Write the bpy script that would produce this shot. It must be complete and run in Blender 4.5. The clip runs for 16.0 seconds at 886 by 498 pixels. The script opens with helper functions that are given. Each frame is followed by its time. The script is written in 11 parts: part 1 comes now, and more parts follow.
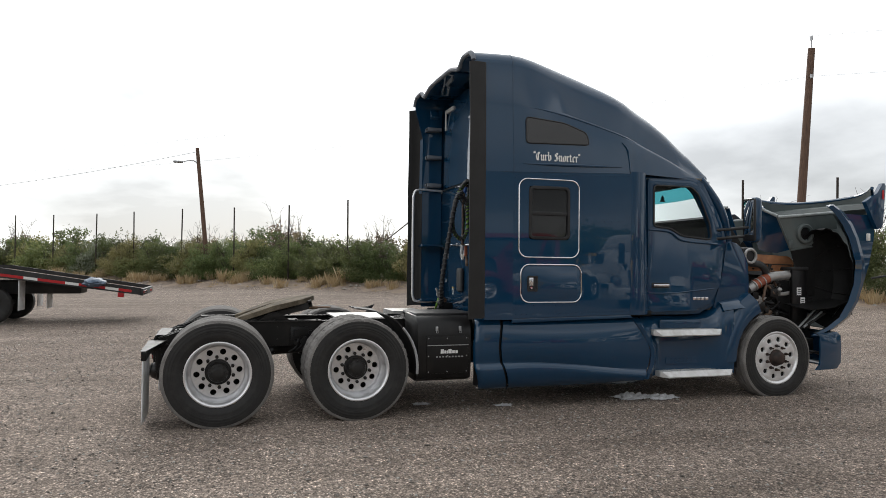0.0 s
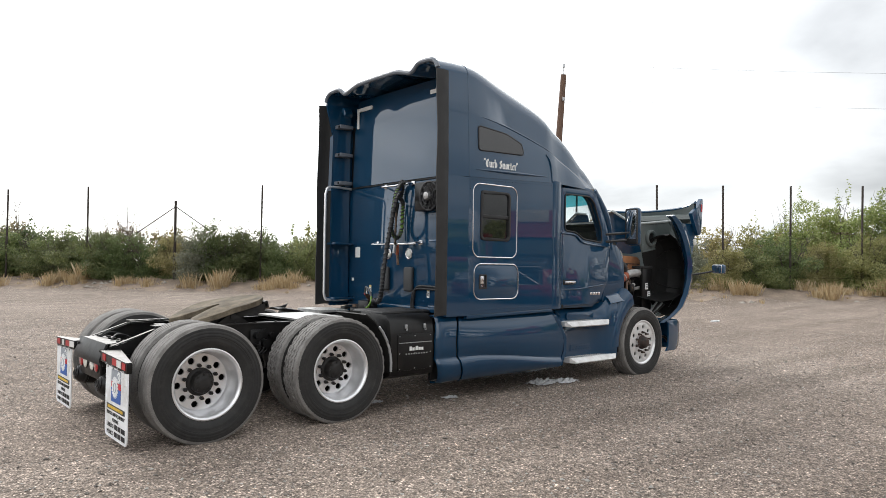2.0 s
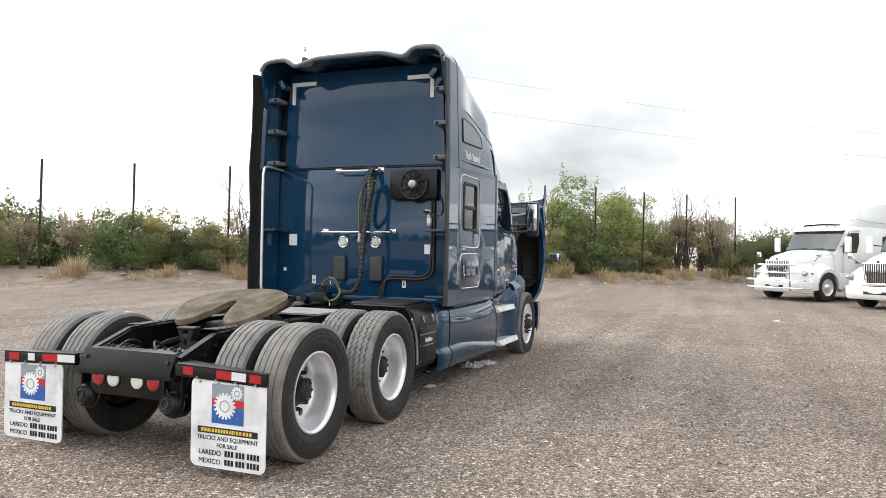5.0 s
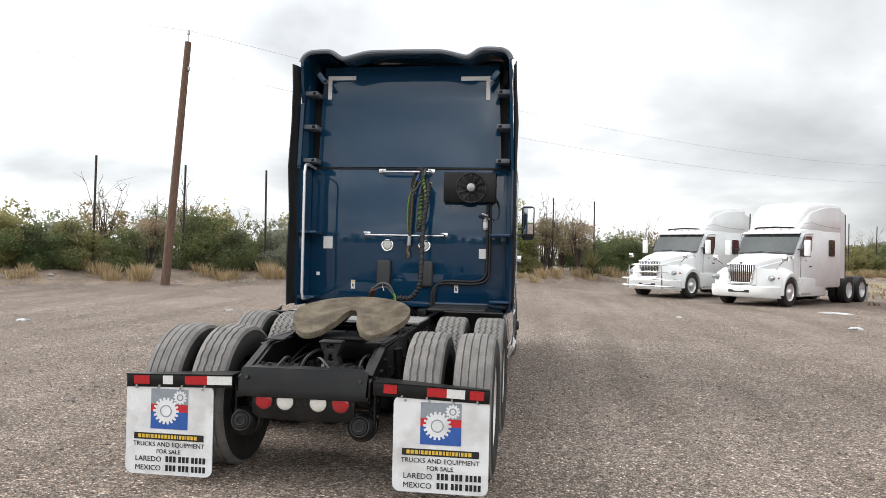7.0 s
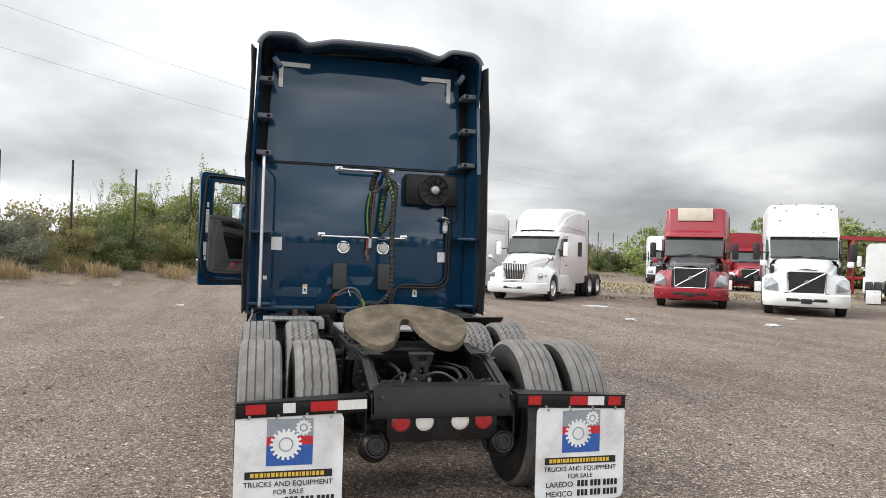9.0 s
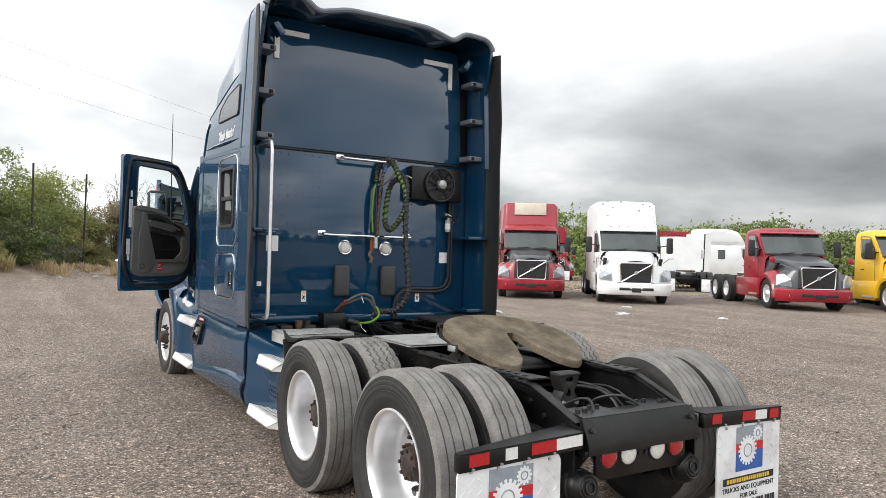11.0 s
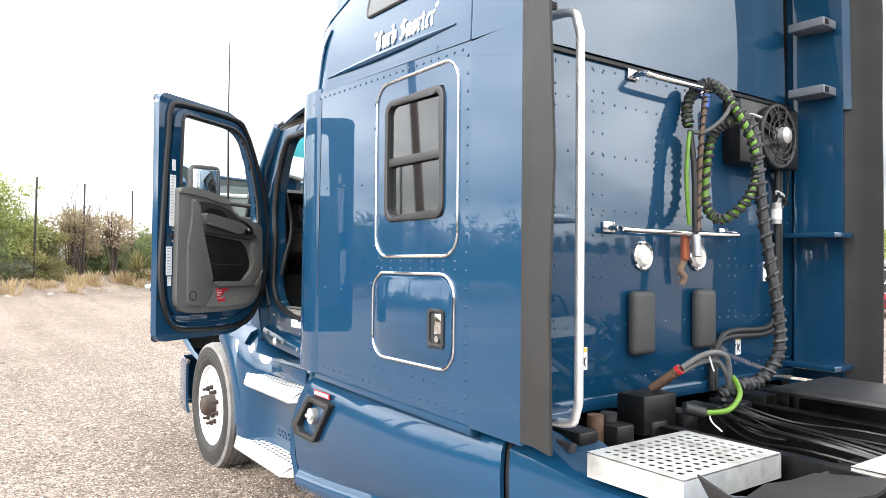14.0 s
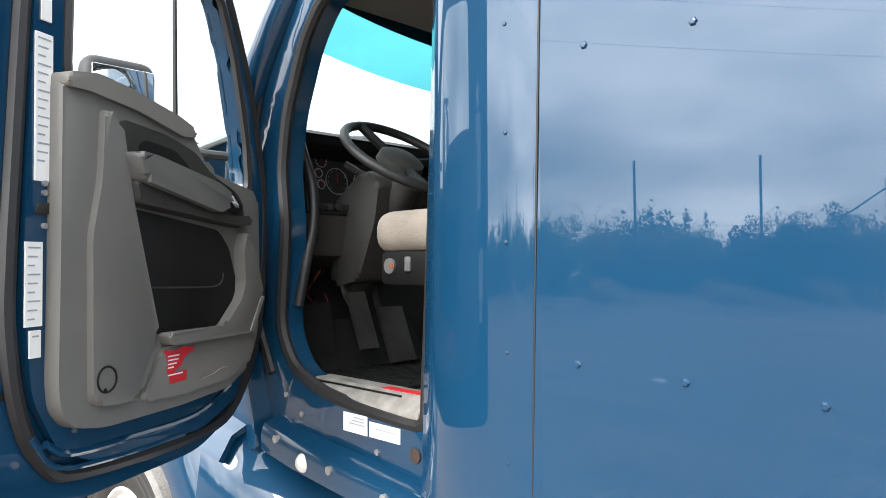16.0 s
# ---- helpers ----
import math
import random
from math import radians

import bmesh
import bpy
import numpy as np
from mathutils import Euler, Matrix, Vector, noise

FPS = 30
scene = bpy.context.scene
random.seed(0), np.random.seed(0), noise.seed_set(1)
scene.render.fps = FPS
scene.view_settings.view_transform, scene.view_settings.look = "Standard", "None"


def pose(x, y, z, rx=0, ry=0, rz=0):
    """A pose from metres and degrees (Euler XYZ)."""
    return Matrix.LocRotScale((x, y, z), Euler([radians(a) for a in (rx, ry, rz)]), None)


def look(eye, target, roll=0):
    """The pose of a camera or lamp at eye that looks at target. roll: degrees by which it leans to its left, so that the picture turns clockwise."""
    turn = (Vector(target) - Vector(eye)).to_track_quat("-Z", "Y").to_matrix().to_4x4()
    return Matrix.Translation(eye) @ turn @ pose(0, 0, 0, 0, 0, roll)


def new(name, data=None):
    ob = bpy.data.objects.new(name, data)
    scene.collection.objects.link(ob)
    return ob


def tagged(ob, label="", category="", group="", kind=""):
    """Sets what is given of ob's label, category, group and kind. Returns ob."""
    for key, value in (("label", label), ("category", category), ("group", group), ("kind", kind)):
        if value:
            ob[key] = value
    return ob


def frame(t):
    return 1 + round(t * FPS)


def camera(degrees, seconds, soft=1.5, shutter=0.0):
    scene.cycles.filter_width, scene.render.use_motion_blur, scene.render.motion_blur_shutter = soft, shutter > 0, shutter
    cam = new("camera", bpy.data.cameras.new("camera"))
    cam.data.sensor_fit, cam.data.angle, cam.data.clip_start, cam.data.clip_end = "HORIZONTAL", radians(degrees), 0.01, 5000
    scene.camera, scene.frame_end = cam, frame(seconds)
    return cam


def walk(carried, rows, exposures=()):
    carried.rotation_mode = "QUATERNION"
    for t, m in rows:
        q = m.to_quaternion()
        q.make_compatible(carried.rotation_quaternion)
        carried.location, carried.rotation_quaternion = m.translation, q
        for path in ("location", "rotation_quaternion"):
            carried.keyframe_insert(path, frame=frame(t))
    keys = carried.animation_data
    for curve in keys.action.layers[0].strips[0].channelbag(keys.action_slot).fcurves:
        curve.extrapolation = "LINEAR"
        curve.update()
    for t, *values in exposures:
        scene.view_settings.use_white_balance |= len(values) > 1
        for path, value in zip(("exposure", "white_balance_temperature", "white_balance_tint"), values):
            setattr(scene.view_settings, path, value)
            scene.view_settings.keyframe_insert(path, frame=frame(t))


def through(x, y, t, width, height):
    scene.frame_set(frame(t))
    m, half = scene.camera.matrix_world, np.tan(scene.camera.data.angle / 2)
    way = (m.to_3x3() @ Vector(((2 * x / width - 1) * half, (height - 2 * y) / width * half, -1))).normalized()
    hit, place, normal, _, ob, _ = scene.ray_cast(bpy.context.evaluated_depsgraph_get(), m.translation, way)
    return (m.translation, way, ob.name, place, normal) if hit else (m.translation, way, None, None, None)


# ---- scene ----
cam = camera(64.6, 16.0, soft=0.72)
PATH = [
    (0, (0.02, -8.039, 1.52), (0.62, -6.132, 1.569), 0.6),
    (0.5, (-0.59, -7.905, 1.527), (0.216, -6.075, 1.575), 0.5),
    (1, (-1.187, -7.677, 1.529), (-0.238, -5.917, 1.575), 0.5),
    (1.5, (-1.743, -7.412, 1.546), (-0.544, -5.812, 1.593), 0.7),
    (2, (-2.347, -7.014, 1.532), (-1.054, -5.489, 1.577), 0.8),
    (2.5, (-2.853, -6.608, 1.527), (-1.519, -5.118, 1.567), 0.8),
    (3, (-3.302, -6.127, 1.543), (-1.892, -4.709, 1.571), 0.8),
    (3.5, (-3.726, -5.648, 1.555), (-2.225, -4.327, 1.576), 0.9),
    (4, (-4.022, -5.091, 1.553), (-2.389, -3.937, 1.568), 0.9),
    (4.5, (-4.329, -4.538, 1.549), (-2.576, -3.575, 1.561), 1.0),
    (4.7, (-4.414, -4.308, 1.532), (-2.611, -3.443, 1.546), 1.0),
    (6.8, (-5.025, -1.729, 1.589), (-3.045, -1.449, 1.605), 1.4),
    (7, (-5.038, -1.487, 1.56), (-3.056, -1.221, 1.579), 1.3),
    (7.5, (-5.019, -0.854, 1.571), (-3.027, -0.68, 1.586), 1.5),
    (8, (-4.986, -0.213, 1.583), (-2.993, -0.386, 1.607), 1.6),
    (8.5, (-4.877, 0.486, 1.583), (-2.902, 0.171, 1.607), 1.7),
    (9, (-4.759, 1.126, 1.57), (-2.826, 0.614, 1.599), 1.7),
    (9.2, (-4.683, 1.365, 1.55), (-2.78, 0.749, 1.579), 1.7),
    (11.3, (-2.988, 3.116, 1.621), (-1.307, 2.033, 1.645), 1.4),
    (11.5, (-2.787, 3.205, 1.601), (-1.115, 2.108, 1.631), 1.3),
    (12, (-2.097, 3.346, 1.593), (-0.434, 2.235, 1.628), 1.1),
    (12.5, (-1.396, 3.333, 1.577), (0.259, 2.21, 1.61), 1.0),
    (13, (-0.7, 3.24, 1.596), (0.955, 2.118, 1.627), 0.8),
    (13.5, (-0.011, 3.109, 1.612), (1.636, 1.974, 1.647), 0.8),
    (14, (0.714, 2.94, 1.628), (2.34, 1.778, 1.665), 0.5),
    (14.5, (1.46, 2.79, 1.593), (3.063, 1.595, 1.641), 0.5),
    (15, (2.225, 2.603, 1.622), (3.813, 1.387, 1.661), 0.0),
    (15.5, (2.884, 2.458, 1.636), (4.433, 1.193, 1.680), 0.1),
    (16, (3.551, 2.226, 1.658), (4.974, 0.821, 1.7), -0.3),
]
EXPOSURE = [(0.0, -0.11), (0.7, 0.09), (1.5, 0.37), (3.5, 0.67), (4.7, 0.70), (7.0, 0.46), (9.0, 0.38), (11.3, 0.48), (12.0, 0.85), (12.5, 1.1), (13.0, 1.33), (14.0, 1.74), (15.2, 1.74), (16.0, 1.74)]
walk(cam, [(t, look(eye, target, roll)) for t, eye, target, roll in PATH], EXPOSURE)

# light settings
SKY_STRENGTH, SUN_STRENGTH = 1.0, 1.3
ZENITH_GAIN, HORIZON_GAIN, GLOW_GAIN, LEE_LOSS = 0.56, 1.02, 1.65, 0.78
SUN_FROM = (0.10, 0.80, 0.50)  # where the sun stands behind the clouds
# fill glow added out of view to brighten the back wall
SKY_FILL_FROM, SKY_FILL_GAIN = (-0.72, -0.52, 0.46), 1.1
CLOUD_SHIFT = (3.0, 1.0, 0.0)
CLOUD_DARK, CLOUD_MID, CLOUD_LIGHT = (0.36, 0.37, 0.38), (0.635, 0.65, 0.66), (1.085, 1.09, 1.095)

# ---- light ----
world = bpy.data.worlds.new("overcast_sky")
scene.world = world
world.use_nodes = True
wt = world.node_tree
wt.nodes.clear()


def wnode(kind, **sockets):
    n = wt.nodes.new(kind)
    for k, v in sockets.items():
        n.inputs[k.replace("_", " ")].default_value = v
    return n


w_sky = wt.nodes.new("ShaderNodeTexSky")
w_sky.sky_type, w_sky.sun_disc = "NISHITA", False
w_sky.sun_elevation, w_sky.sun_rotation = radians(32), radians(7)
w_skyscale = wnode("ShaderNodeVectorMath")
w_skyscale.operation = "SCALE"
w_skyscale.inputs["Scale"].default_value = 0.10
wt.links.new(w_sky.outputs[0], w_skyscale.inputs[0])
w_co = wt.nodes.new("ShaderNodeTexCoord")
w_sep = wt.nodes.new("ShaderNodeSeparateXYZ")
wt.links.new(w_co.outputs["Generated"], w_sep.inputs[0])
# flatten the directions into a cloud deck: x / (z + 0.12), y / (z + 0.12)
w_add = wnode("ShaderNodeMath"); w_add.operation = "ADD"; w_add.inputs[1].default_value = 0.26
w_max = wnode("ShaderNodeMath"); w_max.operation = "MAXIMUM"; w_max.inputs[1].default_value = 0.0
wt.links.new(w_sep.outputs[2], w_max.inputs[0])
wt.links.new(w_max.outputs[0], w_add.inputs[0])
w_div = []
for i in (0, 1):
    d = wnode("ShaderNodeMath"); d.operation = "DIVIDE"
    wt.links.new(w_sep.outputs[i], d.inputs[0]); wt.links.new(w_add.outputs[0], d.inputs[1])
    w_div.append(d)
w_deck = wt.nodes.new("ShaderNodeCombineXYZ")
wt.links.new(w_div[0].outputs[0], w_deck.inputs[0]); wt.links.new(w_div[1].outputs[0], w_deck.inputs[1])
w_n1 = wnode("ShaderNodeTexNoise", Scale=0.85, Detail=7.0, Roughness=0.5, Distortion=0.12)
w_off = wt.nodes.new("ShaderNodeVectorMath"); w_off.operation = "ADD"; w_off.inputs[1].default_value = CLOUD_SHIFT
wt.links.new(w_deck.outputs[0], w_off.inputs[0])
wt.links.new(w_off.outputs[0], w_n1.inputs["Vector"])
w_ramp = wt.nodes.new("ShaderNodeValToRGB")
els = w_ramp.color_ramp.elements
els[0].position, els[0].color = 0.34, (*CLOUD_DARK, 1)
els[1].position, els[1].color = 0.66, (*CLOUD_LIGHT, 1)
mid = els.new(0.5); mid.color = (*CLOUD_MID, 1)
wt.links.new(w_n1.outputs[0], w_ramp.inputs[0])
w_mix = wt.nodes.new("ShaderNodeMixRGB"); w_mix.inputs[0].default_value = 0.94
wt.links.new(w_skyscale.outputs[0], w_mix.inputs[1]); wt.links.new(w_ramp.outputs[0], w_mix.inputs[2])
# overcast skies are brighter overhead
w_zen = wnode("ShaderNodeMath"); w_zen.operation = "MULTIPLY_ADD"; w_zen.inputs[1].default_value = ZENITH_GAIN; w_zen.inputs[2].default_value = HORIZON_GAIN
wt.links.new(w_max.outputs[0], w_zen.inputs[0])
# and round the veiled sun
w_dot = wt.nodes.new("ShaderNodeVectorMath"); w_dot.operation = "DOT_PRODUCT"; w_dot.inputs[1].default_value = Vector(SUN_FROM).normalized()
wt.links.new(w_co.outputs["Generated"], w_dot.inputs[0])
w_pos = wnode("ShaderNodeMath"); w_pos.operation = "MAXIMUM"; w_pos.inputs[1].default_value = 0.0
wt.links.new(w_dot.outputs["Value"], w_pos.inputs[0])
w_pow = wnode("ShaderNodeMath"); w_pow.operation = "POWER"; w_pow.inputs[1].default_value = 3.0
wt.links.new(w_pos.outputs[0], w_pow.inputs[0])
w_glow = wnode("ShaderNodeMath"); w_glow.operation = "MULTIPLY_ADD"; w_glow.inputs[1].default_value = GLOW_GAIN
wt.links.new(w_pow.outputs[0], w_glow.inputs[0])
# the half of the sky away from the sun is duller
w_neg = wnode("ShaderNodeMath"); w_neg.operation = "MINIMUM"; w_neg.inputs[1].default_value = 0.0
wt.links.new(w_dot.outputs["Value"], w_neg.inputs[0])
w_lee = wnode("ShaderNodeMath"); w_lee.operation = "MULTIPLY_ADD"; w_lee.inputs[1].default_value = LEE_LOSS
wt.links.new(w_neg.outputs[0], w_lee.inputs[0]); wt.links.new(w_zen.outputs[0], w_lee.inputs[2])
wt.links.new(w_lee.outputs[0], w_glow.inputs[2])
# bright patch added to the unseen sky behind the truck, lifting its reflections
w_dot2 = wt.nodes.new("ShaderNodeVectorMath"); w_dot2.operation = "DOT_PRODUCT"; w_dot2.inputs[1].default_value = Vector(SKY_FILL_FROM).normalized()
wt.links.new(w_co.outputs["Generated"], w_dot2.inputs[0])
w_pos2 = wnode("ShaderNodeMath"); w_pos2.operation = "MAXIMUM"; w_pos2.inputs[1].default_value = 0.0
wt.links.new(w_dot2.outputs["Value"], w_pos2.inputs[0])
w_pow2 = wnode("ShaderNodeMath"); w_pow2.operation = "POWER"; w_pow2.inputs[1].default_value = 5.0
wt.links.new(w_pos2.outputs[0], w_pow2.inputs[0])
w_fill = wnode("ShaderNodeMath"); w_fill.operation = "MULTIPLY_ADD"; w_fill.inputs[1].default_value = SKY_FILL_GAIN
wt.links.new(w_pow2.outputs[0], w_fill.inputs[0]); wt.links.new(w_glow.outputs[0], w_fill.inputs[2])
w_gain = wt.nodes.new("ShaderNodeVectorMath"); w_gain.operation = "SCALE"
wt.links.new(w_mix.outputs[0], w_gain.inputs[0]); wt.links.new(w_fill.outputs[0], w_gain.inputs["Scale"])
w_bg = wnode("ShaderNodeBackground", Strength=SKY_STRENGTH)
wt.links.new(w_gain.outputs[0], w_bg.inputs[0])
w_out = wt.nodes.new("ShaderNodeOutputWorld")
wt.links.new(w_bg.outputs[0], w_out.inputs[0])

sun_data = bpy.data.lights.new("sun", "SUN")
sun_data.energy, sun_data.angle, sun_data.color = SUN_STRENGTH, radians(25), (1.0, 0.96, 0.9)
sun = new("sun", sun_data)
sun.matrix_world = look([30 * c for c in SUN_FROM], (0, 0, 0))

# ---- materials ----
def material(name, color=(0.5, 0.5, 0.5), rough=0.5, metal=0.0, coat=0.0, coat_rough=0.03, vary=0.0, scale=8.0, bump=0.0, bump_scale=60.0, fine=0.0,
             color2=None, spec=0.5, rough_vary=0.0, stretch=(1, 1, 1), seed_by_object=False, dirt=None, dirt_amount=0.0, dirt_scale=2.0):
    """A surface with broad stains and fine grain. vary: how far the colour swings; color2: the colour it swings to; bump: relief in metres."""
    m = bpy.data.materials.new(name)
    m.use_nodes = True
    t = m.node_tree
    b = t.nodes["Principled BSDF"]
    b.inputs["Roughness"].default_value, b.inputs["Metallic"].default_value = rough, metal
    b.inputs["Coat Weight"].default_value, b.inputs["Coat Roughness"].default_value = coat, coat_rough
    b.inputs["Specular IOR Level"].default_value = spec
    b.inputs["Base Color"].default_value = (*color, 1)
    co = t.nodes.new("ShaderNodeTexCoord")
    mp = t.nodes.new("ShaderNodeMapping")
    mp.inputs["Scale"].default_value = stretch
    t.links.new(co.outputs["Object"], mp.inputs["Vector"])
    vec = mp.outputs[0]

    def noise_tex(s, detail=5.0):
        n = t.nodes.new("ShaderNodeTexNoise")
        n.inputs["Scale"].default_value, n.inputs["Detail"].default_value = s, detail
        t.links.new(vec, n.inputs["Vector"])
        return n.outputs[0]

    col = None
    if vary or color2:
        c2 = color2 or tuple(max(0.0, c * (1 - vary)) for c in color)
        r = t.nodes.new("ShaderNodeValToRGB")
        r.color_ramp.elements[0].position, r.color_ramp.elements[0].color = 0.35, (*c2, 1)
        r.color_ramp.elements[1].position, r.color_ramp.elements[1].color = 0.65, (*color, 1)
        t.links.new(noise_tex(scale), r.inputs[0])
        col = r.outputs[0]
        if fine:
            x = t.nodes.new("ShaderNodeMixRGB"); x.blend_type = "MULTIPLY"; x.inputs[0].default_value = 1.0
            r2 = t.nodes.new("ShaderNodeValToRGB")
            lo = 1 - fine
            r2.color_ramp.elements[0].position, r2.color_ramp.elements[0].color = 0.3, (lo, lo, lo, 1)
            r2.color_ramp.elements[1].position, r2.color_ramp.elements[1].color = 0.7, (1, 1, 1, 1)
            t.links.new(noise_tex(scale * 14), r2.inputs[0])
            t.links.new(col, x.inputs[1]); t.links.new(r2.outputs[0], x.inputs[2])
            col = x.outputs[0]
    if dirt:
        x = t.nodes.new("ShaderNodeMixRGB")
        r3 = t.nodes.new("ShaderNodeValToRGB")
        r3.color_ramp.elements[0].position, r3.color_ramp.elements[0].color = 0.48, (0, 0, 0, 1)
        r3.color_ramp.elements[1].position, r3.color_ramp.elements[1].color = 0.75, (dirt_amount,) * 3 + (1,)
        t.links.new(noise_tex(dirt_scale, 8.0), r3.inputs[0])
        t.links.new(r3.outputs[0], x.inputs[0])
        x.inputs[1].default_value = (*color, 1)
        if col:
            t.links.new(col, x.inputs[1])
        x.inputs[2].default_value = (*dirt, 1)
        col = x.outputs[0]
    if col:
        t.links.new(col, b.inputs["Base Color"])
    if rough_vary:
        mr = t.nodes.new("ShaderNodeMapRange")
        mr.inputs["To Min"].default_value, mr.inputs["To Max"].default_value = max(0, rough - rough_vary), min(1, rough + rough_vary)
        t.links.new(noise_tex(scale * 1.7), mr.inputs["Value"])
        t.links.new(mr.outputs[0], b.inputs["Roughness"])
    if bump:
        bp = t.nodes.new("ShaderNodeBump")
        bp.inputs["Strength"].default_value, bp.inputs["Distance"].default_value = 1.0, bump
        t.links.new(noise_tex(bump_scale, 4.0), bp.inputs["Height"])
        t.links.new(bp.outputs[0], b.inputs["Normal"])
    return m


PAINT = material("blue_paint", (0.0040, 0.0405, 0.0915), 0.42, 0.04, coat=1.0, coat_rough=0.012, color2=(0.0036, 0.0355, 0.084), scale=1.2, spec=0.06, dirt=(0.014, 0.042, 0.075), dirt_amount=0.12, dirt_scale=3.0)
PAINT.node_tree.nodes["Principled BSDF"].inputs["Coat IOR"].default_value = 1.58
BLACK_PLASTIC = material("black_plastic", (0.016, 0.016, 0.0175), 0.55, vary=0.35, scale=5, bump=0.0004, bump_scale=300, rough_vary=0.1)
COVER_GREY = material("faded_plastic_cover", (0.045, 0.046, 0.047), 0.55, color2=(0.036, 0.037, 0.038), scale=5, bump=0.0003, bump_scale=300)
RUBBER_EDGE = material("black_rubber_edge", (0.014, 0.0133, 0.013), 0.62, vary=0.3, scale=4, rough_vary=0.12)
FRAME_BLACK = material("black_frame_paint", (0.006, 0.006, 0.0065), 0.38, vary=0.4, scale=6, spec=0.35, bump=0.0006, bump_scale=40, dirt=(0.045, 0.038, 0.032), dirt_amount=0.22, dirt_scale=5, rough_vary=0.15)
TYRE = material("tyre_rubber", (0.014, 0.0137, 0.0137), 0.72, color2=(0.022, 0.021, 0.020), scale=5, fine=0.25, bump=0.0008, bump_scale=90, dirt=(0.09, 0.08, 0.072), dirt_amount=0.14, dirt_scale=14)
TREAD = material("worn_tread_rubber", (0.25, 0.238, 0.225), 0.85, color2=(0.175, 0.165, 0.156), scale=9, fine=0.35, bump=0.0015, bump_scale=70)
PANEL_EDGE = material("bare_moulded_edge", (0.34, 0.37, 0.37), 0.5, vary=0.25, scale=20)
ALUMINIUM = material("polished_aluminium", (0.82, 0.82, 0.83), 0.34, 0.7, color2=(0.72, 0.72, 0.73), scale=9, rough_vary=0.12, bump=0.0003, bump_scale=60)
RIM_BRIGHT = material("bright_machined_rim", (0.76, 0.76, 0.76), 0.30, 0.55, color2=(0.78, 0.78, 0.78), scale=9)
CHROME = material("chrome", (0.82, 0.82, 0.84), 0.10, 1.0, vary=0.1, scale=12)
DECK_WHITE = material("bright_step_metal", (0.52, 0.52, 0.515), 0.45, 0.3, color2=(0.42, 0.415, 0.40), scale=14, rough_vary=0.1, dirt=(0.16, 0.14, 0.12), dirt_amount=0.55, dirt_scale=9, bump=0.0005, bump_scale=80)
STEP_BRIGHT = material("bright_aluminium_step", (0.72, 0.72, 0.715), 0.42, 0.25, color2=(0.62, 0.615, 0.60), scale=14, rough_vary=0.1, dirt=(0.30, 0.27, 0.23), dirt_amount=0.4, dirt_scale=11, bump=0.0004, bump_scale=80)
TREADPLATE = material("aluminium_step_plate", (0.66, 0.66, 0.66), 0.42, 0.75, color2=(0.5, 0.49, 0.47), scale=18, rough_vary=0.12, dirt=(0.23, 0.2, 0.17), dirt_amount=0.5, dirt_scale=7)
RUST = material("rusty_hub", (0.050, 0.028, 0.020), 0.75, color2=(0.020, 0.016, 0.014), scale=14, bump=0.002, bump_scale=60)
RUST_PALE = material("pale_worn_rust", (0.26, 0.17, 0.11), 0.7, color2=(0.16, 0.10, 0.07), scale=18, bump=0.0006, bump_scale=90)
DARK_STEEL = material("greasy_dark_steel", (0.030, 0.028, 0.026), 0.55, 0.3, color2=(0.014, 0.013, 0.013), scale=10, bump=0.001, bump_scale=60)
GREASE_PLATE = material("weathered_coupling_plate", (0.215, 0.178, 0.130), 0.85, 0.0, spec=0.15, color2=(0.105, 0.085, 0.062), scale=7, fine=0.4, bump=0.0012, bump_scale=50, dirt=(0.04, 0.034, 0.03), dirt_amount=0.6, dirt_scale=6)
WHITE_PAINT = material("white_paint", (0.78, 0.79, 0.79), 0.40, coat=0.25, color2=(0.72, 0.73, 0.73), scale=1.5, dirt=(0.5, 0.48, 0.44), dirt_amount=0.18, dirt_scale=2.5)
RED_PAINT = material("red_paint", (0.285, 0.006, 0.018), 0.35, coat=0.6, color2=(0.25, 0.005, 0.016), scale=1.5)
YELLOW_PAINT = material("yellow_paint", (0.75, 0.45, 0.02), 0.4, coat=0.6, vary=0.1, scale=2)
GREY_HOOD = material("dark_grey_hood_paint", (0.035, 0.036, 0.042), 0.35, coat=0.7, vary=0.2, scale=2)
# wheel liners' own black; on backings and plugs it stands for shade
LINER_SHADE_BLACK = material("matt_black_liner_and_shade", (0.010, 0.010, 0.010), 0.6, vary=0.4, scale=6, spec=0.2, bump=0.002, bump_scale=25)
HOOD_INNER = material("grey_green_fibreglass", (0.115, 0.135, 0.132), 0.5, color2=(0.07, 0.088, 0.088), scale=4, bump=0.001, bump_scale=40, dirt=(0.05, 0.045, 0.04), dirt_amount=0.5, dirt_scale=4)
WHITE_STICKER = material("white_sticker", (0.78, 0.78, 0.77), 0.5, vary=0.08, scale=30)
REFLECT_RED = material("red_reflective_tape", (0.50, 0.015, 0.020), 0.35, vary=0.25, scale=60)
REFLECT_WHITE = material("white_reflective_tape", (0.78, 0.78, 0.76), 0.35, vary=0.12, scale=60)
FLAP_WHITE = material("white_mud_flap", (0.84, 0.85, 0.86), 0.5, color2=(0.77, 0.78, 0.79), scale=6, bump=0.0012, bump_scale=70, dirt=(0.35, 0.31, 0.27), dirt_amount=0.5, dirt_scale=5)
INK = material("black_ink", (0.015, 0.015, 0.017), 0.5, vary=0.3, scale=30)
INK_YELLOW = material("yellow_ink", (0.75, 0.50, 0.06), 0.5, vary=0.1, scale=30)
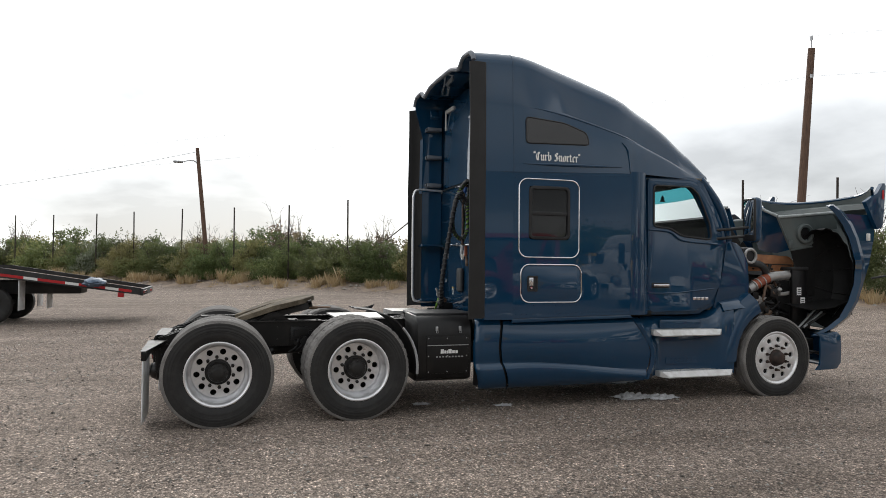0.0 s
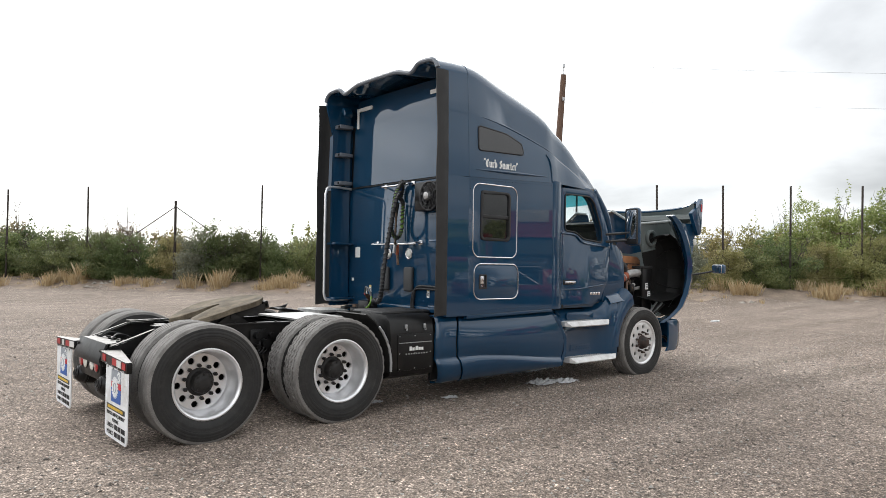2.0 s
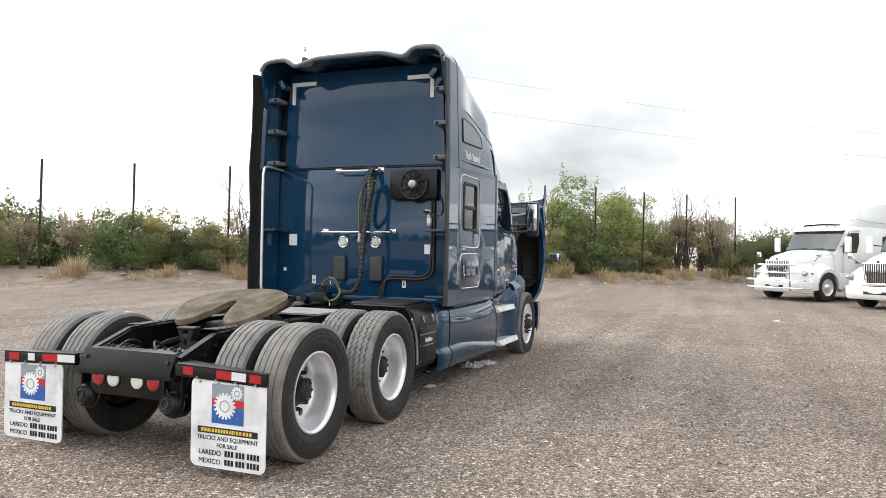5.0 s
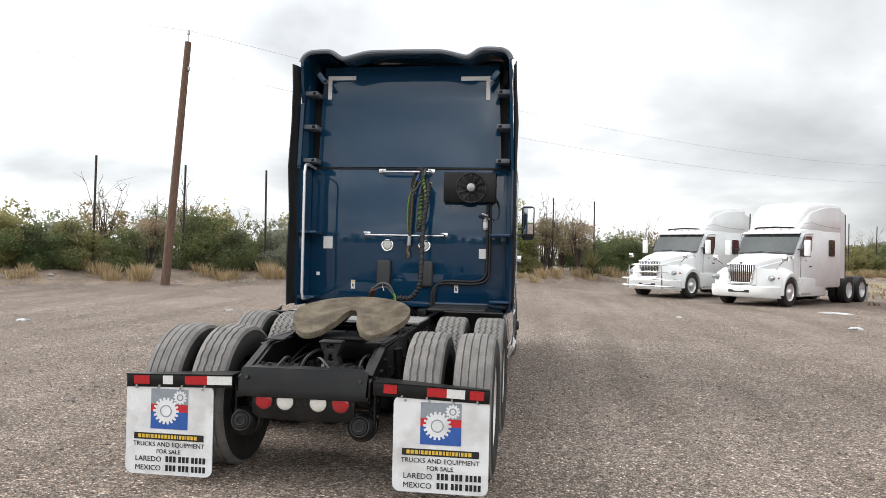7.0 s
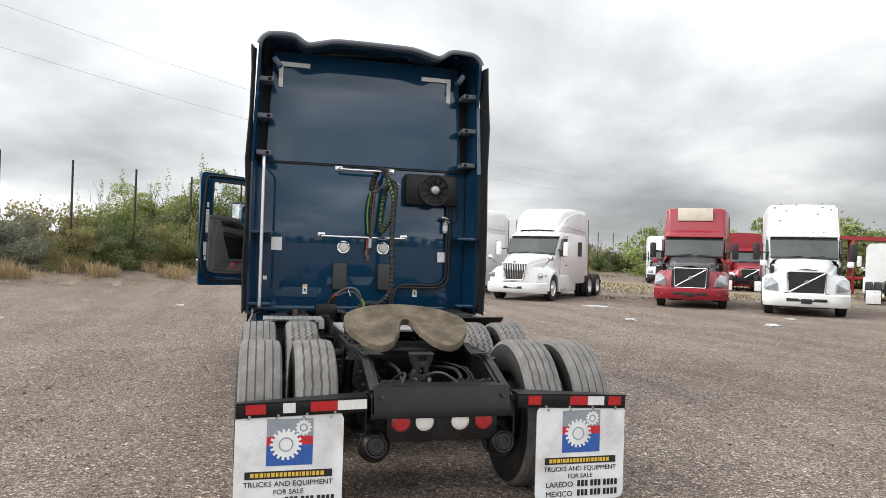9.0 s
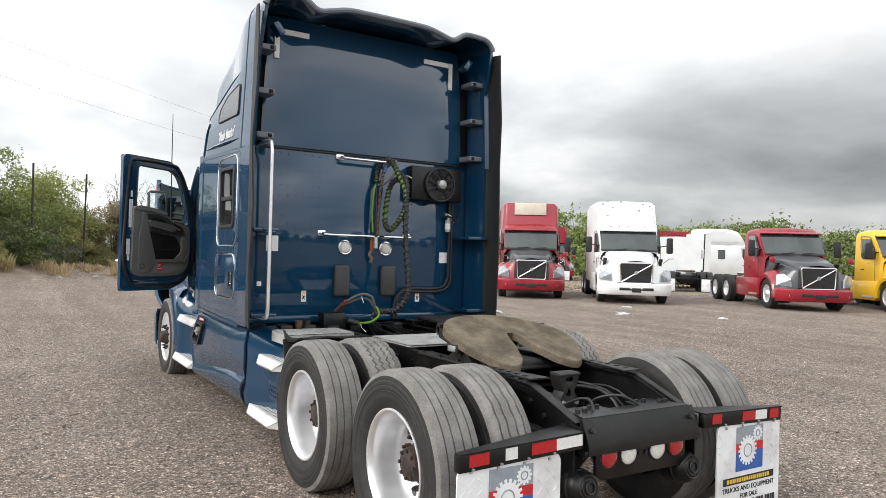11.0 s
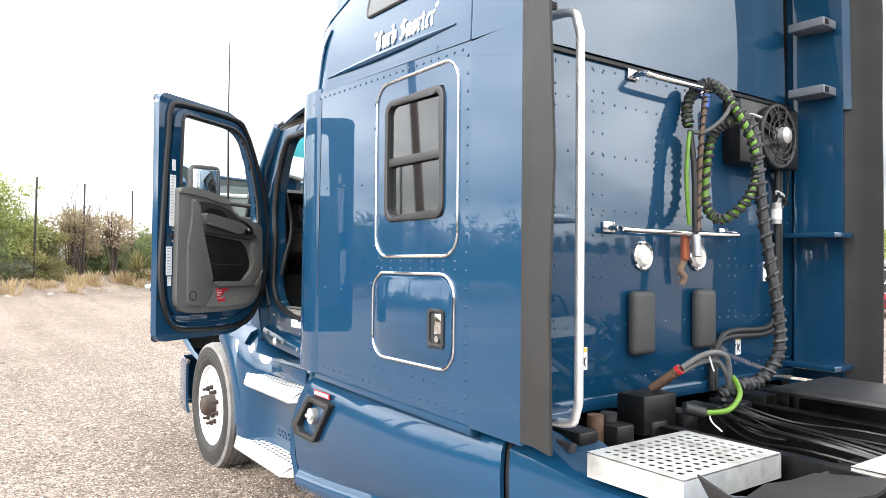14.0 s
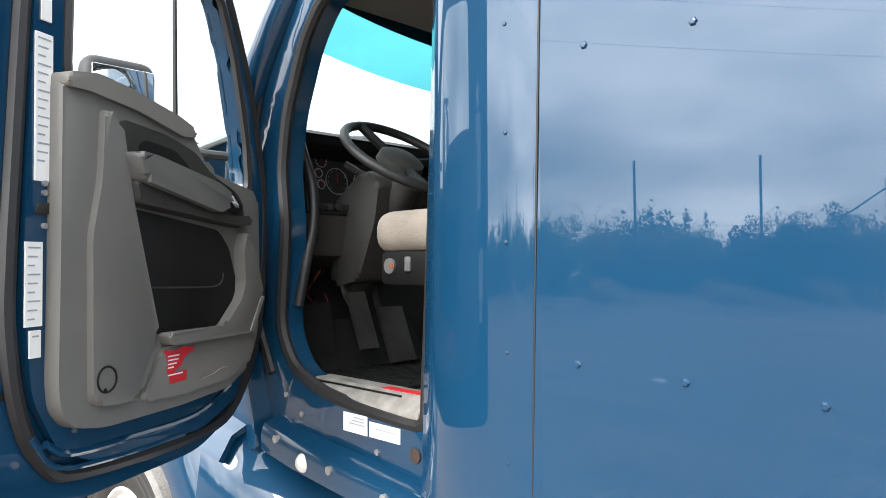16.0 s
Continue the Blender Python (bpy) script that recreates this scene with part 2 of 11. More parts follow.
INK_BLUE = material("blue_ink", (0.03, 0.11, 0.40), 0.5, vary=0.15, scale=30)
INK_GREY = material("grey_ink", (0.30, 0.33, 0.37), 0.5, vary=0.15, scale=30)
INK_RED = material("red_ink", (0.55, 0.02, 0.03), 0.5, vary=0.15, scale=30)
LAMP_RED = material("red_lamp_lens", (0.40, 0.004, 0.012), 0.18, coat=1.0, vary=0.2, scale=60)
LAMP_WHITE = material("clear_lamp_lens", (0.72, 0.71, 0.66), 0.2, coat=1.0, vary=0.12, scale=60)
TRIM_GREY = material("door_trim_grey", (0.135, 0.133, 0.125), 0.6, color2=(0.125, 0.123, 0.116), scale=5, bump=0.0003, bump_scale=400, dirt=(0.19, 0.175, 0.15), dirt_amount=0.3, dirt_scale=4)
TRIM_MID = material("mid_grey_interior_plastic", (0.040, 0.039, 0.037), 0.6, vary=0.2, scale=6, bump=0.0003, bump_scale=400, spec=0.2)
TRIM_DARK = material("dark_interior_plastic", (0.010, 0.010, 0.010), 0.6, vary=0.3, scale=6, bump=0.0003, bump_scale=400, spec=0.2)
TRIM_SILVER = material("silver_grey_trim", (0.22, 0.22, 0.22), 0.4, 0.4, vary=0.15, scale=10)
SEAT_TAN = material("tan_seat_cloth", (0.25, 0.215, 0.18), 0.9, vary=0.2, scale=12, bump=0.002, bump_scale=150)
FLOOR_MAT = material("dirty_floor_mat", (0.10, 0.082, 0.064), 0.85, color2=(0.05, 0.042, 0.035), scale=9, bump=0.0015, bump_scale=80)
SILL_GREY = material("scuffed_sill", (0.27, 0.255, 0.235), 0.6, color2=(0.16, 0.15, 0.135), scale=16, bump=0.0008, bump_scale=60)
HEADLINER = material("grey_headliner", (0.16, 0.15, 0.135), 0.9, vary=0.2, scale=6)
HOSE_WRAP = material("black_spiral_wrap", (0.030, 0.030, 0.032), 0.5, vary=0.3, scale=40)
HOSE_GREEN = material("green_hose", (0.12, 0.25, 0.02), 0.45, vary=0.15, scale=30)
HOSE_BROWN = material("brown_spring_wrap", (0.13, 0.075, 0.045), 0.55, vary=0.3, scale=40)
ROCKER = material("heat_stained_cover", (0.42, 0.19, 0.085), 0.5, color2=(0.24, 0.10, 0.05), scale=7, bump=0.0005, bump_scale=80)
COPPER = material("orange_heat_wrap", (0.40, 0.105, 0.045), 0.6, color2=(0.28, 0.075, 0.04), scale=10, bump=0.001, bump_scale=60)
SILVER_PIPE = material("silver_pipe", (0.48, 0.47, 0.46), 0.45, 0.6, vary=0.2, scale=12)
WOOD_POLE = material("weathered_pole_wood", (0.165, 0.098, 0.066), 0.85, color2=(0.095, 0.06, 0.045), scale=6, stretch=(6, 6, 0.6), bump=0.006, bump_scale=25)
FENCE_STEEL = material("rusty_fence_pipe", (0.055, 0.042, 0.036), 0.7, 0.3, vary=0.4, scale=20)
GALVANISED = material("galvanised_steel", (0.45, 0.46, 0.47), 0.5, 0.8, vary=0.15, scale=20)
CABLE = material("overhead_cable", (0.10, 0.10, 0.10), 0.6)
TRAILER_BLACK = material("black_trailer_steel", (0.020, 0.020, 0.021), 0.55, vary=0.3, scale=4, dirt=(0.08, 0.065, 0.05), dirt_amount=0.4, dirt_scale=3)
TARP = material("crumpled_blue_tarp", (0.12, 0.17, 0.24), 0.5, vary=0.3, scale=20, bump=0.004, bump_scale=30)
LITTER = material("whitish_plastic_litter", (0.66, 0.66, 0.67), 0.5, vary=0.3, scale=25, bump=0.003, bump_scale=40)
STONE = material("pale_stone", (0.33, 0.30, 0.265), 0.9, vary=0.3, scale=10, bump=0.006, bump_scale=25)


def glass(name, tint, rough=0.0, alpha=0.35, through=None):
    """A thin pane: partly see-through, tinted, mirror-like at the surface."""
    m = bpy.data.materials.new(name)
    m.use_nodes = True
    t = m.node_tree
    b = t.nodes["Principled BSDF"]
    out = t.nodes["Material Output"]
    b.inputs["Base Color"].default_value, b.inputs["Roughness"].default_value = (*tint, 1), rough + 0.02
    b.inputs["Coat Weight"].default_value = 0.5
    tr = t.nodes.new("ShaderNodeBsdfTransparent")
    tr.inputs[0].default_value = (*(through or [min(1, (0.88 if alpha < 0.3 else 0.55) + c * 2) for c in tint]), 1)
    mx = t.nodes.new("ShaderNodeMixShader")
    mx.inputs[0].default_value = alpha
    t.links.new(tr.outputs[0], mx.inputs[1]); t.links.new(b.outputs[0], mx.inputs[2])
    t.links.new(mx.outputs[0], out.inputs[0])
    return m


GLASS_CLEAR = glass("clear_glass", (0.05, 0.06, 0.06), alpha=0.06, through=(0.96, 0.98, 0.98))
GLASS_DARK = glass("dark_tinted_glass", (0.012, 0.013, 0.014), alpha=0.88)
GLASS_SHIELD = glass("windscreen_glass", (0.03, 0.04, 0.04), alpha=0.07, through=(0.95, 0.98, 0.98))
GLASS_SHADE = glass("teal_shade_band", (0.02, 0.16, 0.18), alpha=0.12, through=(0.30, 0.66, 0.70))
GLASS_FAR = material("dark_windscreen", (0.035, 0.043, 0.042), 0.08, coat=0.8, vary=0.3, scale=2)
MIRROR = material("mirror_glass", (0.85, 0.86, 0.87), 0.02, 1.0)


def leaf_material(name, c1, c2, c3):
    m = bpy.data.materials.new(name)
    m.use_nodes = True
    t = m.node_tree
    b = t.nodes["Principled BSDF"]
    g = t.nodes.new("ShaderNodeNewGeometry")
    oi = t.nodes.new("ShaderNodeObjectInfo")
    r = t.nodes.new("ShaderNodeValToRGB")
    r.color_ramp.elements[0].color, r.color_ramp.elements[1].color = (*c1, 1), (*c3, 1)
    r.color_ramp.elements.new(0.5).color = (*c2, 1)
    t.links.new(g.outputs["Random Per Island"], r.inputs[0])
    hs = t.nodes.new("ShaderNodeHueSaturation")
    mr = t.nodes.new("ShaderNodeMapRange")
    mr.inputs["To Min"].default_value, mr.inputs["To Max"].default_value = 0.66, 1.28
    t.links.new(oi.outputs["Random"], mr.inputs["Value"])
    t.links.new(mr.outputs[0], hs.inputs["Value"])
    mr2 = t.nodes.new("ShaderNodeMapRange")
    mr2.inputs["To Min"].default_value, mr2.inputs["To Max"].default_value = 0.475, 0.515
    wn = t.nodes.new("ShaderNodeMath"); wn.operation = "FRACT"
    ml = t.nodes.new("ShaderNodeMath"); ml.operation = "MULTIPLY"; ml.inputs[1].default_value = 7.31
    t.links.new(oi.outputs["Random"], ml.inputs[0]); t.links.new(ml.outputs[0], wn.inputs[0]); t.links.new(wn.outputs[0], mr2.inputs["Value"])
    t.links.new(mr2.outputs[0], hs.inputs["Hue"])
    t.links.new(r.outputs[0], hs.inputs["Color"])
    t.links.new(hs.outputs[0], b.inputs["Base Color"])
    b.inputs["Roughness"].default_value = 0.6
    tl = t.nodes.new("ShaderNodeBsdfTranslucent")
    t.links.new(hs.outputs[0], tl.inputs[0])
    mx = t.nodes.new("ShaderNodeMixShader"); mx.inputs[0].default_value = 0.40
    t.links.new(b.outputs[0], mx.inputs[1]); t.links.new(tl.outputs[0], mx.inputs[2])
    t.links.new(mx.outputs[0], t.nodes["Material Output"].inputs[0])
    return m


LEAF_GREEN = leaf_material("mesquite_leaf", (0.072, 0.105, 0.033), (0.131, 0.167, 0.057), (0.211, 0.248, 0.100))
LEAF_OLIVE = leaf_material("dusty_olive_leaf", (0.175, 0.174, 0.062), (0.279, 0.263, 0.101), (0.382, 0.351, 0.156))
LEAF_GREY = leaf_material("grey_green_leaf", (0.156, 0.176, 0.117), (0.244, 0.264, 0.183), (0.352, 0.366, 0.267))
LEAF_BRIGHT = leaf_material("light_mesquite_leaf", (0.150, 0.206, 0.057), (0.250, 0.306, 0.094), (0.375, 0.419, 0.163))
LEAF_DRY = leaf_material("dry_twig_leaf", (0.204, 0.161, 0.099), (0.288, 0.230, 0.143), (0.384, 0.310, 0.204))
GRASS_DRY = leaf_material("dry_grass", (0.46, 0.36, 0.17), (0.60, 0.49, 0.26), (0.70, 0.62, 0.40))
GRASS_PALE = leaf_material("pale_short_grass", (0.30, 0.25, 0.12), (0.40, 0.34, 0.18), (0.50, 0.43, 0.25))
PEBBLE = leaf_material("loose_pebble", (0.11, 0.093, 0.08), (0.33, 0.295, 0.26), (0.68, 0.65, 0.61))
BARK = material("grey_brown_bark", (0.10, 0.08, 0.065), 0.9, vary=0.4, scale=12, stretch=(4, 4, 1), bump=0.004, bump_scale=30)


def ground_material():
    """Gravel yard: brown-grey grit with pebbles of many greys, tyre-worn lanes, damp patches."""
    m = bpy.data.materials.new("gravel_yard")
    m.use_nodes = True
    t = m.node_tree
    b = t.nodes["Principled BSDF"]
    co = t.nodes.new("ShaderNodeTexCoord")

    def tex(kind, scale, **kw):
        n = t.nodes.new(kind)
        n.inputs["Scale"].default_value = scale
        for k, v in kw.items():
            n.inputs[k].default_value = v
        t.links.new(co.outputs["Object"], n.inputs["Vector"])
        return n

    def ramp(src, *stops):
        r = t.nodes.new("ShaderNodeValToRGB")
        e = r.color_ramp.elements
        e[0].position, e[0].color = stops[0][0], (*stops[0][1], 1)
        e[1].position, e[1].color = stops[-1][0], (*stops[-1][1], 1)
        for p, c in stops[1:-1]:
            e.new(p).color = (*c, 1)
        t.links.new(src, r.inputs[0])
        return r.outputs[0]

    def mix(a, c, f, mode="MIX"):
        x = t.nodes.new("ShaderNodeMixRGB")
        x.blend_type = mode
        if isinstance(f, float):
            x.inputs[0].default_value = f
        else:
            t.links.new(f, x.inputs[0])
        t.links.new(a, x.inputs[1]); t.links.new(c, x.inputs[2])
        return x.outputs[0]

    broad = tex("ShaderNodeTexNoise", 0.16, Detail=5.0, Roughness=0.6).outputs[0]
    mid_n = tex("ShaderNodeTexNoise", 1.1, Detail=6.0, Roughness=0.65).outputs[0]
    grit = tex("ShaderNodeTexNoise", 34.0, Detail=5.0, Roughness=0.75).outputs[0]
    fine_grit = tex("ShaderNodeTexNoise", 150.0, Detail=3.0, Roughness=0.8).outputs[0]
    v1, v2 = tex("ShaderNodeTexVoronoi", 70.0), tex("ShaderNodeTexVoronoi", 31.0)
    base = ramp(broad, (0.33, GROUND_A), (0.5, GROUND_B), (0.68, GROUND_C))
    stones = ramp(v1.outputs["Color"], (0.0, (0.20, 0.19, 0.18)), (0.35, (0.74, 0.72, 0.70)), (0.72, (1.12, 1.08, 1.03)), (0.86, (1.9, 1.86, 1.82)), (1.0, (3.4, 3.36, 3.3)))
    col = mix(base, stones, 1.0, "MULTIPLY")
    big = ramp(v2.outputs["Color"], (0.0, (0.55, 0.55, 0.55)), (0.8, (1.08, 1.08, 1.08)), (0.93, (1.5, 1.48, 1.45)), (1.0, (2.5, 2.47, 2.42)))
    col = mix(col, big, 1.0, "MULTIPLY")
    col = mix(col, ramp(grit, (0.25, (0.62, 0.61, 0.6)), (0.75, (1.3, 1.29, 1.28))), 1.0, "MULTIPLY")
    col = mix(col, ramp(fine_grit, (0.3, (0.55, 0.54, 0.53)), (0.7, (1.45, 1.44, 1.43))), 1.0, "MULTIPLY")
    # shade in the gaps between pebbles, multiplied into the colour
    col = mix(col, ramp(v1.outputs["Distance"], (0.25, (1.12, 1.12, 1.12)), (0.75, (0.5, 0.49, 0.48))), 1.0, "MULTIPLY")
    col = mix(col, ramp(mid_n, (0.3, (0.84, 0.83, 0.82)), (0.7, (1.10, 1.09, 1.09))), 1.0, "MULTIPLY")
    # tyre lanes, stretched along the way the lorries drive
    mp = t.nodes.new("ShaderNodeMapping")
    mp.inputs["Rotation"].default_value = (0, 0, radians(62))
    mp.inputs["Scale"].default_value = (0.06, 0.9, 1)
    t.links.new(co.outputs["Object"], mp.inputs[0])
    ln = t.nodes.new("ShaderNodeTexNoise"); ln.inputs["Scale"].default_value = 1.4; ln.inputs["Detail"].default_value = 3.0
    t.links.new(mp.outputs[0], ln.inputs["Vector"])
    col = mix(col, ramp(ln.outputs[0], (0.38, (0.86, 0.85, 0.84)), (0.6, (1.06, 1.06, 1.06))), 1.0, "MULTIPLY")
    t.links.new(col, b.inputs["Base Color"])
    b.inputs["Roughness"].default_value = 0.92
    b.inputs["Specular IOR Level"].default_value = 0.25
    h = t.nodes.new("ShaderNodeMath"); h.operation = "MULTIPLY"; h.inputs[1].default_value = -1.0
    t.links.new(v1.outputs["Distance"], h.inputs[0])
    h2 = t.nodes.new("ShaderNodeMath"); h2.operation = "ADD"
    t.links.new(h.outputs[0], h2.inputs[0]); t.links.new(grit, h2.inputs[1])
    bp = t.nodes.new("ShaderNodeBump")
    bp.inputs["Strength"].default_value, bp.inputs["Distance"].default_value = 0.8, 0.012
    t.links.new(h2.outputs[0], bp.inputs["Height"])
    t.links.new(bp.outputs[0], b.inputs["Normal"])
    return m


GROUND_A, GROUND_B, GROUND_C = (0.314, 0.268, 0.236), (0.357, 0.309, 0.275), (0.400, 0.352, 0.317)
GRAVEL = ground_material()
DIRT_BANK = material("dirt_bank", (0.36, 0.275, 0.21), 0.95, color2=(0.22, 0.17, 0.13), scale=1.3, fine=0.4, bump=0.03, bump_scale=6)

LOT_GRASS = material("worn_grassy_lot", (0.36, 0.285, 0.155), 0.95, color2=(0.235, 0.20, 0.155), scale=0.35, fine=0.4, bump=0.01, bump_scale=20)

# ---- mesh helpers ----
def finish(bm, angle=0.7):
    bmesh.ops.recalc_face_normals(bm, faces=bm.faces)
    for f in bm.faces:
        f.smooth = True
    for e in bm.edges:
        if len(e.link_faces) == 2:
            e.smooth = e.calc_face_angle(0.0) < angle


def part(name, bm, mat, parent=None, label="", kind="", angle=0.7, soft_normals=True):
    me = bpy.data.meshes.new(name)
    if soft_normals:
        finish(bm, angle)
    bm.to_mesh(me)
    bm.free()
    me.materials.append(mat)
    ob = new(name, me)
    ob.parent = parent
    return tagged(ob, label=label, kind=kind)


def shared(name, mesh, parent, m=None, label=""):
    ob = new(name, mesh)
    ob.parent = parent
    if m is not None:
        ob.matrix_local = m
    return tagged(ob, label=label)


def thing(name, label, category, at=(0, 0, 0), turn=0.0, group="", kind=""):
    ob = new(name)
    ob.empty_display_size = 0.3
    ob.matrix_world = pose(*at, 0, 0, turn)
    return tagged(ob, label, category, group, kind)


def BM():
    return bmesh.new()


def box(bm, lo, hi, bevel=0.0, m=None, segs=2):
    made = bmesh.ops.create_cube(bm, size=1.0)["verts"]
    c = [(a + b) / 2 for a, b in zip(lo, hi)]
    s = [abs(b - a) for a, b in zip(lo, hi)]
    for v in made:
        v.co = Vector((c[0] + v.co.x * s[0], c[1] + v.co.y * s[1], c[2] + v.co.z * s[2]))
    if bevel:
        es = {e for v in made for e in v.link_edges}
        r = bmesh.ops.bevel(bm, geom=list(es), offset=bevel, segments=segs, affect="EDGES", profile=0.5)
        made = list({v for f in r["faces"] for v in f.verts} | {v for v in made if v.is_valid})
    if m is not None:
        for v in made:
            v.co = m @ v.co
    return bm


def basis(d):
    d = d.normalized()
    u = d.cross(Vector((0, 0, 1)))
    if u.length < 1e-3:
        u = d.cross(Vector((1, 0, 0)))
    u.normalize()
    return u, d.cross(u)


def cyl(bm, p0, p1, r, seg=16, r2=None, caps=True):
    p0, p1 = Vector(p0), Vector(p1)
    u, w = basis(p1 - p0)
    r2 = r if r2 is None else r2
    rings = []
    for p, q in ((p0, r), (p1, r2)):
        rings.append([bm.verts.new(p + (u * math.cos(a) + w * math.sin(a)) * q) for a in [2 * math.pi * i / seg for i in range(seg)]])
    for i in range(seg):
        bm.faces.new((rings[0][i], rings[0][(i + 1) % seg], rings[1][(i + 1) % seg], rings[1][i]))
    if caps:
        bm.faces.new(rings[0][::-1]); bm.faces.new(rings[1])
    return bm


def smooth_path(pts, n=6):
    """Points along a Catmull-Rom curve through pts."""
    p = [Vector(q) for q in pts]
    p = [2 * p[0] - p[1]] + p + [2 * p[-1] - p[-2]]
    out = []
    for i in range(1, len(p) - 2):
        for k in range(n):
            t = k / n
            out.append(0.5 * (2 * p[i] + (p[i + 1] - p[i - 1]) * t + (2 * p[i - 1] - 5 * p[i] + 4 * p[i + 1] - p[i + 2]) * t * t + (3 * p[i] - p[i - 1] - 3 * p[i + 1] + p[i + 2]) * t ** 3))
    out.append(p[-2])
    return out


def tube(bm, pts, r, seg=8, closed=False, caps=True):
    pts = [Vector(p) for p in pts]
    n = len(pts)
    u = None
    rings = []
    for i, p in enumerate(pts):
        a = pts[(i - 1) % n] if (closed or i) else p
        b = pts[(i + 1) % n] if (closed or i < n - 1) else p
        d = (b - a).normalized()
        if u is None:
            u, w = basis(d)
        else:
            u = (u - d * u.dot(d)).normalized()
            w = d.cross(u)
        rr = r(i / max(1, n - 1)) if callable(r) else r
        rings.append([bm.verts.new(p + (u * math.cos(t) + w * math.sin(t)) * rr) for t in [2 * math.pi * k / seg for k in range(seg)]])
    for i in range(n if closed else n - 1):
        A, B = rings[i], rings[(i + 1) % n]
        for k in range(seg):
            bm.faces.new((A[k], A[(k + 1) % seg], B[(k + 1) % seg], B[k]))
    if caps and not closed:
        bm.faces.new(rings[0][::-1]); bm.faces.new(rings[-1])
    return bm


def put(axis, p, q, a):
    return {"x": (a, p, q), "y": (p, a, q), "z": (p, q, a)}[axis]


def prism(bm, pts, axis, a, b, holes=(), bevel=0.0):
    """A plate: the outline pts (and holes) in the plane across axis, from a to b along it."""
    loops = [list(pts)] + [list(h) for h in holes]
    front = [[bm.verts.new(put(axis, p, q, a)) for p, q in l] for l in loops]
    back = [[bm.verts.new(put(axis, p, q, b)) for p, q in l] for l in loops]
    for side in (front, back):
        if len(loops) == 1:
            bm.faces.new(side[0])
        else:
            es = []
            for l in side:
                es += [bm.edges.new((l[i], l[(i + 1) % len(l)])) for i in range(len(l))]
            bmesh.ops.triangle_fill(bm, use_beauty=True, use_dissolve=False, edges=es)
    rim = []
    for f, k in zip(front, back):
        for i in range(len(f)):
            j = (i + 1) % len(f)
            rim.append(bm.faces.new((f[i], f[j], k[j], k[i])))
    if bevel:
        es = set()
        for l in front:
            for i in range(len(l)):
                e = bm.edges.get((l[i], l[(i + 1) % len(l)]))
                if e:
                    es.add(e)
        bmesh.ops.bevel(bm, geom=list(es), offset=bevel, segments=2, affect="EDGES", profile=0.5)
    return bm


def rrect(x0, x1, z0, z1, r, n=5):
    out = []
    for cx, cz, a0 in ((x1 - r, z1 - r, 0), (x0 + r, z1 - r, 90), (x0 + r, z0 + r, 180), (x1 - r, z0 + r, 270)):
        out += [(cx + r * math.cos(radians(a0 + 90 * i / n)), cz + r * math.sin(radians(a0 + 90 * i / n))) for i in range(n + 1)]
    return out


def round_poly(pts, r, n=4):
    """The polygon pts with its corners rounded by about r."""
    out = []
    m = len(pts)
    for i in range(m):
        p, a, b = Vector(pts[i]), Vector(pts[i - 1]), Vector(pts[(i + 1) % m])
        da, db = (a - p), (b - p)
        k = min(r, da.length * 0.45, db.length * 0.45)
        s, e = p + da.normalized() * k, p + db.normalized() * k
        for j in range(n + 1):
            t = j / n
            q = s * (1 - t) ** 2 + p * 2 * t * (1 - t) + e * t * t
            out.append((q.x, q.y))
    return out


def circle(cx, cy, r, n=16):
    return [(cx + r * math.cos(2 * math.pi * i / n), cy + r * math.sin(2 * math.pi * i / n)) for i in range(n)]


def lathe(bm, prof, centre, side=1.0, seg=48, wob=None):
    """Turns prof, rows of (radius, distance along y), about the y axis through centre. side -1 mirrors it."""
    cx, cy, cz = centre
    rings = []
    for j, (r, h) in enumerate(prof):
        ring = []
        for i in range(seg):
            a = 2 * math.pi * i / seg
            rr, hh = (r, h) if wob is None else wob(i, j, r, h)
            ring.append(bm.verts.new((cx + rr * math.cos(a), cy + side * hh, cz + rr * math.sin(a))))
        rings.append(ring)
    for A, B in zip(rings, rings[1:]):
        for i in range(seg):
            bm.faces.new((A[i], A[(i + 1) % seg], B[(i + 1) % seg], B[i]))
    return rings


def shell(bm, thick):
    """Gives an open skin a thickness along its mean normals."""
    bm.normal_update()
    old = bm.verts[:]
    faces = bm.faces[:]
    rim = [e for e in bm.edges if len(e.link_faces) == 1]
    twin = {}
    for v in old:
        n = Vector((0, 0, 0))
        for f in v.link_faces:
            n += f.normal * max(f.calc_area(), 1e-6)
        if n.length > 0:
            n.normalize()
        twin[v] = bm.verts.new(v.co + n * thick)
    flip = thick > 0
    for f in faces:
        vs = [twin[v] for v in f.verts]
        bm.faces.new(vs if flip else vs[::-1])
    for e in rim:
        a, b = e.verts
        try:
            bm.faces.new((a, b, twin[b], twin[a]))
        except ValueError:
            pass
    bmesh.ops.recalc_face_normals(bm, faces=bm.faces)


def loft(bm, rings, closed=False, thick=0.0):
    """A skin over rows of points; closed: each row is a loop."""
    vs = [[bm.verts.new(p) for p in r] for r in rings]
    n = len(vs[0])
    for A, B in zip(vs, vs[1:]):
        for i in range(n if closed else n - 1):
            bm.faces.new((A[i], A[(i + 1) % n], B[(i + 1) % n], B[i]))
    if thick:
        bmesh.ops.recalc_face_normals(bm, faces=bm.faces)
        shell(bm, thick)
    return bm


